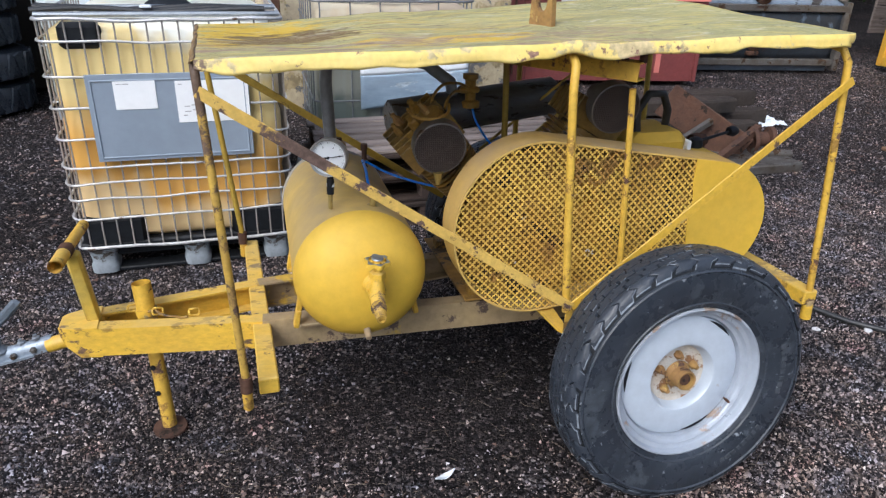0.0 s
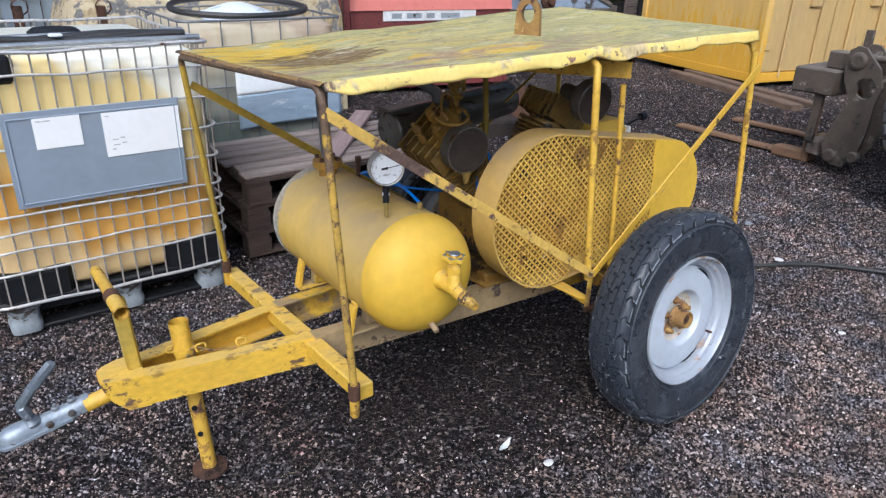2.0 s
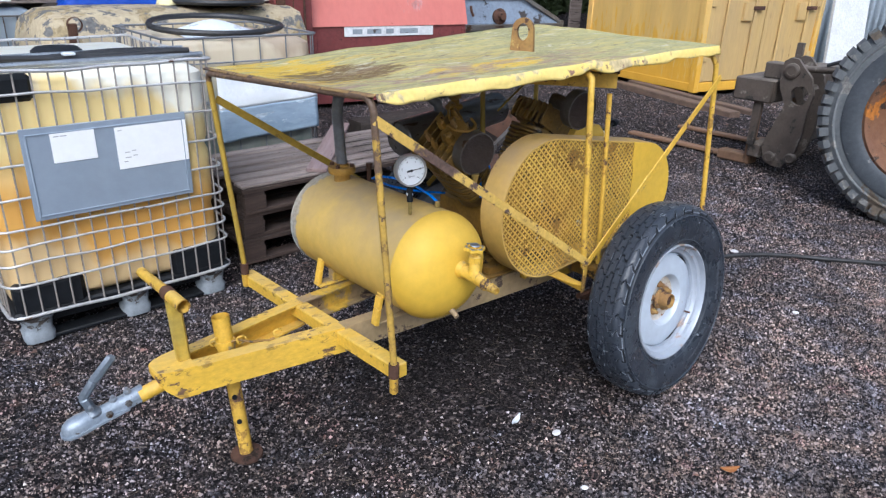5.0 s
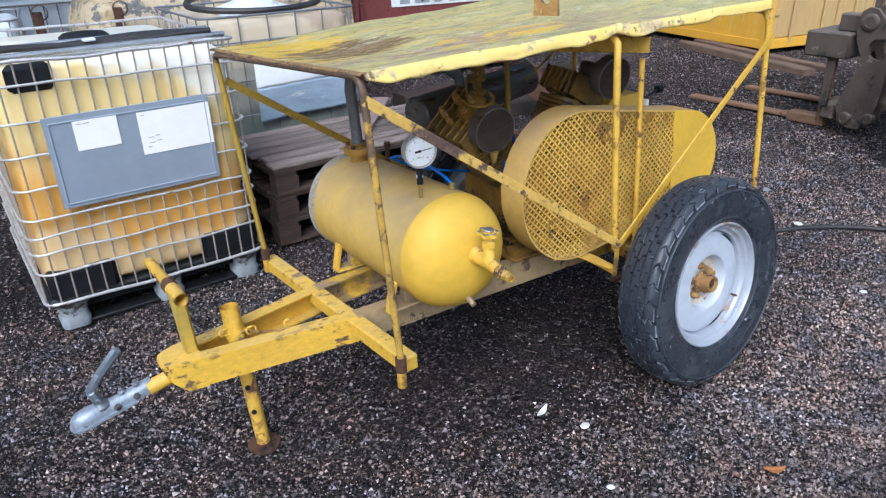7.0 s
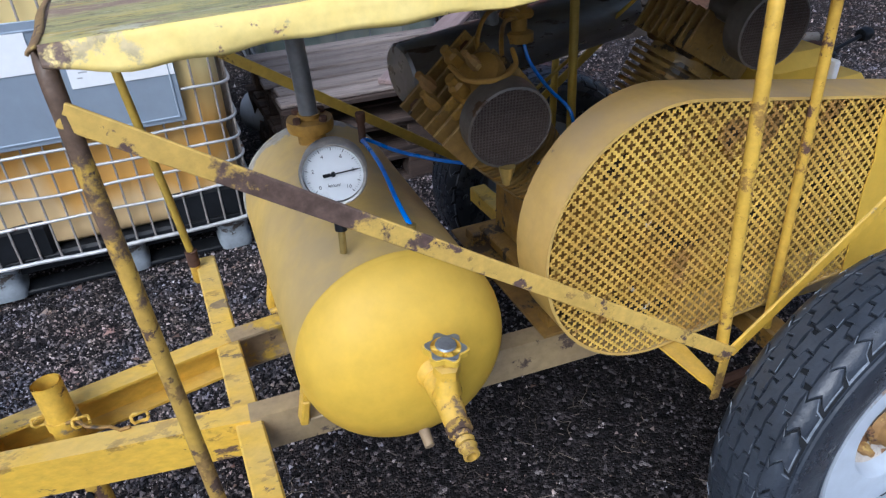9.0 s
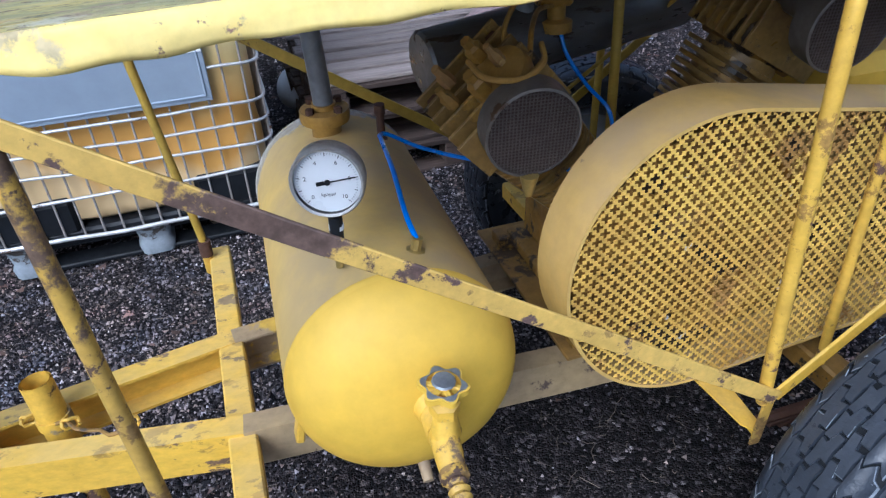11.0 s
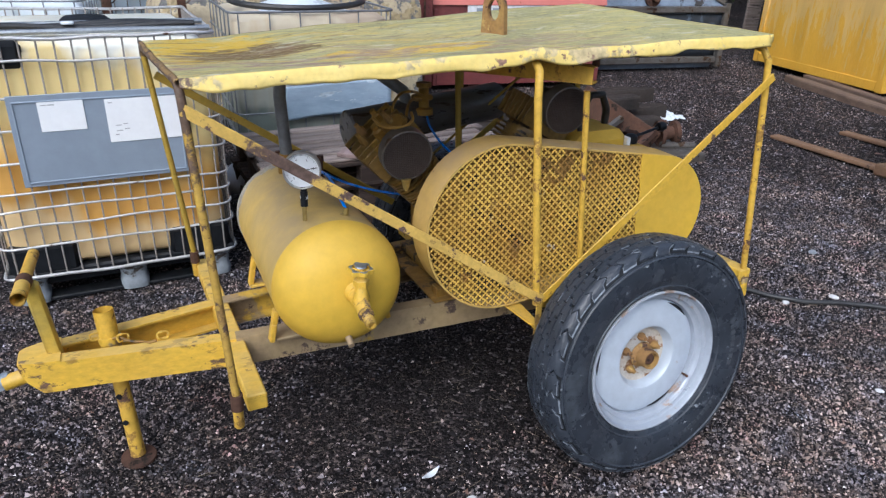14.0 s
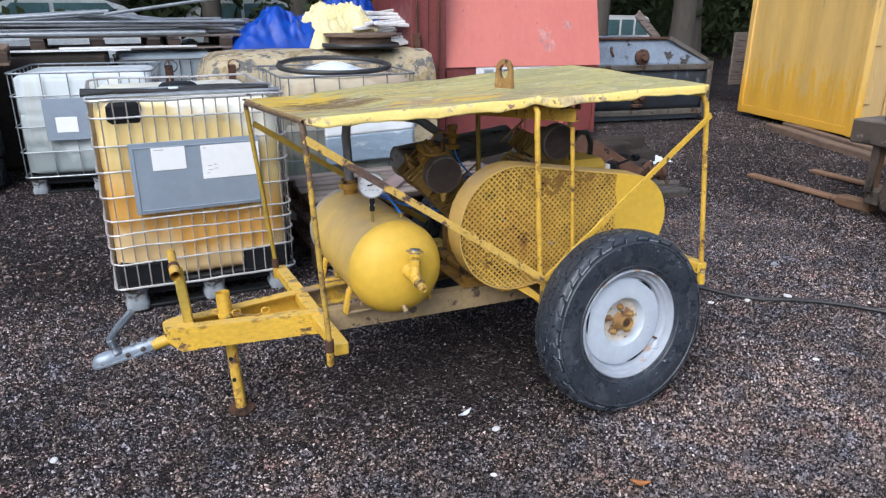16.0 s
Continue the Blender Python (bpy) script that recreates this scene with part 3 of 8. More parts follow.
def scatter(name, count, x0, x1, y0, y1, lo, hi, flat, material, label, category, power=2.5, seed=1):
    rng = np.random.default_rng(seed)
    x, y = rng.uniform(x0, x1, count), rng.uniform(y0, y1, count)
    # stones thinned over bare soil under the trailer, which also paints its shade darker
    bare = np.exp(-(((x + 0.42) / 0.92) ** 2 + ((y - 0.58) / 0.60) ** 2) ** 2.2)
    edge = np.minimum(np.minimum(x - x0, x1 - x), np.minimum(y - y0, y1 - y)) / 0.9
    keep = (rng.random(count) > 0.96 * bare) & (rng.random(count) < edge)
    x, y = x[keep], y[keep]
    count = len(x)
    s = lo + (hi - lo) * rng.random(count) ** power
    base = np.array([(1, 0, -0.4), (-0.5, 0.87, -0.4), (-0.5, -0.87, -0.4), (0.1, 0.1, 0.9)], float)
    tri = np.array([(0, 1, 3), (1, 2, 3), (2, 0, 3)])
    ang = rng.uniform(0, 6.28, count)
    sc = np.stack([s * rng.uniform(0.7, 1.3, count), s * rng.uniform(0.6, 1.1, count), s * flat * rng.uniform(0.5, 1.2, count)], 1)
    p = base[None] * sc[:, None, :] * rng.uniform(0.6, 1.35, (count, 4, 1))
    p[:, :, 0] += p[:, :, 2] * rng.uniform(-0.5, 0.5, (count, 1))
    ca, sa = np.cos(ang)[:, None], np.sin(ang)[:, None]
    q = np.stack([p[:, :, 0] * ca - p[:, :, 1] * sa, p[:, :, 0] * sa + p[:, :, 1] * ca, p[:, :, 2]], 2)
    z = np.array([ground_z(a, b) for a, b in zip(x, y)]) + sc[:, 2] * 0.35
    q += np.stack([x, y, z], 1)[:, None, :]
    me = bpy.data.meshes.new(name)
    me.vertices.add(count * 4)
    me.vertices.foreach_set("co", q.reshape(-1))
    fa = (tri[None] + 4 * np.arange(count)[:, None, None]).reshape(-1)
    me.loops.add(len(fa))
    me.loops.foreach_set("vertex_index", fa.astype(np.int32))
    me.polygons.add(count * 3)
    me.polygons.foreach_set("loop_start", np.arange(0, count * 9, 3, dtype=np.int32))
    me.update(calc_edges=True)
    me.validate()
    me.materials.append(material)
    return tagged(new(name, me), label, category, kind="stuff")


def island_material(name, stops, rough=0.6):
    m = bpy.data.materials.new(name)
    m.use_nodes = True
    n, l = m.node_tree.nodes, m.node_tree.links
    b = n["Principled BSDF"]
    geo = n.new("ShaderNodeNewGeometry")
    r = n.new("ShaderNodeValToRGB")
    e = r.color_ramp.elements
    e[0].position, e[0].color = stops[0][0], (*stops[0][1], 1)
    e[1].position, e[1].color = stops[-1][0], (*stops[-1][1], 1)
    for p, c in stops[1:-1]:
        x = e.new(p)
        x.color = (*c, 1)
    l.new(geo.outputs["Random Per Island"], r.inputs["Fac"])
    t = n.new("ShaderNodeTexNoise")
    t.inputs["Scale"].default_value = 120
    mx = n.new("ShaderNodeMix")
    mx.data_type, mx.blend_type = "RGBA", "MULTIPLY"
    mx.inputs[0].default_value = 0.6
    l.new(r.outputs["Color"], mx.inputs[6])
    l.new(t.outputs["Fac"], mx.inputs[7])
    tc = n.new("ShaderNodeTexCoord")
    damp = n.new("ShaderNodeTexNoise")
    damp.inputs["Scale"].default_value, damp.inputs["Detail"].default_value = 1.7, 7
    l.new(tc.outputs["Object"], damp.inputs["Vector"])
    r2 = n.new("ShaderNodeValToRGB")
    r2.color_ramp.elements[0].position, r2.color_ramp.elements[0].color = 0.33, (0.65, 0.65, 0.69, 1)
    r2.color_ramp.elements[1].position, r2.color_ramp.elements[1].color = 0.66, (1.55, 1.46, 1.48, 1)
    l.new(damp.outputs["Fac"], r2.inputs["Fac"])
    m2 = n.new("ShaderNodeMix")
    m2.data_type, m2.blend_type = "RGBA", "MULTIPLY"
    m2.inputs[0].default_value = 1.0
    l.new(mx.outputs[2], m2.inputs[6])
    l.new(r2.outputs["Color"], m2.inputs[7])
    # patches of reddish, brownish and bluish chips
    patch = n.new("ShaderNodeTexNoise")
    patch.inputs["Scale"].default_value, patch.inputs["Detail"].default_value = 7.0, 5
    l.new(tc.outputs["Object"], patch.inputs["Vector"])
    r3 = n.new("ShaderNodeValToRGB")
    r3.color_ramp.elements[0].position, r3.color_ramp.elements[0].color = 0.30, (0.84, 0.97, 1.12, 1)
    r3.color_ramp.elements[1].position, r3.color_ramp.elements[1].color = 0.72, (1.27, 0.97, 0.92, 1)
    for q, c in ((0.46, (1.0, 1.0, 1.0, 1)), (0.58, (1.10, 1.02, 0.88, 1))):
        r3.color_ramp.elements.new(q).color = c
    l.new(patch.outputs["Fac"], r3.inputs["Fac"])
    m3 = n.new("ShaderNodeMix")
    m3.data_type, m3.blend_type = "RGBA", "MULTIPLY"
    m3.inputs[0].default_value = 1.0
    l.new(m2.outputs[2], m3.inputs[6])
    l.new(r3.outputs["Color"], m3.inputs[7])
    l.new(m3.outputs[2], b.inputs["Base Color"])
    b.inputs["Roughness"].default_value = rough
    b.inputs["Specular IOR Level"].default_value = 0.3
    return m


stones = island_material("mixed_pebbles", [(0.0, (0.007, 0.007, 0.008)), (0.42, (0.050, 0.045, 0.046)), (0.70, (0.200, 0.178, 0.178)), (0.91, (0.42, 0.372, 0.365)), (0.994, (0.60, 0.55, 0.54)), (1.0, (0.88, 0.88, 0.88))], 0.38)
litter = island_material("dead_leaves", [(0.0, (0.04, 0.028, 0.024)), (0.5, (0.11, 0.078, 0.068)), (0.85, (0.22, 0.15, 0.125)), (1.0, (0.42, 0.35, 0.30))], 0.7)
fine_stones = island_material("fine_damp_pebbles", [(0.0, (0.005, 0.005, 0.006)), (0.44, (0.038, 0.035, 0.037)), (0.69, (0.19, 0.170, 0.176)), (0.90, (0.46, 0.41, 0.415)), (0.985, (0.68, 0.63, 0.63)), (1.0, (0.92, 0.92, 0.92))], 0.38)
scatter("gravel", 470000, -3.4, 3.2, -1.9, 2.5, 0.0017, 0.0082, 1.0, fine_stones, "small dark wet gravel stones on the yard", "gravel", seed=1)
scatter("gravel_far", 225000, -5.5, 8.5, -2.4, 7.4, 0.0038, 0.0130, 0.9, stones, "loose wet gravel stones across the yard", "gravel", seed=2)
dry_stones = island_material("dry_grey_pebbles", [(0.0, (0.055, 0.046, 0.043)), (0.5, (0.215, 0.182, 0.17)), (0.9, (0.40, 0.34, 0.315)), (1.0, (0.62, 0.56, 0.53))], 0.5)
scatter("dry_gravel", 90000, -2.4, 4.2, -1.9, 2.4, 0.0022, 0.0095, 0.9, dry_stones, "paler drier gravel stones among the wet ones", "gravel", seed=8)
scatter("dry_gravel_near", 70000, -2.8, 3.2, -1.95, 0.25, 0.0020, 0.0085, 0.9, dry_stones, "paler dry gravel stones in the open yard", "gravel", seed=9)
scatter("dry_gravel_open", 90000, -1.7, 2.9, -1.9, 0.25, 0.0024, 0.0095, 0.9, dry_stones, "paler dry gravel stones beside the wheel", "gravel", seed=15)
scatter("coarse_gravel", 26000, -3.0, 4.2, -2.0, 1.9, 0.0050, 0.0135, 0.7, stones, "coarser mixed gravel stones lying on fine gravel", "gravel", seed=12)
scatter("leaf_litter", 16000, -5, 9, 1.0, 8, 0.008, 0.035, 0.16, litter, "brown dead leaves and bark scattered on the gravel", "leaf litter", seed=3)
scatter("leaf_litter_near", 15000, -3.4, 3.4, -1.3, 2.0, 0.004, 0.015, 0.14, litter, "brown leaf scraps trodden into the gravel", "leaf litter", seed=4)


# dry straw and twigs
def straw(count, x0, x1, y0, y1, seed):
    rnd = random.Random(seed)
    g = Mesh()
    for k in range(count):
        x, y, a = rnd.uniform(x0, x1), rnd.uniform(y0, y1), rnd.uniform(0, 6.28)
        l, w = 0.004 + 0.030 * rnd.random() ** 4, rnd.uniform(0.0005, 0.0011)
        bend_ = rnd.uniform(-0.3, 0.3)
        p = [Vector((x + l * t * math.cos(a + bend_ * t), y + l * t * math.sin(a + bend_ * t), 0)) for t in (-1, 0, 1)]
        p = [Vector((q.x, q.y, ground_z(q.x, q.y) + 0.009 + rnd.uniform(0, 0.005))) for q in p]
        g.tube(p, w, 3)
    return tagged(new("straw", data("straw", g, dry_straw, 0)), "dry straw and thin twigs scattered on gravel", "straw", kind="stuff")


straw(6500, -3.0, 2.6, -1.4, 2.0, 21)


# ---- the compressor trailer ----
T = thing("compressor_trailer", (0, 0.73, 0), "yellow two-wheeled compressor trailer with rusty canopy on gravel", "trailer")


def channel(name, a, b, h, w, side, material, label=""):
    """A U-channel from a to b, web towards -side."""
    a, b = Vector(a), Vector(b)
    d = (b - a).normalized()
    s = Vector((-d.y, d.x, 0)).normalized() * side
    n = (b - a).length
    prof = [(0, 0), (w, 0), (w, 0.007), (0.007, 0.007), (0.007, h - 0.007), (w, h - 0.007), (w, h), (0, h)]
    g = Mesh()
    m = Matrix((s, Vector((0, 0, 1)), d)).transposed().to_4x4()
    m.translation = a
    g.prism(prof, n, m)
    return part(name, g, material, T, label, smooth=20)


# drawbar and frame
CY = 0.724
for s, nm in ((-1, "near"), (1, "far")):
    lo = -0.009 * s
    pts = [(-1.668, CY + s * 0.0645, 0.3087), (-1.16, CY + s * 0.165, 0.312 + lo), (0.60, CY + s * 0.30, 0.335 + lo)]
    for a, b in zip(pts, pts[1:]):
        channel("drawbar_rail" if a[0] < -1.5 else "frame_rail", a, b, 0.095, 0.048, -s, yellow_rail if a[0] < -1.5 else worn_frame, "yellow painted steel channel with chipped paint" if a[0] < -1.5 else "frame channel with dusty worn yellow paint")
g = Mesh()
nose = []
for x, hw, z0, z1 in ((-1.640, 0.070, 0.305, 0.4085), (-1.700, 0.061, 0.306, 0.4075), (-1.735, 0.048, 0.340, 0.4065), (-1.750, 0.037, 0.368, 0.4050), (-1.754, 0.030, 0.382, 0.4000)):
    nose += [(x, CY - hw, z0), (x, CY + hw, z0), (x, CY + hw, z1), (x, CY - hw, z1)]
g.add(nose, [(4 * i + j, 4 * i + (j + 1) % 4, 4 * i + 4 + (j + 1) % 4, 4 * i + 4 + j) for i in range(4) for j in range(4)] + [(3, 2, 1, 0), (16, 17, 18, 19)])
part("nose_plate", g, yellow_rail, T)
for nm, x, z, y0, y1, drop in (("front_crossbeam", -1.163, 0.397, 0.247, 1.275, -0.045), ("middle_crossbeam", -0.315, 0.418, 0.47, 1.255, -0.035), ("rear_crossbeam", 0.612, 0.442, 0.225, 1.25, -0.035)):
    g = Mesh()
    w, h = 0.027, 0.025
    m = axis((x, y0, z), (0, y1 - y0, drop))
    g.box(-w, w, -h, h, 0, y1 - y0, 0.004, m)
    part(nm, g, yellow_rail, T, "flat yellow crossbeam with rubbed grey paint", smooth=20)

# angled step bar by the wheel
g = Mesh()
g.prism([(-0.34, 0.50), (-0.318, 0.235), (-0.302, 0.207), (-0.287, 0.22), (-0.262, 0.50)], 0.005, Matrix.Translation((0, 0, 0.448)))
g.bar((-0.264, 0.50, 0.433), (-0.289, 0.225, 0.433), 0.005, 0.03, c=0.001)
part("angle_bracket", g, yellow, T)

# axle, springs and floor under the machine
g = Mesh()
g.bar((0, 0.2, 0.374), (0, 1.26, 0.374), 0.06, 0.06, c=0.006)
part("axle", g, oily, T)
g = Mesh()
g.box(-0.52, 0.56, 0.50, 1.0, 0.432, 0.44, 0.001)
g.box(-0.50, 0.55, 0.52, 0.57, 0.44, 0.47, 0.003)
g.box(-0.50, 0.55, 0.90, 0.95, 0.44, 0.47, 0.003)
part("engine_bed", g, oily, T)
for y in (0.30, 1.16):
    for k in range(4):
        g = Mesh()
        n = 0.20 - 0.03 * k
        g.tube([(x, y, 0.335 - 0.012 * k + 0.12 * x * x) for x in np.linspace(-n, n, 9)], 0.012, 6)
        part("spring_leaf", g, rust_iron, T)

# tow coupling
g = Mesh()
g.tube([(-1.800, 0.726, 0.328), (-1.74, 0.722, 0.343), (-1.66, 0.72, 0.352)], 0.023, 16)
part("tow_tube", g, yellow, T)
g = Mesh()
secs = [(-2.022, 0.006, 0.288, 0.006), (-2.016, 0.019, 0.284, 0.020), (-2.000, 0.029, 0.281, 0.034), (-1.972, 0.034, 0.281, 0.041), (-1.945, 0.031, 0.285, 0.039), (-1.918, 0.024, 0.291, 0.032), (-1.885, 0.023, 0.298, 0.030), (-1.850, 0.025, 0.305, 0.030), (-1.822, 0.026, 0.312, 0.029), (-1.792, 0.027, 0.319, 0.029), (-1.788, 0.025, 0.321, 0.026)]
k = len(g.v)
for x, w, z, h in secs:
    for j in range(14):
        a = math.pi * j / 13
        g.v.append((x, 0.735 - w * math.cos(a), z + (h + 0.010) * max(0.0, math.sin(a)) ** 0.7))
    g.v += [(x, 0.735 + w - 0.005, z - 0.002), (x, 0.735 - w + 0.005, z - 0.002)]
n = 16
for i in range(len(secs) - 1):
    for j in range(n):
        g.f.append((k + i * n + j, k + i * n + (j + 1) % n, k + (i + 1) * n + (j + 1) % n, k + (i + 1) * n + j))
g.f += [tuple(range(k, k + n)), tuple(reversed(range(k + (len(secs) - 1) * n, k + len(secs) * n)))]
hitch = part("coupling_head", g, cast_grey, T, "galvanised ball coupling head")
g = Mesh()
lip_ = [(-2.026 + 0.03 * (1 - math.sin(a)), 0.735 + 0.038 * math.cos(a)) for a in np.linspace(0, math.pi, 9)]
g.prism([(x + 2.026, y) for x, y in lip_] + [(0.19, 0.735 - 0.034), (0.19, 0.735 + 0.034)], 0.007, Matrix.Translation((-2.026, 0, 0.276)) @ Matrix.Rotation(radians(-9.5), 4, "Y"))
part("coupling_flange", g, cast_grey, hitch, smooth=20)
g = Mesh()
g.lathe([(0.026, 0), (0.026, 0.008), (0.017, 0.018), (0.012, 0.030), (0, 0.031)], axis((-1.932, 0.735, 0.318), (-0.2, 0, 1)), 18)
g.bar((-1.935, 0.735, 0.335), (-1.952, 0.735, 0.385), 0.028, 0.030, up=(0, 1, 0), c=0.008)
g.bar((-1.957, 0.735, 0.374), (-1.912, 0.735, 0.430), 0.026, 0.024, up=(0, 1, 0), c=0.008)
g.bar((-1.920, 0.735, 0.420), (-1.852, 0.735, 0.488), 0.030, 0.019, up=(0, 1, 0), c=0.008)
part("release_lever", g, cast_lever, hitch, "dark grey hand lever of the coupling")
part("lever_pin", Mesh().tube([(-1.940, 0.708, 0.352), (-1.940, 0.762, 0.352)], 0.007, 8), galv, hitch)
for x, z in ((-1.895, 0.312), (-1.838, 0.326)):
    g = Mesh()
    g.lathe([(0.011, 0), (0.011, 0.006), (0.006, 0.008), (0.006, 0.014), (0, 0.014)], axis((x, 0.714, z), (0, -1, 0)), 6)
    part("bolt", g, dark_steel, hitch)
for x, z in ((-1.872, 0.338), (-1.83, 0.349)):
    g = Mesh()
    g.lathe([(0.012, 0), (0.012, 0.008), (0.006, 0.011), (0.006, 0.018), (0, 0.018)], axis((x, 0.735, z), (-0.15, 0, 1)), 6)
    part("bolt", g, galv, hitch)

# handle post
g = Mesh()
g.bar((-1.655, CY, 0.39), (-1.674, 0.700, 0.645), 0.040, 0.034, up=(0, 1, 0), c=0.007)
hp = part("handle_post", g, yellow_post_flat, T)
g = Mesh()
g.tube([(-1.690, 0.565, 0.664), (-1.687, 0.665, 0.657)], 0.0195, 16, cap=False)
g.tube([(-1.690, 0.565, 0.664), (-1.687, 0.665, 0.657)], 0.0165, 16, cap=False)
part("grip_tube", g, yellow, hp)
part("grip_ring", Mesh().tube([(-1.687, 0.660, 0.6575), (-1.6865, 0.672, 0.657), (-1.6855, 0.705, 0.6545), (-1.685, 0.715, 0.654)], [0.019, 0.0215, 0.0215, 0.018], 16), rust_iron, hp, "bare brown ring round the grip")
part("grip_bar", Mesh().tube([(-1.685, 0.71, 0.654), (-1.678, 0.935, 0.635)], 0.0165, 14), yellow_bar, hp)

# jack leg
jt, jb = Vector((-1.512, 0.752, 0.497)), Vector((-1.490, 0.700, -0.033))
d = jt - jb


def on_jack(f):
    return jb + d * f


g = Mesh()
g.tube([on_jack(0.66), on_jack(1.0)], 0.029, 18, cap=False)
g.tube([on_jack(0.66), on_jack(0.999)], 0.025, 18, cap=False)
g.tube([on_jack(0.80), on_jack(0.84)], 0.033, 18)
part("jack_sleeve", g, yellow, T)
g = Mesh()
g.tube([on_jack(0.02), on_jack(0.68)], 0.023, 18)
leg = part("jack_leg", g, yellow_bar, T, "worn yellow jack leg with rust rings")
for f in (0.28, 0.46):
    g = Mesh()
    g.lathe([(0.009, 0), (0.009, 0.004), (0, 0.004)], axis(on_jack(f) + Vector((-0.012, -0.0215, 0)), (-0.5, -1, 0)), 12)
    part("pin_hole", g, black_plastic, leg)
g = Mesh()
g.lathe([(0.056, 0), (0.054, 0.007), (0.026, 0.011), (0, 0.011)], axis(jb + Vector((0, 0, -0.002)), (0.02, -0.05, 1)), 20)
part("jack_foot", g, rust_iron, T, "rusty round foot plate")
for k, c in enumerate(((-1.47, 0.70, 0.418), (-1.36, 0.655, 0.425), (-1.545, 0.735, 0.42))):
    g = Mesh()
    g.tube([(c[0] + 0.016 * math.cos(a), c[1] + 0.004 * math.sin(3 * a), c[2] + 0.014 * math.sin(a)) for a in np.linspace(0, 6.1, 12)], 0.0035, 6)
    part("chain_link", g, yellow, T)
g = Mesh()
g.tube([(-1.50 + 0.02 * i, 0.715 - 0.012 * i + 0.008 * math.sin(i * 2.1), 0.412 + 0.006 * math.sin(i * 1.3)) for i in range(7)], 0.004, 6)
part("chain", g, oily, T)

# air tank lying across the frame, its axis slightly askew
TR, TL = 0.1906, 0.689
TC = Vector((-0.8775, 0.4114, 0.6234))
TD = Vector((0.0445, 0.998, -0.0437)).normalized()
TM = axis(TC, TD)


def tank_top(y, dx=0.0):
    """The point on the tank's upper side at y, dx beside its axis."""
    c = TC + TD * ((y - TC.y) / TD.y)
    return Vector((c.x + dx, y, c.z + math.sqrt(TR * TR - dx * dx)))


tank = part("air_tank", Mesh().lathe([(TR, 0.0), (TR + 0.0004, 0.01), (TR, 0.02), (TR, 0.2), (TR, 0.45), (TR, TL)], TM, 72), yellow_tank, T, "dusty yellow cylindrical air receiver tank")


def dome(y, s, d):
    return [((TR - 0.001) * math.cos(a) ** 0.82, y + s * d * math.sin(a) ** 1.1) for a in np.linspace(0, math.pi / 2, 16)]


g = Mesh().lathe(dome(0.0, -1, 0.1095), TM, 72)
g.f = [tuple(reversed(f)) for f in g.f]
part("tank_end_near", g, yellow_dome, tank, "bright yellow domed tank end")
part("tank_end_far", Mesh().lathe(dome(TL, 1, 0.055), TM, 72), yellow_tank, tank)
part("weld_seam", Mesh().lathe([(TR - 0.002, -0.009), (TR - 0.0006, -0.005), (TR + 0.0004, 0.0), (TR + 0.0008, 0.004), (TR - 0.002, 0.009)], TM, 72), yellow_dome, tank)
part("weld_seam", Mesh().lathe([(TR - 0.002, TL - 0.004), (TR + 0.0022, TL - 0.001), (TR + 0.0022, TL + 0.002), (TR - 0.002, TL + 0.005)], TM, 72), yellow_tank, tank)

# straps that hold the tank
for y0 in (0.518, 0.915):
    for s in (-1, 1):
        g = Mesh()
        cx = tank_top(y0).x
        x0 = cx + s * 0.190
        pts = [(x0, y0, 0.41), (x0 - s * 0.012, y0, 0.47), (x0 - s * 0.022, y0, 0.515), (x0 - s * 0.045, y0, 0.530), (x0 - s * 0.060, y0, 0.522)]
        for a, b in zip(pts, pts[1:]):
            g.bar(a, b, 0.032, 0.016, up=(1, 0, 0.4), c=0.003)
        part("tank_bracket", g, yellow, T)
for s in (-1, 1):
    g = Mesh()
    g.box(-1.05, -0.70, CY + s * 0.19 - 0.026, CY + s * 0.19 + 0.026, 0.408, 0.418, 0.002)
    g.box(-0.99, -0.75, CY + s * 0.18 - 0.02, CY + s * 0.18 + 0.02, 0.422, 0.47, 0.004)
    part("tank_saddle", g, worn_frame, T)

# outlet valve on the near end
VX, VY, VZ = -0.866, 0.246, 0.642
valve = part("outlet_valve", Mesh().tube([(VX + 0.004, 0.315, VZ), (VX + 0.002, 0.285, VZ)], [0.034, 0.025], 16).tube([(VX, 0.30, VZ), (VX, VY, VZ + 0.002), (VX + 0.002, VY - 0.006, VZ + 0.014), (VX + 0.003, VY, VZ + 0.052)], [0.021, 0.025, 0.023, 0.015], 14)
             .tube([(VX, VY, VZ + 0.002), (VX - 0.004, VY - 0.035, VZ - 0.002), (VX - 0.008, VY - 0.062, VZ - 0.005)], [0.022, 0.021, 0.018], 14)
             .lathe([(0.022, 0), (0.022, 0.018), (0.012, 0.022), (0.010, 0.034), (0, 0.034)], axis((VX + 0.003, VY, VZ + 0.048), (0.03, -0.03, 1)), 6), yellow, tank, "yellow painted valve with handwheel")
g = Mesh()
g.lathe([(0.021, 0), (0.021, 0.012), (0.013, 0.014), (0.016, 0.020), (0.012, 0.025), (0.016, 0.031), (0.012, 0.037), (0.0155, 0.043), (0.012, 0.049), (0.013, 0.060), (0.009, 0.061), (0.009, 0.050), (0, 0.050)], axis((VX - 0.007, VY - 0.060, VZ - 0.005), (-0.07, -0.98, -0.05)), 12)
part("hose_nipple", g, rusty_hoop, tank)
g = Mesh()
m = axis((VX + 0.004, VY + 0.004, 0.730), (0.04, -0.06, 1))
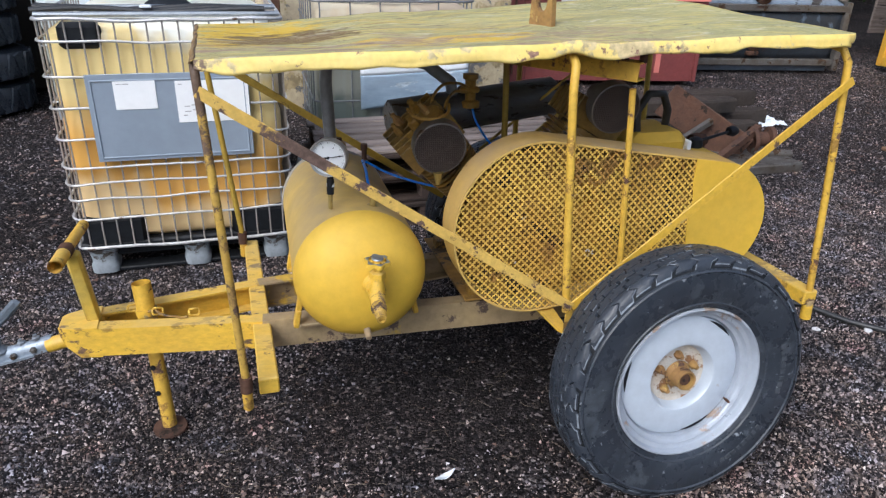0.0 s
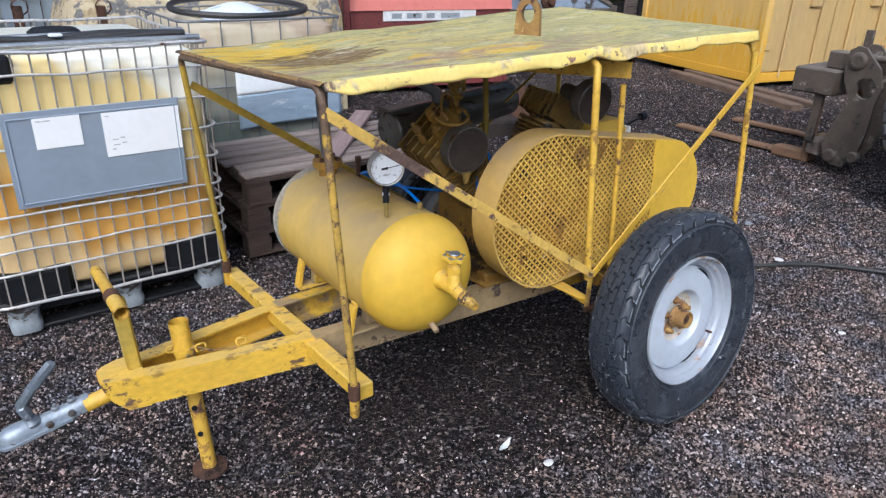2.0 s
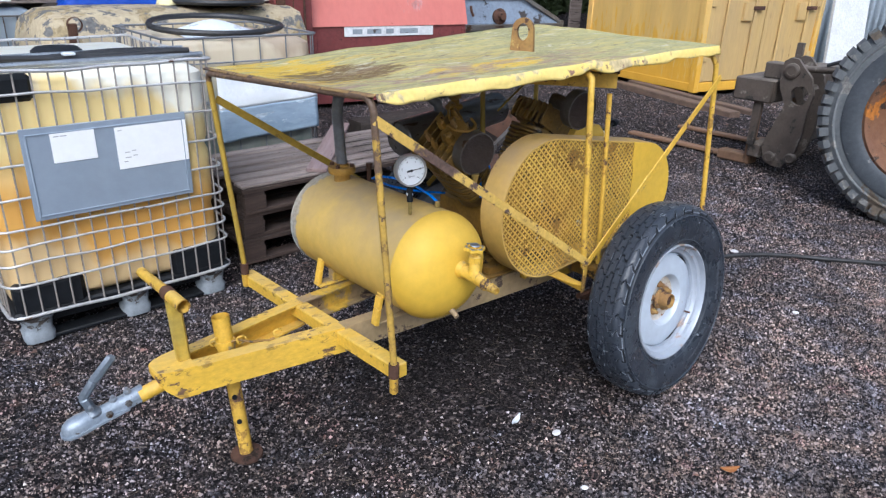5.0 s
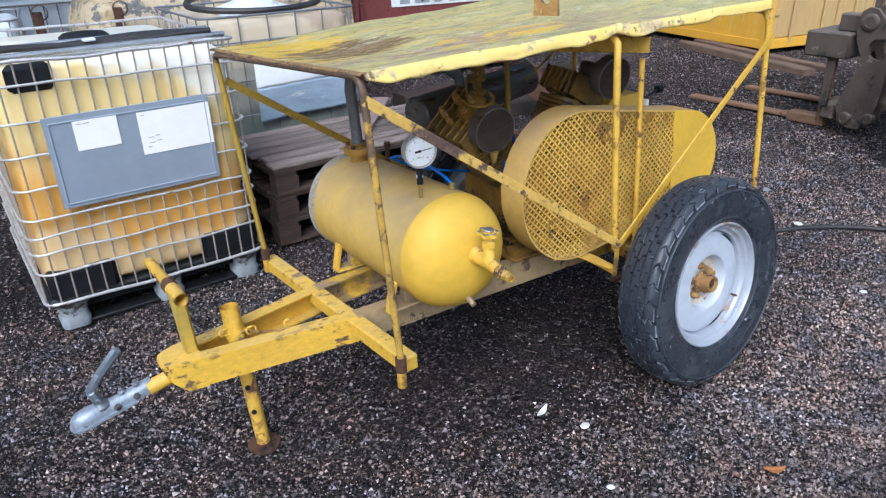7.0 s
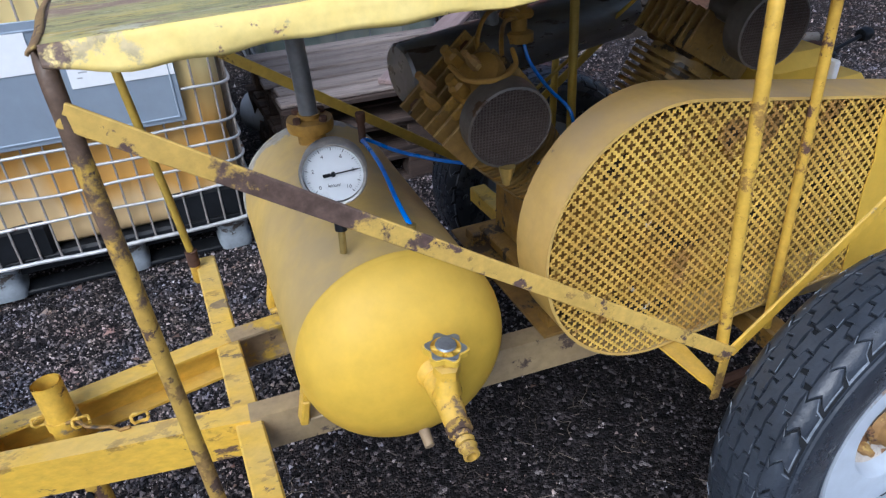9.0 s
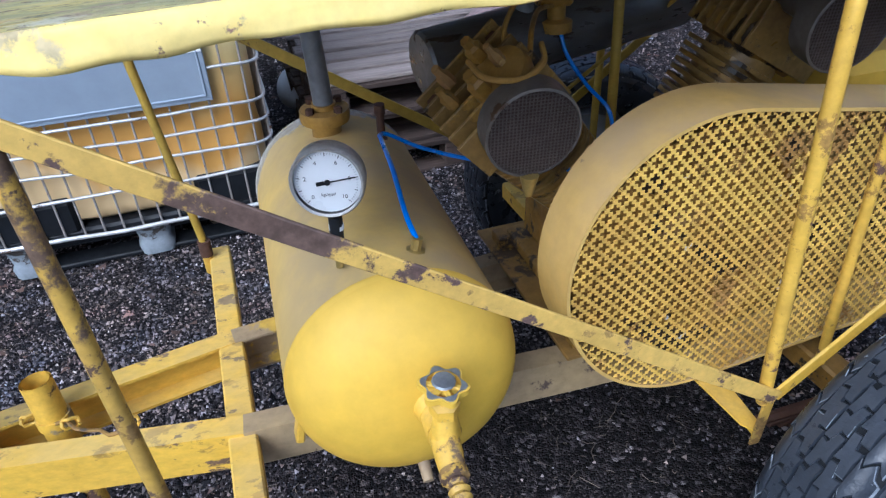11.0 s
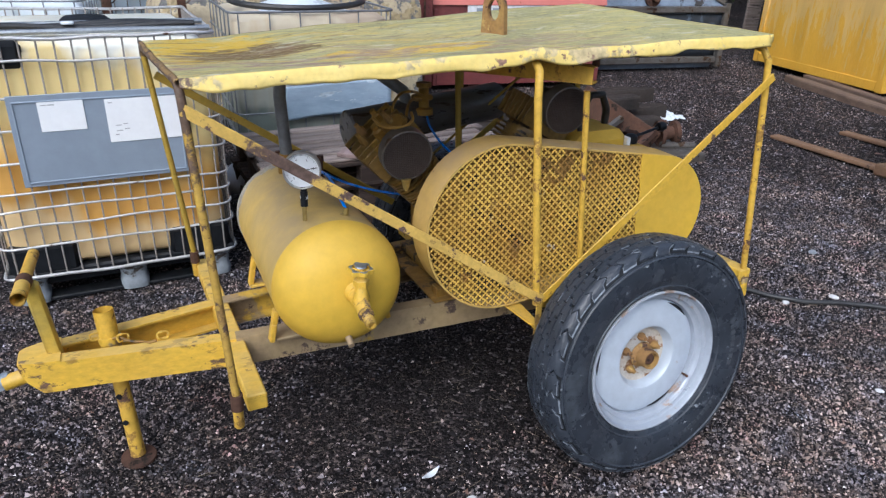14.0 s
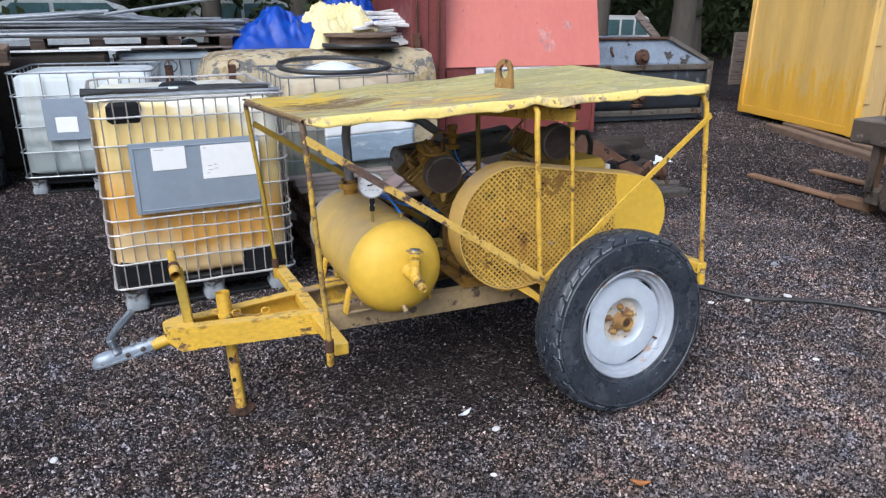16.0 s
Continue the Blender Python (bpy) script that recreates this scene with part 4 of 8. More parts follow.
outer = [((0.032 + 0.0045 * math.cos(6 * a)) * math.cos(a), (0.032 + 0.0045 * math.cos(6 * a)) * math.sin(a)) for a in np.linspace(0, 2 * math.pi, 48, endpoint=False)]
inner = [(0.024 * math.cos(a), 0.024 * math.sin(a)) for a in np.linspace(0, 2 * math.pi, 48, endpoint=False)]
g.ring(outer, inner, 0.010, m)
for k in range(3):
    a = k * math.pi / 3
    g.bar(m @ Vector((0.026 * math.cos(a), 0.026 * math.sin(a), 0.006)), m @ Vector((-0.026 * math.cos(a), -0.026 * math.sin(a), 0.006)), 0.009, 0.006)
g.lathe([(0.012, 0), (0.012, 0.012), (0.006, 0.018), (0, 0.018)], m, 12)
part("handwheel", g, yellow_dome, tank)
part("handwheel_top", Mesh().ring([(0.90 * x, 0.90 * y) for x, y in outer], inner, 0.002, m @ Matrix.Translation((0, 0, 0.0102))), galv, tank, "bare metal rim of the handwheel")
g = Mesh().lathe([(0.017, 0.016), (0.015, 0.019), (0, 0.019)], m, 14)
part("wheel_nut", g, galv, tank)
g = Mesh()
g.tube([(-0.876, 0.345, 0.488), (-0.877, 0.325, 0.482), (-0.878, 0.300, 0.472)], [0.012, 0.010, 0.009], 10)
part("drain_cock", g, worn_frame, tank)

# pressure gauge
GX, GY, GZ = -0.948, 0.470, 0.957
gd = Vector((-0.32, -0.94, 0.10)).normalized()
gm = axis((GX, GY, GZ), gd)
g = Mesh()
g.lathe([(0.0, -0.030), (0.045, -0.030), (0.052, -0.022), (0.053, 0.008), (0.0505, 0.012), (0.047, 0.010)], gm, 36)
gauge = part("pressure_gauge", g, chrome, tank, "round pressure gauge with white dial")
part("dial", Mesh().lathe([(0.048, 0.0), (0.0, 0.004)], gm, 36), dial_white, tank)
side = gm.to_3x3() @ Vector((1, 0, 0))
upv = Vector((0, 0, 1)) - gd * gd.z
upv.normalize()
right = upv.cross(gd).normalized()


def on_dial(r, a, h=0.0055):
    return Vector((GX, GY, GZ)) + gd * h + (right * math.cos(a) + upv * math.sin(a)) * r


g = Mesh()
for k in range(51):
    a = radians(225 - 5.4 * k)
    g.bar(on_dial(0.0405, a), on_dial(0.0430, a), 0.0006, 0.0005, up=gd, c=0.0001)
part("dial_scale", g, ink_pale, tank)
for k in range(11):
    a = radians(225 - 27 * k)
    g = Mesh()
    g.bar(on_dial(0.0385, a), on_dial(0.0435, a), 0.0011, 0.0006, up=gd, c=0.0002)
    part("tick_mark", g, ink, tank)


def lettering(text, size, m, name="numeral"):
    """Flat letters in the built-in font, lying in the plane of m."""
    cu = bpy.data.curves.new(name, "FONT")
    cu.body, cu.size, cu.align_x, cu.align_y, cu.extrude = text, size, "CENTER", "CENTER", 0.0002
    tmp = bpy.data.objects.new(name, cu)
    me = bpy.data.meshes.new_from_object(tmp)
    bpy.data.objects.remove(tmp)
    bpy.data.curves.remove(cu)
    me.materials.clear()
    me.materials.append(ink)
    me.transform(m)
    return part(name, me, ink, tank)


dial_m = Matrix((right, upv, gd)).transposed().to_4x4()
for k in range(0, 11, 2):
    p = on_dial(0.0315, radians(225 - 27 * k))
    lettering(str(k), 0.0085, Matrix.Translation(p) @ dial_m)
lettering("kp/cm\u00b2", 0.0075, Matrix.Translation(on_dial(0.019, radians(-90))) @ dial_m, "unit_mark")
g = Mesh()
g.bar(on_dial(0.012, radians(190), 0.007), on_dial(0.040, radians(10), 0.007), 0.002, 0.0008, up=gd, c=0.0003)
g.bar(on_dial(0.016, radians(190), 0.007), on_dial(0.004, radians(190), 0.007), 0.006, 0.0008, up=gd, c=0.0003)
g.lathe([(0.004, 0.006), (0.004, 0.009), (0, 0.009)], gm, 12)
part("needle", g, black_plastic, tank)
g = Mesh()
g.tube([(GX + 0.004, GY + 0.012, GZ - 0.046), (GX + 0.004, GY + 0.010, GZ - 0.070)], 0.009, 10)
g.tube([(GX + 0.004, GY + 0.010, GZ - 0.066), (GX + 0.002, GY + 0.006, GZ - 0.108)], 0.0105, 12)
part("gauge_stem", g, black_plastic, tank)
g = Mesh()
g.tube([(GX + 0.004, GY + 0.010, GZ - 0.078), (GX + 0.0035, GY + 0.009, GZ - 0.087)], 0.0112, 12)
part("gauge_collar", g, white_plastic, tank)
g = Mesh()
g.tube([(GX + 0.002, GY + 0.006, GZ - 0.106), (GX, GY + 0.002, GZ - 0.150)], 0.0065, 10)
part("gauge_nipple", g, brass, tank)

# blue control hose and its fittings on the tank
HX, HY = -0.829, 0.475
hb = tank_top(HY, HX - tank_top(HY).x)
g = Mesh()
g.lathe([(0.016, 0), (0.016, 0.008), (0.009, 0.010), (0.009, 0.030), (0, 0.030)], axis((HX, HY, hb.z - 0.008), (0.2, 0, 1)), 8)
part("hose_fitting", g, brass, tank)
g = Mesh()
zt = tank_top(0.7).z
g.tube(curve([(HX + 0.004, HY, hb.z + 0.018), (-0.826, 0.53, zt + 0.040), (-0.808, 0.67, zt + 0.046), (-0.785, 0.84, zt + 0.018), (-0.768, 0.925, zt - 0.012), (-0.745, 0.945, zt - 0.024), (-0.68, 0.93, zt - 0.06), (-0.58, 0.89, zt - 0.09), (-0.46, 0.84, zt - 0.11)]), 0.0046, 8)
part("blue_hose", g, blue_hose, T, "bright blue plastic air hose")
g = Mesh()
g.lathe([(0.013, 0), (0.013, 0.02), (0.009, 0.022), (0.009, 0.075), (0.012, 0.08), (0.012, 0.10), (0, 0.10)], axis((-0.755, 0.968, zt - 0.062), (0, 0, 1)), 10)
part("safety_valve", g, rust_iron, tank)

# flange and riser pipe
g = Mesh()
g.lathe([(0.032, -0.02), (0.032, 0.012), (0.052, 0.013), (0.054, 0.026), (0.052, 0.038), (0.026, 0.040), (0.026, 0.05), (0, 0.05)], axis((-0.868, 0.99, 0.803), (0, 0, 1)), 24)
fl = part("pipe_flange", g, oily, tank)
for k in range(4):
    a = k * math.pi / 2 + 0.6
    g = Mesh()
    g.lathe([(0.009, 0), (0.009, 0.014), (0, 0.014)], axis((-0.868 + 0.041 * math.cos(a), 0.99 + 0.041 * math.sin(a), 0.839), (0, 0, 1)), 6)
    part("bolt", g, rust_iron, fl)
g = Mesh()
g.tube([(-0.868, 0.99, 0.845), (-0.872, 0.995, 0.95), (-0.876, 1.0, 1.05), (-0.872, 0.995, 1.10), (-0.85, 0.985, 1.135), (-0.80, 0.97, 1.15), (-0.70, 0.95, 1.15), (-0.55, 0.92, 1.12), (-0.47, 0.89, 1.06), (-0.46, 0.88, 1.0)], 0.021, 14)
part("riser_pipe", g, blue_steel, T, "grey steel air pipe")

# belt guard
B1, B2, R1, R2 = Vector((-0.348, 0.7275)), Vector((0.256, 0.701)), 0.267, 0.1976
phi = math.atan2(B2.y - B1.y, B2.x - B1.x)
tang = math.acos((R1 - R2) / (B2 - B1).length)


def belt_line(off=0.0, n1=40, n2=20):
    pts = [(B1.x + (R1 - off) * math.cos(a), B1.y + (R1 - off) * math.sin(a)) for a in np.linspace(phi + tang, phi + 2 * math.pi - tang, n1)]
    pts += [(B2.x + (R2 - off) * math.cos(a), B2.y + (R2 - off) * math.sin(a)) for a in np.linspace(phi - tang, phi + tang, n2)]
    return pts


def inside(x, z, off):
    if math.hypot(x - B1.x, z - B1.y) < R1 - off or math.hypot(x - B2.x, z - B2.y) < R2 - off:
        return True
    u = ((x - B1.x) * math.cos(phi) + (z - B1.y) * math.sin(phi)) / (B2 - B1).length
    v = abs(-(x - B1.x) * math.sin(phi) + (z - B1.y) * math.cos(phi))
    dx = (B2 - B1).length * u
    a = math.pi / 2 - tang
    t0, t1 = R1 * math.sin(a), (B2 - B1).length + R2 * math.sin(a)
    return t0 <= dx <= t1 and v * math.cos(a) + (dx) * math.sin(a) < R1 - off


GF, GB = 0.3556, 0.4606


def leant(g):
    """The guard leans back with the trailer."""
    g.v = [(x, y - 0.012 * x + 0.062 * (z - 0.65), z) for x, y, z in g.v]
    return g


xz = Matrix(((1, 0, 0, 0), (0, 0, -1, GB), (0, 1, 0, 0), (0, 0, 0, 1)))
g = Mesh()
g.ring(belt_line(0.0, 56, 28), belt_line(0.004, 56, 28), GB - GF, xz)
guard = part("belt_guard", leant(g), yellow_guard, T, "yellow perforated belt guard with dusty rim", smooth=50)
xf = Matrix(((1, 0, 0, 0), (0, 0, -1, GF + 0.001), (0, 1, 0, 0), (0, 0, 0, 1)))
part("guard_rim", leant(Mesh().ring(belt_line(0.0, 56, 28), belt_line(0.006, 56, 28), 0.003, xf)), yellow_guard, guard)
part("guard_back", leant(Mesh().prism(belt_line(0.006), 0.002, Matrix(((1, 0, 0, 0), (0, 0, -1, GB - 0.004), (0, 1, 0, 0), (0, 0, 0, 1))))), oily_dark, guard)
MX = 0.166


def edge_z(x, s):
    a = phi + s * tang
    px, pz = B1.x + (R1 - 0.002) * math.cos(a), B1.y + (R1 - 0.002) * math.sin(a)
    qx, qz = B2.x + (R2 - 0.002) * math.cos(a), B2.y + (R2 - 0.002) * math.sin(a)
    return pz + (qz - pz) * (x - px) / (qx - px)


arc = [(B2.x + (R2 - 0.0005) * math.cos(a), B2.y + (R2 - 0.002) * math.sin(a)) for a in np.linspace(phi - tang, phi + tang, 28)]
poly = [(MX, edge_z(MX, 1)), (MX - 0.004, 0.84), (MX + 0.006, 0.78), (MX - 0.003, 0.70), (MX + 0.004, 0.60), (MX, edge_z(MX, -1))] + arc
part("guard_plate", leant(Mesh().prism(poly, 0.0025, Matrix(((1, 0, 0, 0), (0, 0, -1, GF - 0.0025), (0, 1, 0, 0), (0, 0, 0, 1))))), yellow_dome, guard, "plain yellow end plate of the guard", smooth=20)

# the perforated sheet: plus-shaped holes on a diamond lattice
P = 0.0258
A, Wd = 0.0089, 0.0031
g = Mesh()
nx = int(1.0 / (P / 2))
for i in range(-nx, nx):
    for j in range(-nx, nx):
        if (i + j) % 2:
            continue
        x, z = B1.x + i * P / 2, B1.y + j * P / 2
        if x > MX + 0.004 or not inside(x, z, 0.004):
            continue
        for sx, sz in ((1, 1), (-1, 1), (-1, -1), (1, -1)):
            q = [(A, 0), (P / 2, 0), (0, P / 2), (0, A), (Wd, A), (Wd, Wd), (A, Wd)]
            idx = [len(g.v) + t for t in range(7)]
            for a, b in q:
                a, b = a * sx, b * sz
                k_ = 1.0
                while k_ > 0.05 and not inside(x + a * k_, z + b * k_, 0.003):
                    k_ -= 0.06
                g.v.append((x + a * k_, GF, z + b * k_))
            a0, a1, a2, a3, a4, a5, a6 = idx
            fs = [(a0, a1, a6), (a6, a1, a2), (a6, a2, a4), (a6, a4, a5), (a4, a2, a3)]
            g.f += fs if sx * sz < 0 else [tuple(reversed(f)) for f in fs]
ms = part("perforated_sheet", leant(g), mesh_paint, guard, "perforated sheet with plus-shaped holes and rust stains", smooth=0)
solid(ms, 0.0018, 0.0)

# flywheel and pulley behind the sheet
g = Mesh()
g.lathe([(0.235, 0.0), (0.235, 0.05), (0.205, 0.05), (0.195, 0.02), (0.07, 0.02), (0.06, 0.045), (0, 0.045)], axis((B1.x, 0.450, B1.y), (0, -1, 0)), 40)
part("flywheel", g, oily, guard)
g = Mesh()
g.lathe([(0.09, 0.0), (0.08, 0.02), (0.09, 0.045), (0.03, 0.045), (0, 0.045)], axis((B2.x, 0.445, B2.y), (0, -1, 0)), 28)
part("pulley", g, oily, guard)

# compressor block: crankcase, two finned cylinders in V, heads, filters
C0 = Vector((-0.33, 0.72, 0.62))
g = Mesh()
g.box(-0.44, -0.14, 0.545, 0.92, 0.47, 0.70, 0.03)
g.lathe([(0.13, 0), (0.13, 0.04), (0.05, 0.06), (0, 0.06)], axis((C0.x, 0.56, 0.62), (0, -1, 0)), 24)
g.box(-0.47, -0.10, 0.57, 0.93, 0.45, 0.48, 0.005)
comp = part("compressor_block", g, oily, T, "oily ochre V-twin compressor block")


def cylinder(d, off, n, start, r, hs, fins=6):
    d = Vector(d).normalized()
    y_ = (Vector((0, 1, 0)) - d * d.y).normalized()
    m = Matrix((y_.cross(d), y_, d)).transposed().to_4x4()
    m.translation = C0 + Vector(off) + d * start
    barrel = Mesh().lathe([(r * 0.78, -0.06), (r * 0.78, n * 0.0165 + 0.01), (0, n * 0.0165 + 0.01)], m, 24)
    part("cylinder", barrel, oily_dark, comp)
    sq = []
    for a in np.linspace(0, 2 * math.pi, 28, endpoint=False):
        c_, s_ = math.cos(a), math.sin(a)
        e = (abs(c_) ** 4 + abs(s_) ** 4) ** -0.25
        sq.append((r * 0.98 * e * c_, r * 0.98 * e * s_))
    for k in range(n):
        sc = 1.0 - 0.012 * (n - k)
        f = Mesh().prism([(x * sc, y * sc) for x, y in sq], 0.0085, m @ Matrix.Translation((0, 0, k * 0.0165)))
        part("cooling_fin", f, oily if k % 3 == 1 else oily_dark, comp, smooth=30)
    hm = m @ Matrix.Translation((0, 0, n * 0.0165 + 0.006))
    h = Mesh().box(-r * 0.90, r * 0.90, -r * 0.90, r * 0.90, 0, hs, 0.022, hm)
    part("cylinder_head", h, oily, comp)
    for k in range(fins):
        f = Mesh().box(-r * 1.02, r * 1.02, -0.0035, 0.0035, -hs * 0.85, 0.030, 0.001, hm @ Matrix.Translation((0, -r * 0.88 + k * r * 1.76 / (fins - 1), hs - 0.002)))
        part("head_fin", f, oily_dark, comp)
    for sx in (-1, 1):
        for sy in (-1, 1):
            part("head_bolt", Mesh().lathe([(0.011, 0), (0.011, 0.012), (0, 0.012)], hm @ Matrix.Translation((sx * r * 0.78, sy * r * 0.78, hs + 0.002)), 6), rust_iron, comp)
    return hm


h1 = cylinder((-0.66, -0.16, 0.74), (0, 0, 0), 12, 0.20, 0.094, 0.075)
cylinder((0.50, -0.06, 0.86), (0.080, 0.0, 0.015), 10, 0.18, 0.096, 0.070, 7)
g = Mesh()
g.lathe([(0.052, 0.085), (0.055, 0.100), (0.050, 0.112), (0.03, 0.117), (0.02, 0.116), (0, 0.116)], h1 @ Matrix.Translation((0.035, -0.035, 0)), 28)
part("valve_cover", g, oily, comp, "round oily valve cover")
for k, (x, y, r) in enumerate(((0.035, 0.02, 0.016), (-0.03, 0.03, 0.013), (0.0, -0.045, 0.018), (0.05, -0.03, 0.011), (-0.05, -0.015, 0.012))):
    part("cover_bolt", Mesh().lathe([(r, 0.115), (r, 0.14), (r * 0.6, 0.146), (r * 0.6, 0.16), (0, 0.16)], h1 @ Matrix.Translation((x, y, 0)), 6), hub_rust if k % 2 else oily, comp)
part("drip_nipple", Mesh().tube([(-0.625, 0.50, 0.882), (-0.625, 0.50, 0.845)], [0.016, 0.007], 10), brass, comp)


def intake_filter(c, dr, r, stub, label):
    c, dr = Vector(c), Vector(dr).normalized()
    m = axis(c, dr)
    g = Mesh()
    g.lathe([(0.030, -stub), (0.030, -0.055), (r * 0.93, -0.050), (r, -0.045), (r, 0.002), (r * 0.95, 0.004), (r * 0.94, 0.0)], m, 36)
    o = part("intake_filter", g, dark_steel, comp, label)
    part("filter_gauze", Mesh().lathe([(r * 0.945, 0.001), (0, 0.002)], m, 36), dark_mesh, comp)
    for k in range(-12, 13):
        y = k * r * 0.074
        hw = math.sqrt(max(0, (r * 0.93) ** 2 - y * y))
        part("gauze_wire", Mesh().bar(m @ Vector((-hw, y, 0.003)), m @ Vector((hw, y, 0.003)), 0.0018, 0.0016, up=dr, c=0.0004), gauze_wire, comp)
        part("gauze_wire", Mesh().bar(m @ Vector((y, -hw, 0.0035)), m @ Vector((y, hw, 0.0035)), 0.0018, 0.0016, up=dr, c=0.0004), gauze_wire, comp)


intake_filter((-0.622, 0.497, 0.955), (-0.10, -0.985, -0.10), 0.078, 0.17, "round dark intake filter with gauze face")
intake_filter((-0.085, 0.462, 1.056), (-0.10, -0.985, -0.10), 0.077, 0.16, "round dark intake filter with gauze face")

# intercooler tube and small pipes
g = Mesh()
g.lathe([(0, 0), (0.062, 0.0), (0.068, 0.006), (0.068, 0.62), (0.060, 0.63), (0, 0.63)], axis((-0.685, 0.868, 0.945), (1, 0.12, 0.075)), 32)
part("intercooler_tube", g, tube_steel, T, "large dark steel intercooler tube")
g = Mesh()
g.lathe([(0.032, 0), (0.032, 0.02), (0.018, 0.025), (0.018, 0.09), (0.026, 0.095), (0.026, 0.11), (0, 0.11)], axis((-0.412, 0.845, 0.985), (0, 0.05, 1)), 16)
g.box(-0.455, -0.385, 0.825, 0.865, 1.035, 1.055, 0.006)
part("unloader_block", g, oily, T)
for pts in ([(-0.42, 0.835, 1.05), (-0.47, 0.80, 1.075), (-0.54, 0.745, 1.085), (-0.59, 0.69, 1.06), (-0.60, 0.66, 1.03)], [(-0.43, 0.83, 1.04), (-0.50, 0.75, 1.06), (-0.555, 0.66, 1.05), (-0.58, 0.60, 1.02), (-0.575, 0.57, 0.99)],
            [(-0.70, 0.575, 1.055), (-0.685, 0.535, 1.04), (-0.63, 0.525, 1.035), (-0.585, 0.55, 1.045), (-0.57, 0.59, 1.06)]):
    part("copper_pipe", Mesh().tube(curve(pts), 0.0048, 8), oily, T)
part("blue_hose", Mesh().tube(curve([(-0.408, 0.835, 0.99), (-0.40, 0.815, 0.945), (-0.376, 0.77, 0.895), (-0.352, 0.72, 0.86), (-0.345, 0.70, 0.81)]), 0.0042, 8), blue_hose, T, "bright blue plastic air hose")
part("blue_hose", Mesh().tube(curve([(-0.60, 0.66, 0.915), (-0.54, 0.62, 0.87), (-0.50, 0.60, 0.82), (-0.49, 0.60, 0.74)]), 0.0042, 8), blue_hose, T, "bright blue plastic air hose")

# engine at the rear
g = Mesh()
g.box(0.12, 0.52, 0.56, 0.92, 0.47, 0.72, 0.03)
g.box(0.16, 0.44, 0.60, 0.88, 0.72, 0.80, 0.02)
part("engine_block", g, oily, T, "grimy small engine behind the belt guard")
g = Mesh()
g.box(0.09, 0.31, 0.60, 0.82, 0.80, 0.925, 0.03)
part("fuel_tank", g, yellow_dome, T, "small yellow fuel tank")
g = Mesh()
g.box(0.302, 0.318, 0.60, 0.68, 0.815, 0.895, 0.004)
part("paper_label", g, paper, T)
g = Mesh()
g.tube([(0.13, 0.66, 0.92), (0.12, 0.66, 0.99), (0.17, 0.68, 1.045), (0.24, 0.70, 1.04), (0.275, 0.71, 0.98), (0.28, 0.72, 0.90)], 0.014, 10)
part("fuel_hose", g, black_rubber, T)
g = Mesh()
g.box(0.33, 0.50, 0.62, 0.84, 0.74, 0.825, 0.03)
part("cooling_cowl", g, yellow_dome, T)
g = Mesh()
g.lathe([(0.024, 0), (0.026, 0.01), (0.024, 0.035), (0.012, 0.042), (0, 0.042)], axis((0.445, 0.745, 0.82), (0, 0, 1)), 16)
part("filler_cap", g, black_plastic, T)
g = Mesh()
g.tube([(0.46, 0.76, 0.84), (0.56, 0.78, 0.852), (0.62, 0.79, 0.86)], 0.006, 8)
g.lathe([(0.0, -0.022), (0.016, -0.02), (0.021, 0), (0.016, 0.018), (0, 0.021)], axis((0.64, 0.793, 0.862), (1, 0.1, 0)), 14)
part("throttle_lever", g, black_plastic, T)
g = Mesh()
g.lathe([(0.036, 0), (0.036, 0.03), (0.022, 0.034), (0.022, 0.06), (0, 0.06)], axis((0.52, 0.86, 0.80), (0.9, 0.1, 0.2)), 16)
part("exhaust_stub", g, rust_iron, T)

# canopy posts and braces
def post(name, pts, r, material, label="", seg=12):
    return part(name, Mesh().tube(pts, r, seg), material, T, label)


def bend(a, b, c, n=6, r=0.05):
    a, b, c = Vector(a), Vector(b), Vector(c)
    p, q = b + (a - b).normalized() * r, b + (c - b).normalized() * r
    return [tuple((p * (1 - t) ** 2 + b * 2 * t * (1 - t) + q * t * t)) for t in np.linspace(0, 1, n)]


fn, ff = (-1.258, 0.250, 1.2525), (-1.270, 1.222, 1.1935)
bn, bf = (-1.221, 0.207, 0.462), (-1.193, 1.228, 0.43)
post("front_hoop", [bn] + bend(bn, fn, ff, 9, 0.045) + bend(fn, ff, bf, 9, 0.030), 0.0104, rusty_hoop, "worn yellow tube hoop with brown rust")
post("front_post", [bend(fn, ff, bf, 9, 0.030)[-1], bf], 0.0104, shaded_post_yellow, "olive yellow canopy post")
for b in (bn, bf):
    lo = Vector((b[0], b[1], b[2] - 0.072))
    part("post_socket", Mesh().tube([lo + Vector((0, 0, 0.03)), Vector(b) + Vector((0, 0, 0.004))], 0.0165, 14), rust_iron, T, "rusty collar round a post foot")
    part("post_foot", Mesh().tube([lo + Vector((0, 0, -0.028)), lo + Vector((0, 0, -0.022)), lo + Vector((0, 0, 0.032))], [0.009, 0.0135, 0.0135], 14), yellow_bar, T)
post("middle_post", [(-0.312, 0.213, 0.530), (-0.335, 0.222, 0.85), (-0.355, 0.230, 1.16), (-0.352, 0.238, 1.232), (-0.350, 0.262, 1.250)], 0.0115, yellow_bar, "worn yellow canopy post")
part("bracket_tab", Mesh().bar((-0.306, 0.208, 0.425), (-0.303, 0.208, 0.560), 0.022, 0.006, up=(0, 1, 0)), rusty_hoop, T)
post("inner_post", [(-0.075, 0.31, 0.45), (-0.10, 0.31, 0.75), (-0.133, 0.31, 1.15)], 0.0095, yellow_bar)
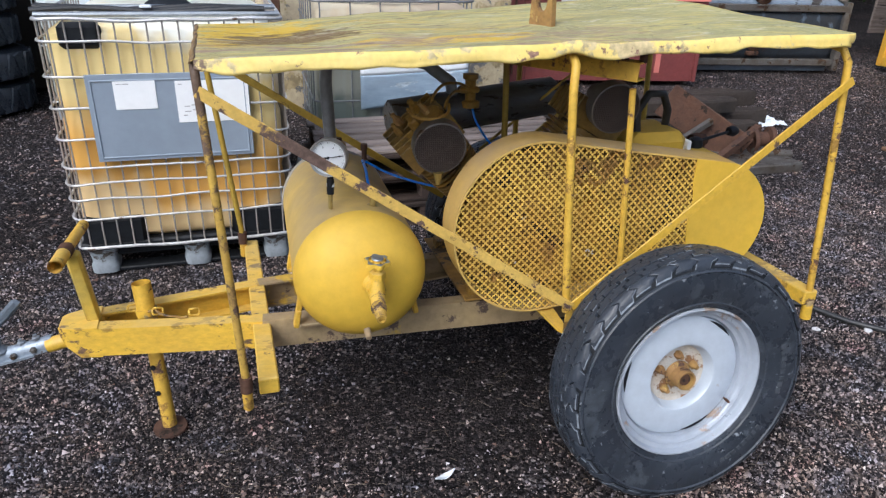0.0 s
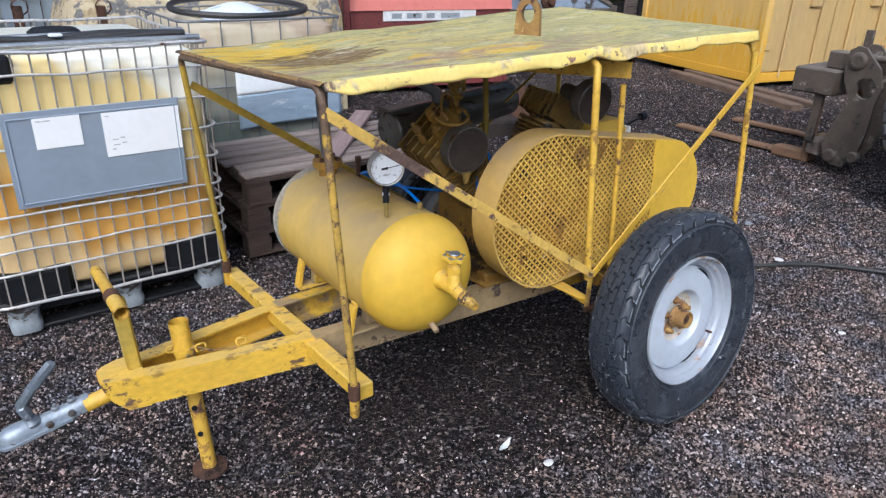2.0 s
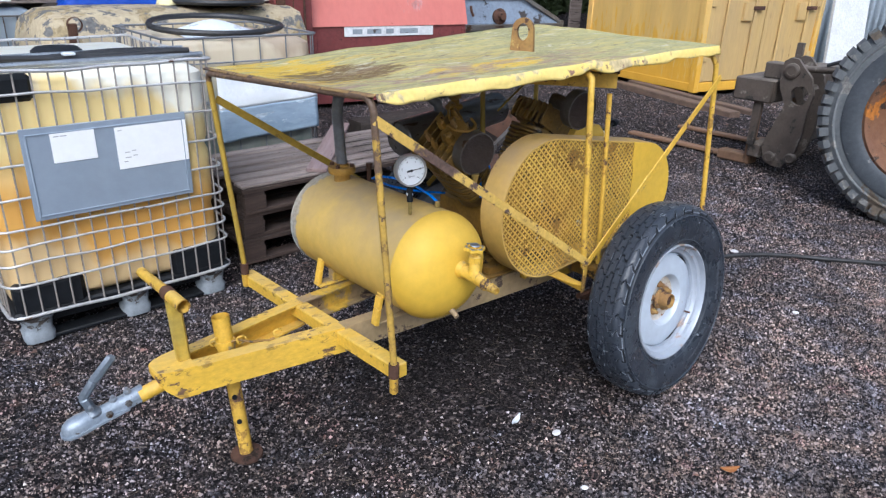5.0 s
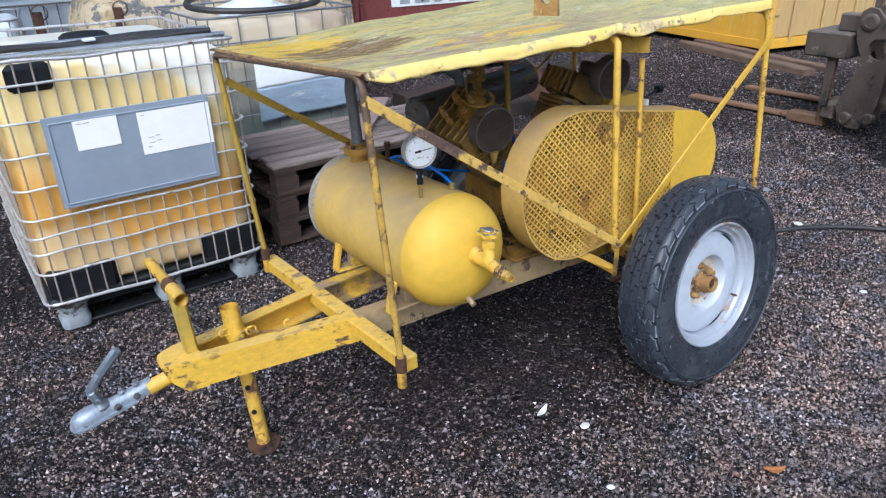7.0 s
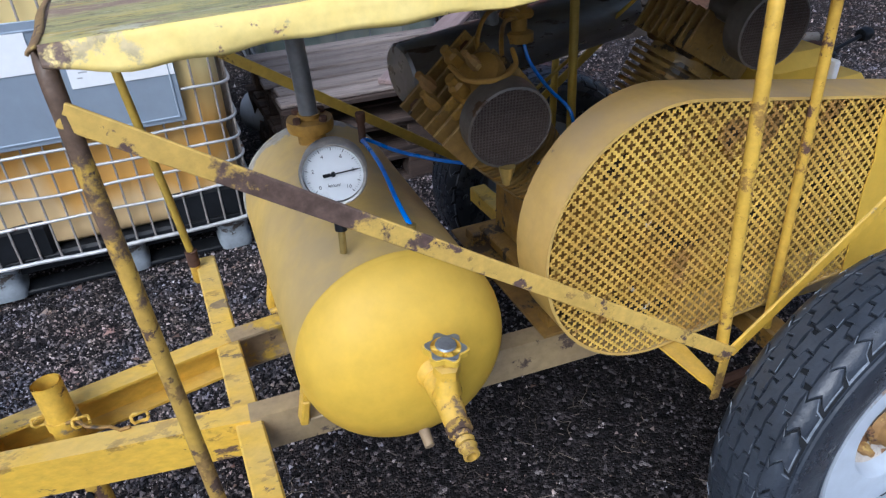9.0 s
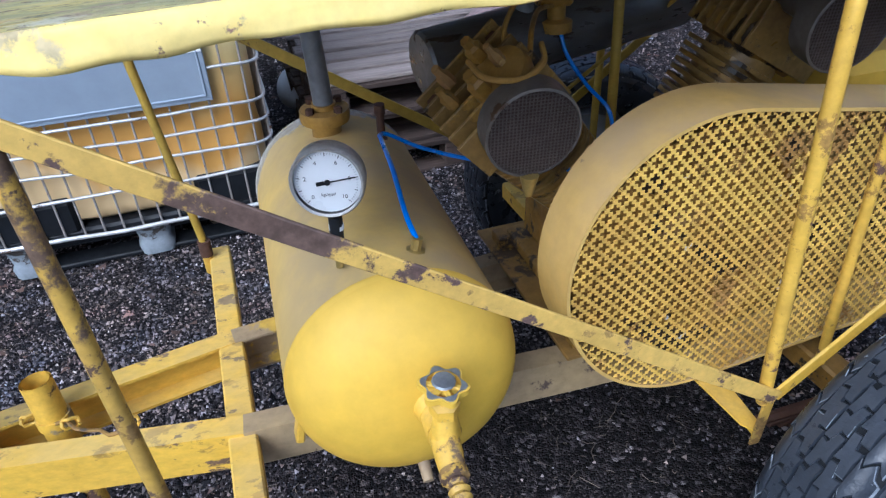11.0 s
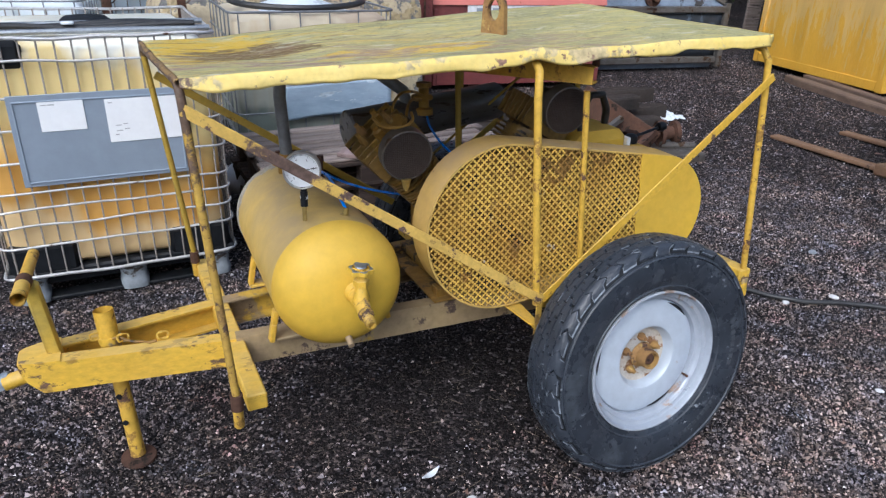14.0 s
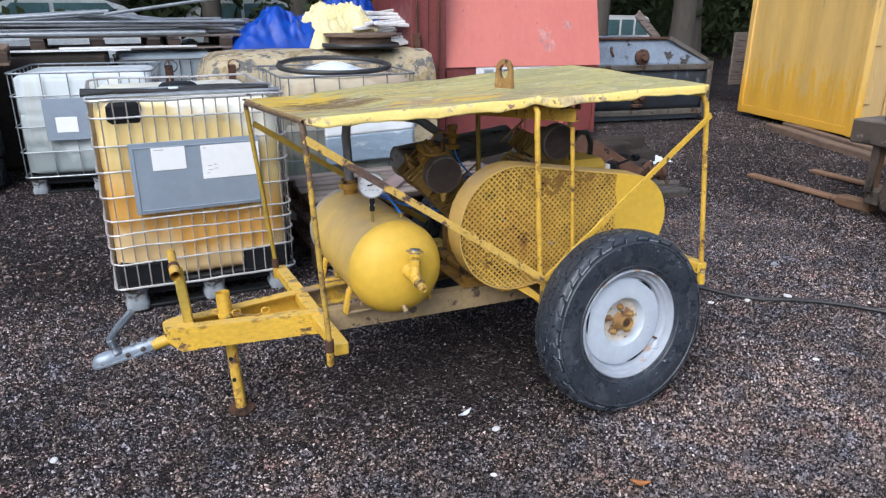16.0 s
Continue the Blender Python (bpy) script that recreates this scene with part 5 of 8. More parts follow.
rt, rb = (0.530, 0.262, 1.262), (0.619, 0.236, 0.41)
post("rear_post", [rb, (0.575, 0.25, 0.85), (0.545, 0.255, 1.12), (0.534, 0.258, 1.215), (0.522, 0.275, 1.25), (0.50, 0.32, 1.262)], 0.0112, yellow_bar, "worn yellow canopy post")
part("post_socket", Mesh().tube([(0.624, 0.234, 0.36), (0.618, 0.236, 0.43)], 0.018, 14), yellow, T)
post("middle_post", [(-0.075, 1.215, 0.44), (-0.078, 1.218, 1.22)], 0.011, shaded_post_yellow)
post("inner_post", [(-0.300, 0.780, 0.70), (-0.304, 0.794, 1.0), (-0.308, 0.808, 1.235)], 0.0105, shaded_post_yellow)
post("rear_post", [(0.545, 1.22, 0.44), (0.50, 1.22, 1.26)], 0.0115, shaded_post_yellow)
for a, b, mt in (((-1.258, 0.240, 1.197), (-0.300, 0.200, 0.548), yellow_brace), ((0.548, 0.236, 1.168), (-0.300, 0.204, 0.547), yellow), ((-1.240, 1.240, 1.098), (-0.37, 1.24, 0.515), shaded_post_yellow), ((0.14, 1.23, 0.85), (-0.22, 1.23, 0.585), shaded_post_yellow)):
    dd = Vector(b) - Vector(a)
    nrm = Vector((0, -1, 0)) if a[1] < 0.7 else Vector((0, 1, 0))
    part("brace_strap", Mesh().bar(a, b, 0.027, 0.006, up=nrm, c=0.0015), mt, T, "flat diagonal brace with chipped yellow paint")
part("thin_rod", Mesh().tube([(-0.33, 0.95, 0.80), (0.02, 0.80, 1.16)], 0.005, 6), shaded_post_yellow, T)

# lifting beam below the canopy
prof = [(-0.025, -0.025), (0.025, -0.025), (0.025, -0.020), (-0.020, -0.020), (-0.020, 0.020), (0.025, 0.020), (0.025, 0.025), (-0.025, 0.025)]
g = Mesh()
a, b = Vector((-0.52, 0.86, 1.190)), Vector((-0.125, 0.29, 1.200))
dd = (b - a).normalized()
s_ = Vector((dd.y, -dd.x, 0)) * -1
m = Matrix((s_, Vector((0, 0, 1)), dd)).transposed().to_4x4()
m.translation = a
g.prism(prof, (b - a).length, m)
part("lifting_beam", g, yellow_bar, T, "rusty yellow channel beam under the canopy", smooth=20)
for p in ((-0.155, 0.335), (-0.12, 0.300)):
    part("beam_bolt", Mesh().lathe([(0.012, 0), (0.012, 0.02), (0.006, 0.022), (0.006, 0.032), (0, 0.032)], axis((p[0], p[1], 1.222), (0, 0, 1)), 6), rust_iron, T)

# canopy sheet
def roof_xyz(u, v):
    """u along the trailer, v across it."""
    y = 0.240 + v * 0.995
    x0 = -1.257 - 0.010 * v + 0.002 * math.sin(v * 23)
    x1 = 0.555 - 0.06 * max(0.0, 1 - v / 0.05) ** 2 - 0.06 * v
    x = x0 + (x1 - x0) * u
    z = (1.262 * (1 - u) + 1.300 * u) * (1 - v) + (1.212 * (1 - u) + 1.303 * u) * v
    z += (0.012 * wob(x, y, 0, 2.2) + 0.005 * wob(x, y, 4, 6)) * min(1.0, 0.1 + u * 9) - 0.018 * bump01(u, 0.12, 0.10) * bump01(v, 0.55, 0.35)
    z += 0.010 * bump01(x, -0.35, 0.05) * bump01(v, 0.0, 0.06)
    return x, y, z


NU, NL = 120, 6
g = Mesh()
g.grid(NU, 44, roof_xyz)


def lip_xyz(u, w):
    x, y, z = roof_xyz(u, 0.0)
    h = 0.034 * min(1.0, 0.55 + u * 16) + 0.010 * wob(x, 0, 9, 5.0) + 0.006 * wob(x, 0, 2, 16.0) - 0.010 * bump01(x, -0.36, 0.05) - 0.012 * bump01(x, 0.16, 0.04) + 0.006 * bump01(x, -0.5, 0.08)
    y2 = y - 0.010 * math.sin(w * 1.6) + 0.006 * wob(x, w, 5, 7.0) * w
    return x, y2, z + 0.0005 - h * w ** 1.15


def roof_material():
    m = bpy.data.materials.new("mossy_yellow_canopy_paint")
    m.use_nodes = True
    n, l = m.node_tree.nodes, m.node_tree.links
    b = n["Principled BSDF"]
    tc = n.new("ShaderNodeTexCoord")
    mp = n.new("ShaderNodeMapping")
    mp.inputs["Scale"].default_value = (0.8, 2.3, 1)
    l.new(tc.outputs["Object"], mp.inputs["Vector"])

    def noi(s, d=8, r=0.62, off=0.0, dist=0.0):
        t = n.new("ShaderNodeTexNoise")
        t.inputs["Scale"].default_value, t.inputs["Detail"].default_value, t.inputs["Roughness"].default_value = s, d, r
        t.inputs["Distortion"].default_value = dist
        o = n.new("ShaderNodeMapping")
        o.inputs["Location"].default_value = (off, off * 0.7, 0)
        l.new(mp.outputs["Vector"], o.inputs["Vector"])
        l.new(o.outputs["Vector"], t.inputs["Vector"])
        return t.outputs["Fac"]

    def rng(f, lo, hi):
        r = n.new("ShaderNodeMapRange")
        r.inputs["From Min"].default_value, r.inputs["From Max"].default_value = lo, hi
        l.new(f, r.inputs["Value"])
        return r.outputs["Result"]

    def mix(f, a, c):
        x = n.new("ShaderNodeMix")
        x.data_type = "RGBA"
        l.new(f, x.inputs[0])
        for s, v in ((x.inputs[6], a), (x.inputs[7], c)):
            if isinstance(v, tuple):
                s.default_value = (*v, 1)
            else:
                l.new(v, s)
        return x.outputs[2]

    def mul(a, c):
        x = n.new("ShaderNodeMath")
        x.operation = "MULTIPLY"
        l.new(a, x.inputs[0])
        l.new(c, x.inputs[1])
        return x.outputs[0]

    sx = n.new("ShaderNodeSeparateXYZ")
    l.new(tc.outputs["Object"], sx.inputs["Vector"])
    ge = n.new("ShaderNodeNewGeometry")
    sw = n.new("ShaderNodeSeparateXYZ")
    l.new(ge.outputs["Position"], sw.inputs["Vector"])

    def calc(op, a, c):
        x = n.new("ShaderNodeMath")
        x.operation = op
        for s, v in zip(x.inputs, (a, c)):
            if isinstance(v, (int, float)):
                s.default_value = v
            else:
                l.new(v, s)
        return x.outputs[0]

    def spot(cx, cy, rx, ry, off, ns=5.0):
        """A ragged worn patch of its own outline."""
        dx = calc("DIVIDE", calc("SUBTRACT", sw.outputs["X"], cx), rx)
        dy = calc("DIVIDE", calc("SUBTRACT", sw.outputs["Y"], cy), ry)
        d = calc("ADD", calc("MULTIPLY", dx, dx), calc("MULTIPLY", dy, dy))
        e = calc("ADD", d, calc("MULTIPLY", calc("SUBTRACT", noi(ns, 11, 0.68, off, 0.3), 0.5), 6.5))
        return rng(e, 1.15, 0.75)

    def part_of(f, k):
        x = n.new("ShaderNodeMath")
        x.operation = "MULTIPLY"
        l.new(f, x.inputs[0])
        x.inputs[1].default_value = k
        return x.outputs[0]

    col = mix(rng(noi(2.4, 8, 0.6, 1.0), 0.35, 0.65), (0.30, 0.285, 0.14), (0.49, 0.45, 0.20))
    col = mix(rng(noi(9, 12, 0.76, 4.0, 0.5), 0.50, 0.57), col, (0.56, 0.475, 0.17))
    front = rng(sx.outputs["X"], 0.05, -0.65)
    col = mix(mul(front, rng(noi(3.2, 13, 0.74, 7.0, 0.6), 0.52, 0.58)), col, (0.60, 0.44, 0.10))
    col = mix(spot(-1.10, 0.88, 0.18, 0.38, 33.0, 7.0), col, (0.66, 0.43, 0.03))
    col = mix(spot(-0.62, 0.46, 0.24, 0.085, 37.0, 9.0), col, (0.70, 0.47, 0.05))
    col = mix(spot(-1.02, 0.74, 0.20, 0.17, 41.0, 9.0), col, (0.17, 0.10, 0.028))
    near = mul(rng(sx.outputs["Y"], 0.15, -0.35), rng(sx.outputs["X"], 0.2, -0.3))
    col = mix(mul(near, rng(noi(4.2, 13, 0.74, 11.0, 0.6), 0.51, 0.57)), col, (0.34, 0.22, 0.17))
    col = mix(mul(front, rng(noi(7.5, 13, 0.78, 15.0, 0.6), 0.575, 0.605)), col, (0.13, 0.08, 0.06))
    col = mix(part_of(rng(noi(7, 13, 0.80, 31.0, 0.5), 0.55, 0.60), 0.8), col, (0.64, 0.60, 0.44))
    col = mix(part_of(rng(noi(40, 10, 0.80, 23.0, 0.4), 0.52, 0.57), 0.55), col, (0.60, 0.52, 0.26))
    col = mix(part_of(rng(noi(30, 10, 0.80, 19.0, 0.4), 0.56, 0.60), 0.8), col, (0.11, 0.095, 0.06))
    l.new(col, b.inputs["Base Color"])
    b.inputs["Roughness"].default_value = 0.72
    bp = n.new("ShaderNodeBump")
    bp.inputs["Strength"].default_value, bp.inputs["Distance"].default_value = 0.9, 0.006
    l.new(noi(26, 12, 0.78), bp.inputs["Height"])
    l.new(bp.outputs["Normal"], b.inputs["Normal"])
    return m


canopy = solid(part("canopy_sheet", g, roof_material(), T, "mossy dented yellow canopy sheet with rust patches", smooth=60), 0.003)
lip = Mesh().grid(NU, NL, lip_xyz)
lip.f = [tuple(reversed(f)) for f in lip.f]
solid(part("canopy_lip", lip, roof_lip, canopy, "pale yellow ragged turned-down edge", smooth=60), 0.004, 0.0)
g = Mesh()
g.grid(4, 40, lambda u, v: (roof_xyz(0, v)[0] - 0.010 * math.sin(u * 2.2), roof_xyz(0, v)[1] - 0.004 * (v < 0.01), roof_xyz(0, v)[2] + 0.001 - (0.007 + 0.004 * wob(v, 0, 3, 30.0)) * u))
solid(part("canopy_front_edge", g, rust_tube, canopy), 0.003, 0.0)
g = Mesh()
g.grid(4, 40, lambda u, v: (roof_xyz(1, v)[0] + 0.004 * math.sin(u * 3), roof_xyz(1, v)[1], roof_xyz(1, v)[2] - 0.026 * u))
solid(part("canopy_rear_edge", g, roof_lip, canopy), 0.003, 0.0)

# lifting eye
LX, LY, LZ = -0.268, 0.636, 1.252
out, inn = [], []
for a in np.linspace(-math.pi / 2, 1.5 * math.pi, 40, endpoint=False):
    c_, s_ = math.cos(a), math.sin(a)
    if s_ > 0:
        out.append((0.038 * c_, 0.082 + 0.038 * s_))
    else:
        t = max(-1.0, min(1.0, c_ * 1.5))
        out.append((0.044 * t if s_ < -0.70 else (0.038 - 0.008 * s_) * (1 if c_ > 0 else -1), 0.0 if s_ < -0.70 else 0.082 * (1 + s_ / 0.70)))
    inn.append((0.021 * c_, 0.078 + 0.026 * s_))
m = Matrix.Translation((LX, LY, LZ)) @ Matrix.Rotation(radians(-70), 4, "Z") @ Matrix(((1, 0, 0, 0), (0, 0, -1, 0.007), (0, 1, 0, 0), (0, 0, 0, 1)))
part("lifting_eye", Mesh().ring([(1.12 * x, 1.22 * y) for x, y in out], [(1.12 * x, 1.22 * y) for x, y in inn], 0.018, m), hub_rust, T, "rusty yellow steel lifting eye")


# wheels
def wheel(c, n, R=0.3877, rr=0.230):
    """c: the middle of the tyre; n: the way its outer face looks."""
    ax = axis(c, n)
    hub = part("wheel", Mesh().lathe([(0.0, -0.17), (0.075, -0.17), (0.075, -0.05), (0.05, -0.045), (0, -0.045)], ax, 24), rust_iron, T, "trailer wheel with a coarse block tyre")
    side = [(rr - 0.014, 0.040), (rr + 0.001, 0.056), (rr + 0.012, 0.065), (rr + 0.035, 0.0735), (rr + 0.062, 0.0790), (rr + 0.085, 0.0800), (R - 0.052, 0.0795), (R - 0.036, 0.0765), (R - 0.024, 0.069)]
    prof = [(r, q) for r, q in side] + [(R - 0.014, 0.04), (R - 0.012, 0.0), (R - 0.014, -0.04)] + [(r, -q) for r, q in reversed(side)]
    part("tyre", Mesh().lathe(prof, ax, 96), scuffed_rubber, hub, "black worn tyre with grey scuffs")
    part("tread_base", Mesh().lathe([(R - 0.034, 0.0768), (R - 0.022, 0.069), (R - 0.0135, 0.052), (R - 0.0105, 0.034), (R - 0.0085, 0), (R - 0.0105, -0.034), (R - 0.0135, -0.052), (R - 0.022, -0.069), (R - 0.034, -0.0768)], ax, 96), groove_shade_rubber, hub)
    tr, worn = Mesh(), Mesh()
    rnd = random.Random(5)
    fall = ((0.0, 0.0), (0.034, 0.0015), (0.052, 0.005), (0.066, 0.012), (0.074, 0.022), (0.079, 0.036))

    def at(an, q, lvl):
        rad = R - float(np.interp(abs(q), [f[0] for f in fall], [f[1] for f in fall])) - lvl
        return (rad * math.cos(an), rad * math.sin(an), q)

    def block(pts, low, scuffs):
        """pts: (angle, width place); a rubber block with a chamfered top and, here and there, a pale edge strip, scuff
        and painted glint in one.
        """
        k = len(pts)
        ca, cq = sum(p[0] for p in pts) / k, sum(p[1] for p in pts) / k
        rows = []
        for lvl, sc in ((0.020, 1.03), (0.0016 + low, 1.0), (low, 0.95)):
            rows.append([at(ca + (an - ca) * sc, cq + (q - cq) * sc, lvl) for an, q in pts])
        fs = [tuple(range(2 * k, 3 * k))]
        for lv in (0, k):
            fs += [(lv + i, lv + (i + 1) % k, lv + k + (i + 1) % k, lv + k + i) for i in range(k)]
        tr.add(rows[0] + rows[1] + rows[2], fs, ax)
        for i in scuffs:
            j = (i + 1) % k
            lift = 1.0012
            q4 = [rows[1][i], rows[1][j], rows[2][j], rows[2][i]]
            worn.add([(x * lift, y * lift, z) for x, y, z in q4], [(0, 1, 2, 3)], ax)

    count = 46
    wd = 2 * math.pi / count
    lane = 0.0305
    for row in range(3):
        q0 = -0.0457 + row * lane
        flip = row % 2
        for k in range(count):
            aa = wd * (k + 0.37 * row + rnd.uniform(-0.05, 0.05))
            st = [(0.0, 0.0), (0.50, 0.08), (0.91, 0.0), (0.85, 0.40), (1.25, 0.56), (1.25, 1.0), (0.72, 0.93), (0.34, 1.0), (0.38, 0.60), (-0.02, 0.44)]
            pts = [(aa + u * wd, q0 + 0.0008 + v * (lane - 0.0016)) for u, v in st]
            if flip:
                pts = [(2 * aa + wd - an, q) for an, q in reversed(pts)]
            block(pts, rnd.uniform(0, 0.0022), [i for i in range(10) if rnd.random() < 0.10])

    def lug(aa, wd, sd, low, end):
        """A shoulder block that bends over the edge of the tyre, with kinked sides."""
        qs = [0.0462, 0.052, 0.058, 0.064, 0.070, end]
        bow = (0.0, 0.20, -0.02, -0.18, 0.04, 0.12)
        us = (-0.46, -0.42, 0.0, 0.42, 0.46)
        vs = []
        for q, w in zip(qs, bow):
            lean = 0.55 * (q - 0.046) / 0.03 * 0.35
            for i, u in enumerate(us):
                edge = i in (0, 4) or q in (qs[0], qs[-1])
                vs.append(at(aa + (u * (0.88 if q > 0.069 else 1.0) + w + lean) * wd, sd * q, low + (0.0016 if edge else 0.0)))
        rows, cols = len(qs), len(us)
        fs = [(i * cols + j, i * cols + j + 1, (i + 1) * cols + j + 1, (i + 1) * cols + j) for i in range(rows - 1) for j in range(cols - 1)]
        rim_ = [j for j in range(cols)] + [i * cols + cols - 1 for i in range(1, rows)] + [(rows - 1) * cols + j for j in range(cols - 2, -1, -1)] + [i * cols for i in range(rows - 2, 0, -1)]
        k = len(vs)
        for i in rim_:
            x, y, z = vs[i]
            f = 1 - 0.018 / math.hypot(x, y)
            vs.append((x * f, y * f, z * 0.985))
        n_ = len(rim_)
        fs += [(rim_[i], k + i, k + (i + 1) % n_, rim_[(i + 1) % n_]) for i in range(n_)]
        if sd < 0:
            fs = [tuple(reversed(f)) for f in fs]
        tr.add(vs, fs, ax)
        if rnd.random() < 0.72:
            for j in range(rnd.randint(0, 1), cols - 1):
                p4 = [vs[(rows - 2) * cols + j], vs[(rows - 2) * cols + j + 1], vs[(rows - 1) * cols + j + 1], vs[(rows - 1) * cols + j]]
                p4[0], p4[1] = [tuple(a * 0.3 + b * 0.7 for a, b in zip(p4[i], p4[3 - i])) for i in (0, 1)]
                worn.add([(x * 1.0022, y * 1.0022, z * 1.008) for x, y, z in p4], [(0, 1, 2, 3)], ax)
        for side_ in (0, cols - 1):
            for i in range(rows - 1):
                if rnd.random() < 0.36:
                    p4 = [vs[i * cols + side_], vs[(i + 1) * cols + side_], vs[(i + 1) * cols + (1 if side_ == 0 else cols - 2)], vs[i * cols + (1 if side_ == 0 else cols - 2)]]
                    worn.add([(x * 1.0014, y * 1.0014, z * 1.004) for x, y, z in p4], [(0, 1, 2, 3)], ax)

    count = 38
    wd = 2 * math.pi / count
    for k in range(count):
        for sd in (-1, 1):
            lug(wd * (k + 0.5 * (sd > 0) + rnd.uniform(-0.04, 0.04)), wd, sd, rnd.uniform(0.0, 0.002), 0.0768 if k % 2 else 0.0745)
    part("tread", tr, rubber, hub, smooth=32)
    # these strips put edge highlights into the colour, along with scuffs
    tagged(part("scuffed_edges", worn, glint_scuff_edge, hub, smooth=0), "pale scuffs and painted glints on the tread block edges", kind="stuff")
    for rad, q in ((rr + 0.115, 0.0797), (rr + 0.020, 0.069)):
        part("sidewall_rib", Mesh().lathe([(rad - 0.004, q - 0.001), (rad, q + 0.0026), (rad + 0.004, q - 0.001)], ax, 80), rubber, hub)
    for k in range(17):
        a = 5.1 + k * 0.070 + (0.35 if k > 8 else 0.0)
        wm = 0.004 + 0.005 * abs(math.sin(k * 2.3))
        g = Mesh()
        g.box(-0.008, 0.008, -wm, wm, 0, 0.0018, 0.0005, ax @ Matrix.Rotation(a, 4, "Z") @ Matrix.Translation((rr + 0.070, 0, 0.0790)))
        part("sidewall_mark", g, scuffed_mark, hub)
    rim = [(rr - 0.008, 0.050), (rr + 0.002, 0.0585), (rr + 0.001, 0.064), (rr - 0.004, 0.065), (rr - 0.008, 0.058), (rr - 0.010, 0.046), (rr - 0.014, 0.043), (rr - 0.022, 0.041), (rr - 0.025, 0.030), (rr - 0.028, 0.027), (rr - 0.036, 0.025), (rr - 0.039, 0.010), (rr - 0.041, -0.03)]
    part("rim", Mesh().lathe(rim, ax, 80), rim_steel, hub, "silver painted steel rim with rust streaks")
    disc = [(rr - 0.0395, 0.006), (rr - 0.042, 0.014), (rr - 0.050, 0.019), (rr - 0.085, 0.023), (0.112, 0.027), (0.104, 0.025), (0.098, 0.016), (0.093, 0.002), (0.090, -0.006)]
    part("wheel_disc", Mesh().lathe(disc, ax, 80), rim_paint, hub)
    part("hub_plate", Mesh().lathe([(0.0905, -0.005), (0.086, -0.010), (0.080, -0.0115), (0.03, -0.0115), (0, -0.0115)], ax, 48), hub_plate, hub, "rust-stained recess round the hub")
    for k in range(3):
        a = 0.55 + k * 2 * math.pi / 3 + 0.35
        g = Mesh()
        n2 = 9
        vs = []
        for i in range(n2):
            an = a - 0.26 + 0.52 * i / (n2 - 1)
            wdt = 0.0045 * math.sin(math.pi * (i + 0.15) / (n2 - 0.7))
            for rad in (rr - 0.047 - wdt, rr - 0.047 + wdt):
                vs.append((rad * math.cos(an), rad * math.sin(an), 0.0185))
        g.add(vs, [(2 * i, 2 * i + 2, 2 * i + 3, 2 * i + 1) for i in range(n2 - 1)], ax)
        solid(part("rim_slot", g, black_plastic, hub, smooth=0), 0.002, 0.0)
    for k in range(5):
        a = k * 2 * math.pi / 5 + 0.3
        part("wheel_nut", Mesh().lathe([(0.013, 0), (0.013, 0.012), (0.008, 0.018), (0.007, 0.026), (0, 0.026)], ax @ Matrix.Translation((0.058 * math.cos(a), 0.058 * math.sin(a), -0.0115)), 6), hub_rust, hub)
    part("hub_cap", Mesh().lathe([(0.042, 0.0), (0.038, 0.008), (0.032, 0.012), (0.0305, 0.042), (0.029, 0.048), (0.024, 0.047), (0.022, 0.034), (0, 0.031)], ax, 24), hub_rust, hub, "rusty yellow-brown hub cap")
    part("hub_core", Mesh().lathe([(0.019, 0.032), (0.017, 0.039), (0.008, 0.041), (0, 0.039)], ax, 12), rust_iron, hub)
    part("valve_stem", Mesh().tube([ax @ Vector(((rr - 0.034) * math.cos(-0.55), (rr - 0.034) * math.sin(-0.55), 0.010)), ax @ Vector(((rr - 0.044) * math.cos(-0.55), (rr - 0.044) * math.sin(-0.55), 0.042))], 0.0042, 8), rust_iron, hub)


wheel((-0.020, 0.0395, 0.3765), (-0.0145, -0.993, 0.1137))
wheel((-0.035, 1.385, 0.345), (0.0, 0.998, 0.05), R=0.365)


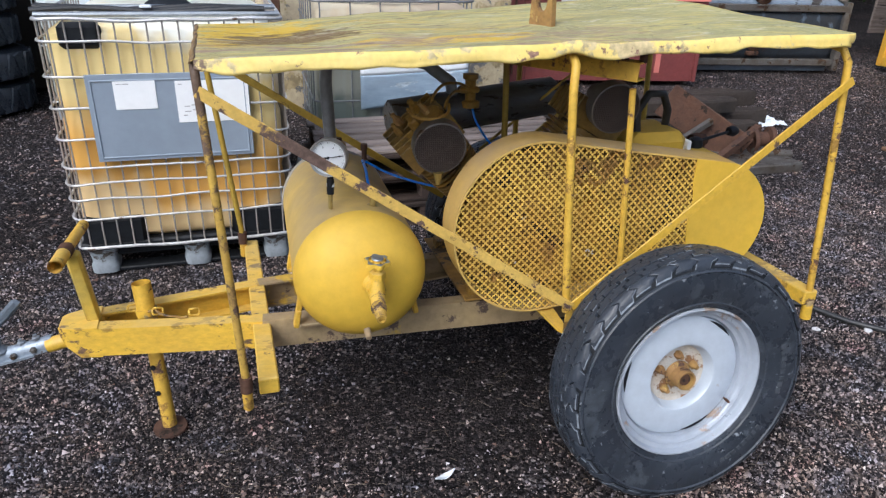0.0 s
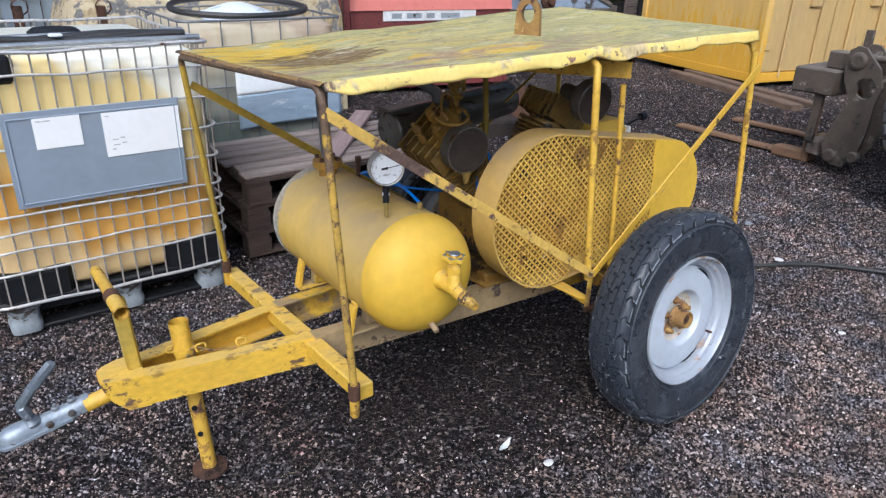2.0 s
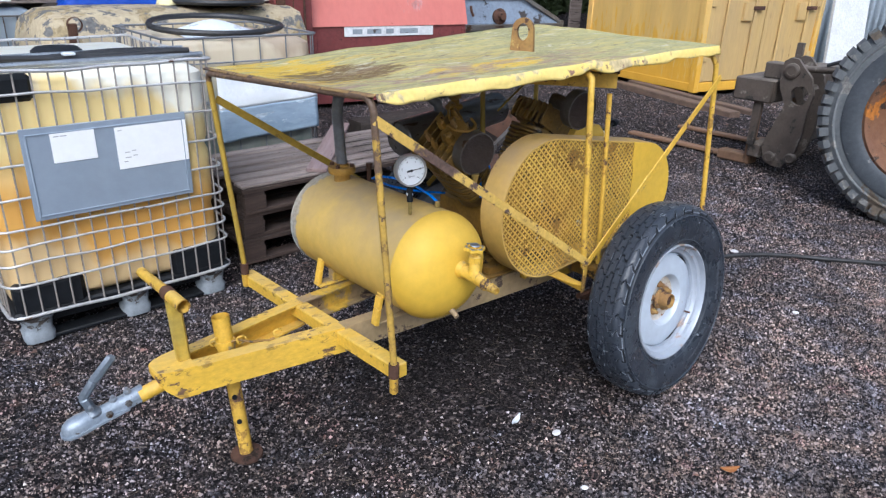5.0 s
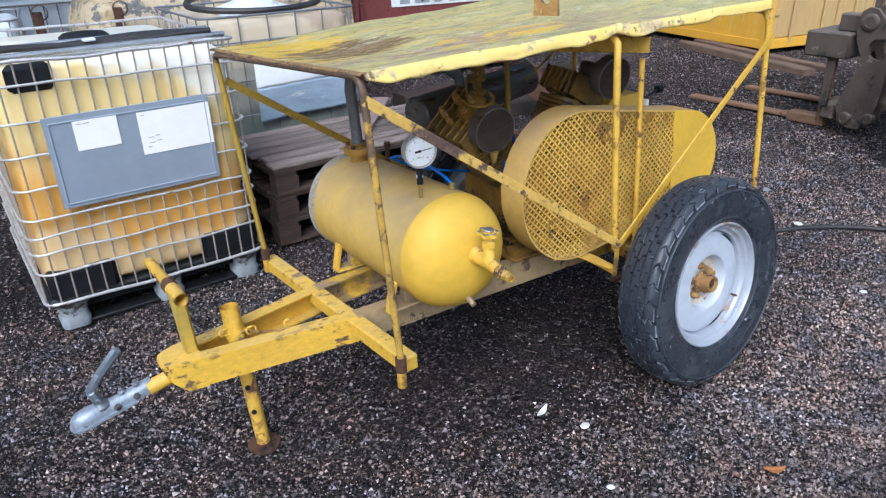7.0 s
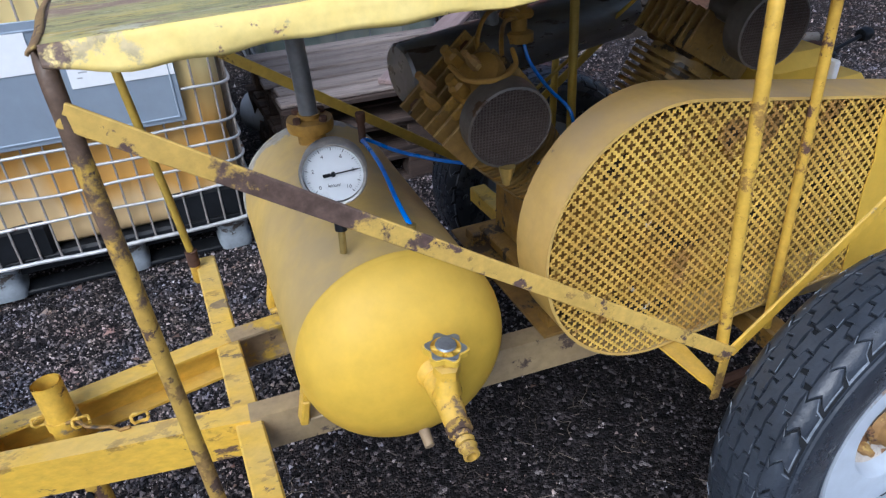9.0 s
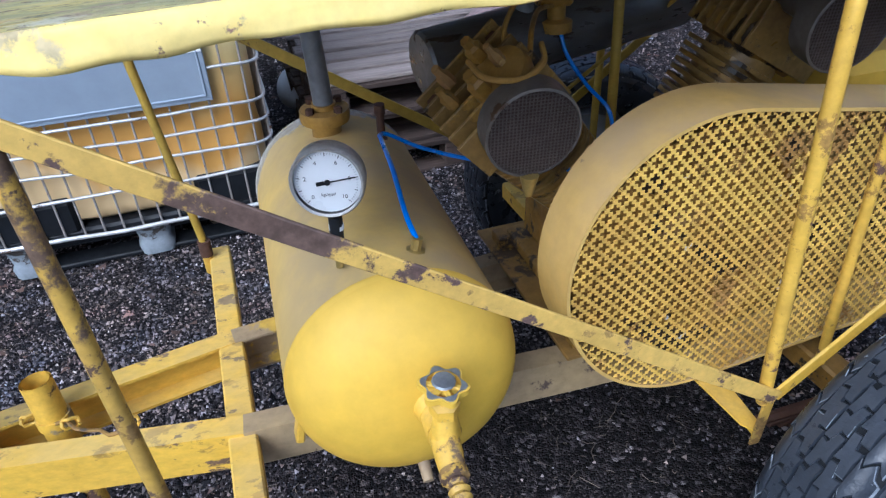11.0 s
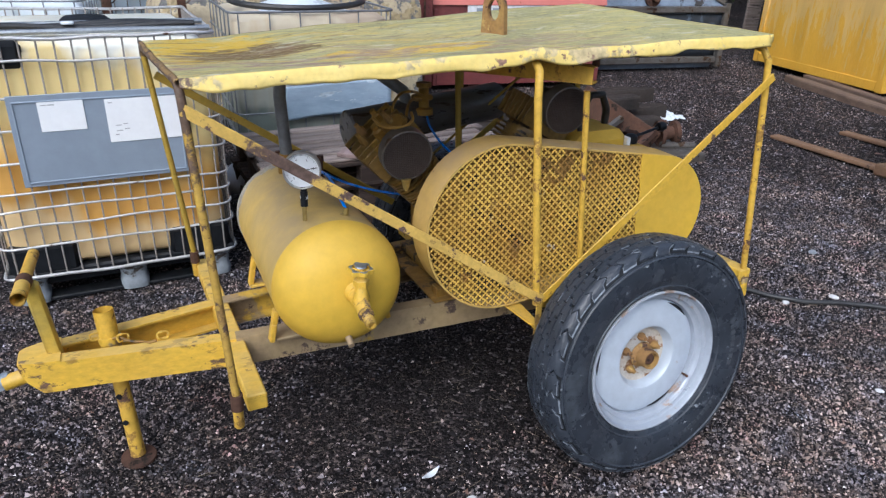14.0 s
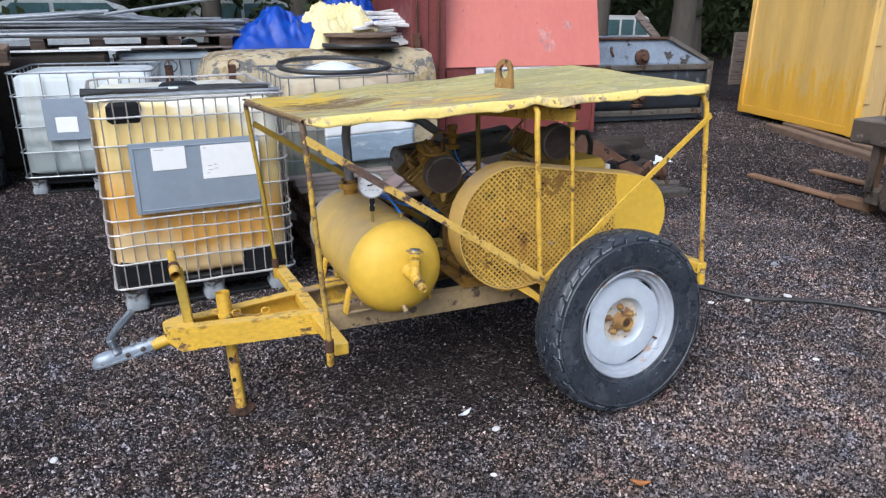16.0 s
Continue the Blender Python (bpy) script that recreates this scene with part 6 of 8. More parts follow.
# ---- bulk containers in wire cages ----
def bottle_material(name, top, mid, low, stain):
    """Milky plastic with residue: bands of a real stain that follow the former liquid levels."""
    m = bpy.data.materials.new(name)
    m.use_nodes = True
    n, l = m.node_tree.nodes, m.node_tree.links
    b = n["Principled BSDF"]
    tc = n.new("ShaderNodeTexCoord")
    sx = n.new("ShaderNodeSeparateXYZ")
    l.new(tc.outputs["Object"], sx.inputs["Vector"])
    t = n.new("ShaderNodeTexNoise")
    t.inputs["Scale"].default_value, t.inputs["Detail"].default_value = 2.6, 6
    mp = n.new("ShaderNodeMapping")
    mp.inputs["Scale"].default_value = (1.6, 1.6, 0.5)
    l.new(tc.outputs["Object"], mp.inputs["Vector"])
    l.new(mp.outputs["Vector"], t.inputs["Vector"])
    ad = n.new("ShaderNodeMath")
    ad.operation = "MULTIPLY_ADD"
    l.new(t.outputs["Fac"], ad.inputs[0])
    ad.inputs[1].default_value = 0.55
    tilt = n.new("ShaderNodeMath")
    tilt.operation = "MULTIPLY_ADD"
    l.new(sx.outputs["X"], tilt.inputs[0])
    tilt.inputs[1].default_value = 0.20
    l.new(sx.outputs["Z"], tilt.inputs[2])
    l.new(tilt.outputs[0], ad.inputs[2])
    r = n.new("ShaderNodeValToRGB")
    e = r.color_ramp.elements
    e[0].position, e[0].color = 0.38, (*low, 1)
    e[1].position, e[1].color = 1.0, (*top, 1)
    for p, c in ((0.54, low), (0.60, stain), (0.72, stain), (0.89, mid), (1.02, mid)):
        x = e.new(p * 0.92)
        x.color = (*c, 1)
    mr = n.new("ShaderNodeMapRange")
    mr.inputs["From Max"].default_value = 1.47
    l.new(ad.outputs[0], mr.inputs["Value"])
    l.new(mr.outputs["Result"], r.inputs["Fac"])
    st = n.new("ShaderNodeTexNoise")
    st.inputs["Scale"].default_value, st.inputs["Detail"].default_value = 9, 5
    sm = n.new("ShaderNodeMapping")
    sm.inputs["Scale"].default_value = (1.5, 1.5, 0.09)
    l.new(tc.outputs["Object"], sm.inputs["Vector"])
    l.new(sm.outputs["Vector"], st.inputs["Vector"])
    sr = n.new("ShaderNodeMapRange")
    sr.inputs["From Min"].default_value, sr.inputs["From Max"].default_value, sr.inputs["To Max"].default_value = 0.52, 0.72, 0.28
    l.new(st.outputs["Fac"], sr.inputs["Value"])
    sx2 = n.new("ShaderNodeMix")
    sx2.data_type, sx2.blend_type = "RGBA", "MULTIPLY"
    l.new(sr.outputs["Result"], sx2.inputs[0])
    l.new(r.outputs["Color"], sx2.inputs[6])
    sx2.inputs[7].default_value = (0.80, 0.62, 0.40, 1)
    l.new(sx2.outputs[2], b.inputs["Base Color"])
    b.inputs["Roughness"].default_value = 0.38
    b.inputs["Subsurface Weight"].default_value = 0.0
    bp = n.new("ShaderNodeBump")
    bp.inputs["Strength"].default_value, bp.inputs["Distance"].default_value = 0.25, 0.01
    t2 = n.new("ShaderNodeTexNoise")
    t2.inputs["Scale"].default_value = 9
    l.new(tc.outputs["Object"], t2.inputs["Vector"])
    l.new(t2.outputs["Fac"], bp.inputs["Height"])
    l.new(bp.outputs["Normal"], b.inputs["Normal"])
    return m


yellow_bottle = bottle_material("stained_yellow_bottle", (0.88, 0.86, 0.75), (0.80, 0.63, 0.28), (0.70, 0.51, 0.26), (0.67, 0.365, 0.085))
white_bottle = bottle_material("milky_bottle", (0.76, 0.82, 0.86), (0.66, 0.72, 0.75), (0.30, 0.345, 0.35), (0.46, 0.51, 0.52))
blue_bottle = bottle_material("grey_blue_bottle", (0.30, 0.35, 0.40), (0.26, 0.31, 0.36), (0.20, 0.24, 0.28), (0.25, 0.30, 0.35))
green_bottle = bottle_material("greenish_bottle", (0.46, 0.37, 0.27), (0.60, 0.52, 0.38), (0.16, 0.19, 0.17), (0.30, 0.31, 0.27))


def rounded_box(x0, x1, y0, y1, z0, z1, rc, bulge=0.0, n=8):
    """A blow-moulded tank: rounded plan, domed edges, ribs pressed in."""
    g = Mesh()
    ring = []
    for cx, cy, a0 in ((x1 - rc, y1 - rc, 0), (x0 + rc, y1 - rc, 90), (x0 + rc, y0 + rc, 180), (x1 - rc, y0 + rc, 270)):
        for k in range(n + 1):
            a = radians(a0 + 90 * k / n)
            ring.append((cx, cy, rc * math.cos(a), rc * math.sin(a)))
    full = []
    for i, p in enumerate(ring):
        q = ring[(i + 1) % len(ring)]
        full.append((p[0] + p[2], p[1] + p[3]))
        if math.hypot(q[0] + q[2] - p[0] - p[2], q[1] + q[3] - p[1] - p[3]) > 0.2:
            for t in np.linspace(0, 1, 13)[1:-1]:
                full.append((p[0] + p[2] + t * (q[0] + q[2] - p[0] - p[2]), p[1] + p[3] + t * (q[1] + q[3] - p[1] - p[3])))
    cx, cy = (x0 + x1) / 2, (y0 + y1) / 2
    zs = list(np.linspace(z0, z1, 30))
    k = len(full)
    for z in zs:
        t = (z - z0) / (z1 - z0)
        e = min(t, 1 - t) * (z1 - z0)
        inset = max(0.0, 0.05 - e)
        inset = 0.05 - math.sqrt(max(0, 0.05 ** 2 - inset ** 2)) if inset else 0.0
        for x, y in full:
            dx, dy = x - cx, y - cy
            rib = -0.012 * (bump01(t, 0.30, 0.03) + bump01(t, 0.62, 0.02)) - 0.012 * bump01(x, cx - 0.22, 0.03) * (t < 0.62) + bulge * math.sin(math.pi * t) * 0.5
            s = 1 - (inset - rib) / max(abs(dx), abs(dy))
            g.v.append((cx + dx * s, cy + dy * s, z))
    for i in range(len(zs) - 1):
        for j in range(k):
            g.f.append((i * k + j, i * k + (j + 1) % k, (i + 1) * k + (j + 1) % k, (i + 1) * k + j))
    g.f += [tuple(reversed(range(k))), tuple(range((len(zs) - 1) * k, len(zs) * k))]
    return g


def cage_loop(w, d, z, r, wave=0.0, seed=0.0):
    pts = []
    rc = 0.07
    for cx, cy, a0 in ((w - rc, d - rc, 0), (rc, d - rc, 90), (rc, rc, 180), (w - rc, rc, 270)):
        for k in range(6):
            a = radians(a0 + 18 * k)
            pts.append((cx + rc * math.cos(a), cy + rc * math.sin(a)))
    full = []
    for i, p in enumerate(pts):
        q = pts[(i + 1) % len(pts)]
        m = max(1, int(math.hypot(q[0] - p[0], q[1] - p[1]) / 0.06))
        for t in range(m):
            full.append((p[0] + (q[0] - p[0]) * t / m, p[1] + (q[1] - p[1]) * t / m))
    full.append(full[0])
    g = Mesh()
    g.tube([(x, y, z + wave * wob(x, y, seed, 4.0)) for x, y in full], r, 7, cap=False)
    return g


def bulk_container(m, label, w, d, h, bottle, wire_mat, rows, nfront, nside, wave, round_foot=False, bar_mat=None, bar_r=0.0048):
    """A caged tank on a pallet; its front face looks along -y, its front left corner is the origin."""
    t = thing("bulk_container", m, label, "bulk container")
    part("bottle", rounded_box(0.028, w - 0.028, 0.028, d - 0.028, 0.165, h - 0.03, 0.10), bottle, t, local=True, smooth=50)
    for k, z in enumerate(rows):
        part("cage_hoop", cage_loop(w, d, z, 0.0078 if k in (0, len(rows) - 1) else 0.0055, wave, k * 3.1), wire_mat, t, local=True)
    vert = data("cage_bar", Mesh().tube([(0, 0, rows[-1]), (0, 0, rows[0])], bar_r, 7), bar_mat or wire_mat)
    for k in range(nfront):
        x = 0.06 + (w - 0.12) * k / (nfront - 1)
        piece("cage_bar", vert, t, pose(x, 0.008, 0))
        piece("cage_bar", vert, t, pose(x, d - 0.008, 0))
    for k in range(nside):
        y = 0.07 + (d - 0.14) * k / (nside - 1)
        piece("cage_bar", vert, t, pose(0.008, y, 0))
        piece("cage_bar", vert, t, pose(w - 0.008, y, 0))
    foot = Mesh()
    if round_foot:
        foot.lathe([(0.075, 0), (0.085, 0.05), (0.075, 0.06), (0.07, 0.13), (0, 0.13)], None, 18)
    else:
        ring = []
        for z, hw in ((0.0, 0.050), (0.006, 0.060), (0.045, 0.064), (0.060, 0.055), (0.110, 0.062), (0.132, 0.074)):
            for q in range(20):
                an = 2 * math.pi * q / 20
                e = (abs(math.cos(an)) ** 5 + abs(math.sin(an)) ** 5) ** -0.2
                ring.append((hw * e * math.cos(an), hw * e * math.sin(an), z))
        foot.add(ring, [(20 * i + q, 20 * i + (q + 1) % 20, 20 * i + 20 + (q + 1) % 20, 20 * i + 20 + q) for i in range(5) for q in range(20)] + [tuple(reversed(range(20))), tuple(range(100, 120))])
    fm = data("foot", foot, grey_plastic)
    for x in (0.10, w / 2 + 0.02, w - 0.10):
        for y in (0.085, d / 2, d - 0.085):
            piece("foot", fm, t, pose(x, y, 0))
    # added black runners and skirt stand in for the shade beneath the pallet
    for y in (0.085, d / 2, d - 0.085):
        part("skid_bar", Mesh().box(0.06, w - 0.06, y - 0.045, y + 0.045, 0.004, 0.022, 0.004), black_plastic, t, local=True)
    part("base_skirt", Mesh().box(0.05, w - 0.05, 0.06, d - 0.06, 0.078, 0.13, 0.012), black_plastic, t, local=True)
    part("base_tray", Mesh().box(0.012, w - 0.012, 0.014, d - 0.014, 0.13, 0.168, 0.01), black_plastic, t, local=True)
    return t


ROWS = [1.175, 1.085, 0.945, 0.808, 0.673, 0.542, 0.467, 0.390, 0.295, 0.145]
I1 = bulk_container(pose(-1.935, 1.920, -0.03), "caged bulk tank with yellow-stained bottle and grey label plate", 1.005, 1.2, 1.18, yellow_bottle, wire, ROWS, 15, 16, 0.012, bar_mat=wire_dull, bar_r=0.0040)
for k, (a, b) in enumerate(((0.03, 0.31), (0.70, 0.975))):
    g = Mesh()
    g.box(a, b, 0.010, 0.10, 0.150, 0.292, 0.02)
    part("corner_guard", g, black_plastic, I1, "black plastic corner piece", local=True)
# flat black block behind the upper left bars
g = Mesh()
g.box(0.088, 0.258, 0.012, 0.06, 1.05, 1.165, 0.025)
part("black_patch", g, black_plastic, I1, "black patch behind the bars", local=True)
g = Mesh()
g.box(0.165, 0.835, -0.012, -0.007, 0.570, 0.955, 0.002)
plate = part("label_plate", g, panel_steel, I1, "blue-grey steel label plate", local=True)
g = Mesh()
for a, b in (((0.185, 0.927), (0.815, 0.927)), ((0.185, 0.588), (0.815, 0.588)), ((0.185, 0.927), (0.185, 0.588)), ((0.815, 0.927), (0.815, 0.588))):
    g.tube([(a[0], -0.012, a[1]), (b[0], -0.012, b[1])], 0.0045, 6)
part("pressed_edge", g, panel_steel, plate, local=True)
g = Mesh()
g.box(0.272, 0.442, -0.0155, -0.0135, 0.802, 0.927, 0.0005)
part("paper_sheet", g, paper, plate, "white paper label", local=True)
g = Mesh()
g.box(0.522, 0.832, -0.0155, -0.0135, 0.735, 0.920, 0.0005)
part("paper_sheet", g, paper, plate, "white paper label", local=True)
for x0, x1, z0, z1 in ((0.285, 0.305, 0.880, 0.884), (0.31, 0.335, 0.880, 0.884), (0.535, 0.552, 0.873, 0.877), (0.552, 0.575, 0.775, 0.785), (0.582, 0.60, 0.780, 0.79), (0.552, 0.578, 0.752, 0.766), (0.585, 0.605, 0.758, 0.77), (0.545, 0.56, 0.735, 0.742)):
    part("ink_bar", Mesh().box(x0, x1, -0.0165, -0.0158, z0 + 0.03, z0 + 0.034, 0.0001), ink_pale, plate, local=True)
g = Mesh()
g.lathe([(0.11, 0), (0.11, 0.03), (0.09, 0.045), (0, 0.05)], pose(0.5, 0.6, 1.15), 28)
part("lid", g, black_plastic, I1, local=True)
for y0, z, r in ((0.10, 1.185, 0.012), (0.33, 1.190, 0.012)):
    part("top_bar", Mesh().tube([(0.0, y0, z), (1.0, y0 + 0.02, z)], r, 8), galv, I1, local=True)
for k in range(3):
    g = Mesh()
    g.tube([(-0.02 + 1.03 * t, 0.14 + 0.05 * k + 0.02 * math.sin(5 * t + k), 1.168 + 0.008 * math.sin(9 * t + k)) for t in np.linspace(0, 0.93, 16)], 0.013, 8)
    tube_pack = tagged(new("rubber_hose", data("rubber_hose", g, black_rubber)), "black rubber hose lying along a caged tank top", "hose", "hoses on the tank")
    tube_pack.matrix_world = pose(-1.935, 1.920, 0.0)
g = Mesh()
g.box(0.41, 0.46, 0.125, 0.165, 1.178, 1.190, 0.004)
tk = tagged(new("white_tape_roll", data("white_tape_roll", g, white_plastic)), "white plastic strip wrapped round black hoses", "tape")
tk.matrix_world = pose(-1.935, 1.920, 0.0)

R2_ = [1.09, 0.93, 0.68, 0.45, 0.30, 0.15]
I2 = bulk_container(pose(-0.645, 3.285, 0, 0, 0, -2), "caged bulk tank with green liquid and loose white sheet", 1.10, 1.1, 1.09, green_bottle, blue_steel, R2_, 6, 6, 0.0)
for z0, z1, mt, lb in ((0.40, 0.622, film_sheet, "cloudy blue plastic film hanging over the cage"), (0.622, 0.86, white_sheet, "bright white plastic sheet draped over the cage")):
    g = Mesh()
    g.grid(24, 12, lambda u, v: (0.31 + 0.75 * u, -0.024 - 0.012 * math.sin(u * 3) + 0.010 * wob(u * 2.0, (z0 + (z1 - z0) * v) * 3, 3, 2.5) + 0.004 * wob(u * 9, z0 * 20 + v * 5, 1), z0 + (z1 - z0) * v + 0.03 * u + 0.012 * wob(u * 4, z0, 2) * (z0 < 0.5) * (1 - v)))
    solid(part("draped_sheet", g, mt, I2, lb, local=True, smooth=180), 0.003)
g = Mesh()
g.grid(14, 14, lambda u, v: (0.25 + 0.6 * u, 0.25 + 0.6 * v, 1.06 + 0.10 * math.exp(-((u - 0.5) ** 2 + (v - 0.5) ** 2) / 0.16)))
part("bottle_top", g, white_plastic, I2, local=True, smooth=180)
g = Mesh()
g.tube([(0.55 + 0.46 * math.cos(a) * (1 - 0.04 * math.sin(3 * a)), 0.45 + 0.40 * math.sin(a), 1.135 + 0.03 * math.sin(a)) for a in np.linspace(0, 6.28, 40)], 0.02, 8, cap=False)
hose_ring = tagged(new("rubber_hose_ring", data("rubber_hose_ring", g, black_rubber)), "black rubber hose ring lying on a caged tank", "hose")
hose_ring.matrix_world = pose(-0.645, 3.285, 0.0)
I3 = bulk_container(pose(-2.59, 4.88, 0.0, 0, 0, -8), "white caged bulk tank with grey label plate", 1.15, 1.0, 1.06, white_bottle, galv, [1.05, 0.86, 0.60, 0.38, 0.16], 6, 7, 0.0)
part("label_plate", Mesh().box(0.245, 0.66, -0.02, -0.012, 0.48, 0.84, 0.003), panel_steel, I3, local=True)
part("paper_sheet", Mesh().box(0.33, 0.50, -0.024, -0.0205, 0.55, 0.68, 0.001), paper, I3, local=True)
part("outlet_valve", Mesh().tube([(0.75, 0.02, 0.18), (0.75, -0.10, 0.16)], 0.05, 14).tube([(0.66, -0.06, 0.12), (0.84, -0.06, 0.12)], 0.035, 12), dark_steel, I3, local=True)
bulk_container(pose(-1.70, 6.02, 0.0, 0, 0, 1), "blue-grey caged tank in shade behind others", 1.0, 1.0, 1.145, blue_bottle, dark_steel, [1.05, 0.86, 0.70, 0.52, 0.35, 0.18], 9, 7, 0.0)


# ---- pallets ----
def pallet(m, label, wood, group="stacked pallets", boards=7):
    """A euro pallet, 1.2 by 0.8 by 0.144 m."""
    t = thing("pallet", m, label, "pallet", group)
    rnd = random.Random(int(m.translation.z * 1000) + int(m.translation.x * 100))
    top = data("top_board", Mesh().box(0, 1.2, 0, 0.098, 0, 0.022, 0.003), wood, 20)
    for k in range(boards):
        piece("top_board", top, t, pose(rnd.uniform(-0.01, 0.01), k * (0.8 - 0.098) / (boards - 1), 0.122, 0, 0, rnd.uniform(-0.4, 0.4)))
    cross = data("cross_board", Mesh().box(0, 0.12, 0, 0.8, 0, 0.022, 0.003), wood, 20)
    low = data("bottom_board", Mesh().box(0, 1.2, 0, 0.10, 0, 0.022, 0.003), wood, 20)
    blk = data("block", Mesh().box(0, 0.13, 0, 0.10, 0, 0.078, 0.004), wood_dark, 20)
    for x in (0, 0.54, 1.08):
        piece("cross_board", cross, t, pose(x, 0, 0.100))
        for y in (0, 0.35, 0.70):
            piece("block", blk, t, pose(x - (0.01 if x > 1 else 0), y, 0.022))
    for y in (0, 0.35, 0.70):
        piece("bottom_board", low, t, pose(0, y, 0))
    return t


for k in range(3):
    pallet(pose(-0.76 + 0.012 * k, 2.145 + 0.01 * (k % 2), 0.1445 * k - 0.016, 0, 0, (-1.0, 0.8, -0.5)[k]), "dark weathered wooden pallet in a low stack", wood_dark)
for k in range(6):
    b = Mesh().box(-0.80, 0.72 - 0.03 * (k % 3), -0.049, 0.049, 0, 0.018, 0.004)
    o = single("loose_board", b, wood_old, "weathered grey board lying on a pallet stack", "board", group="boards on the pallets", smooth=20)
    o.matrix_world = pose(0.06 + 0.02 * math.sin(k * 2.0), 2.205 + 0.126 * k, 0.4185 + 0.003 * (k % 2), 0.5 * math.sin(k), 0, 0.8 * math.sin(k * 1.7))
o = single("loose_board", Mesh().box(-0.58, 0.58, -0.06, 0.06, 0, 0.024, 0.004), wood_pink, "pinkish grey board laid askew across other boards", "board", smooth=20)
o.matrix_world = pose(0.11, 2.60, 0.447, 1, -1, 49)
o = single("white_canister", Mesh().lathe([(0.10, 0), (0.11, 0.02), (0.11, 0.30), (0.06, 0.36), (0.03, 0.38), (0, 0.38)], axis((-0.73, 3.02, 0.12), (0.5, -0.86, 0.0)), 24), white_plastic, "white plastic canister lying behind the pallets", "canister")

# ---- beige fibreglass tank with lifting hooks, and what lies on it ----
FT = thing("fibreglass_trough", pose(-0.92, 4.95, -0.03, 0, 0, 3), "stained beige fibreglass trough with rusty hooks", "trough")
g = Mesh()
sec = [(0.0, 0.0), (0.02, 0.55), (0.06, 0.95), (0.16, 1.12), (0.34, 1.17), (0.8, 1.18), (1.0, 1.10), (1.08, 0.9), (1.10, 0.0)]
xs = [(0.0, 0.80), (0.06, 0.94), (0.16, 0.985), (0.4, 1.0), (1.2, 1.0), (2.2, 1.0), (2.42, 1.0)]
k0 = len(g.v)
for x, s in xs:
    for y, z in sec:
        g.v.append((x, 0.55 + (y - 0.55) * s, z * s + 0.01 * wob(x, y, z, 3)))
n = len(sec)
for i in range(len(xs) - 1):
    for j in range(n - 1):
        g.f.append((k0 + i * n + j, k0 + (i + 1) * n + j, k0 + (i + 1) * n + j + 1, k0 + i * n + j + 1))
g.f += [tuple(range(k0, k0 + n)), tuple(reversed(range(k0 + (len(xs) - 1) * n, k0 + len(xs) * n)))]
part("shell", g, fibreglass, FT, local=True, smooth=50)
for x, y in ((0.18, -0.06), (-0.36, 0.10)):
    g = Mesh()
    g.bar((x, y, 0.80), (x, y - 0.01, 1.10), 0.07, 0.03, up=(0, 1, 0), c=0.008)
    g.lathe([(0.055, -0.02), (0.06, 0), (0.055, 0.02)], axis((x + 0.02, y - 0.01, 1.09), (0, 1, 0.1)), 18)
    part("lifting_hook", g, rust_iron, FT, "rusty iron lifting hook", local=True)
DR = thing("cable_drum", pose(0.74, 5.45, 1.18), "low dark wooden cable drum", "cable drum")
part("drum_core", Mesh().lathe([(0.40, 0.0), (0.40, 0.025), (0.33, 0.03), (0.33, 0.10), (0.40, 0.105), (0.40, 0.13), (0.36, 0.13), (0, 0.12)], None, 32), timber, DR, local=True)
part("drum_tyre", Mesh().lathe([(0.41, -0.01), (0.425, 0.012), (0.41, 0.035)], None, 32), black_rubber, DR, local=True)


def cloth(name, cx, cy, cz, lx, ly, h, material, label, seed, turn=0.0):
    g = Mesh()

    def f(u, v):
        a, b = u * 2 - 1, v * 2 - 1
        e = max(0.0, 1 - abs(a) ** 3.2) * max(0.0, 1 - abs(b) ** 4)
        ridge = 1 - 2 * abs(wob(a * 2.6 + b, b * 2.0 - a * 0.7, seed + 3))
        crease = 1 - 2 * abs(wob(a * 5.5, b * 4.5 + a * 2, seed + 5))
        fold = 0.36 * wob(a * 1.5, b * 1.5, seed) + 0.30 * ridge + 0.20 * crease
        return (cx + a * lx * (1 + 0.20 * wob(b * 2, seed) + 0.06 * wob(b * 7, seed)) * math.cos(turn) - b * ly * math.sin(turn), cy + b * ly * math.cos(turn) + a * lx * math.sin(turn), cz + h * e * (0.62 + fold))

    g.grid(72, 48, f)
    return solid(single(name, g, material, label, "tarpaulin", smooth=35), 0.004)


cloth("blue_tarpaulin", 0.09, 6.25, 1.13, 0.60, 0.50, 0.36, tarp_blue, "crumpled bright blue tarpaulin on piled material", 2.0, -0.10)
cloth("blue_tarpaulin", 0.98, 6.75, 1.14, 0.46, 0.40, 0.56, tarp_blue, "crumpled bright blue tarpaulin behind cream sacks", 8.0, 0.1)
cloth("cream_tarpaulin", 0.66, 6.10, 1.15, 0.48, 0.42, 0.42, sack_cream, "crumpled cream tarpaulin with eyelets", 5.0, 0.25)
for k in range(13):
    o = single("gutter_length", Mesh().box(-0.55, 0.55, -0.05, 0.05, 0, 0.035, 0.006), white_paint, "white plastic trim length in a loose pile", "plastic trim", group="white trim pile")
    o.matrix_world = pose(1.30 + 0.07 * (k % 4), 5.70 + 0.11 * (k % 7), 1.165 + 0.028 * k, 6 * math.sin(k * 1.9), -6 + 3 * (k % 4), 16 + 14 * math.sin(k * 2.3))
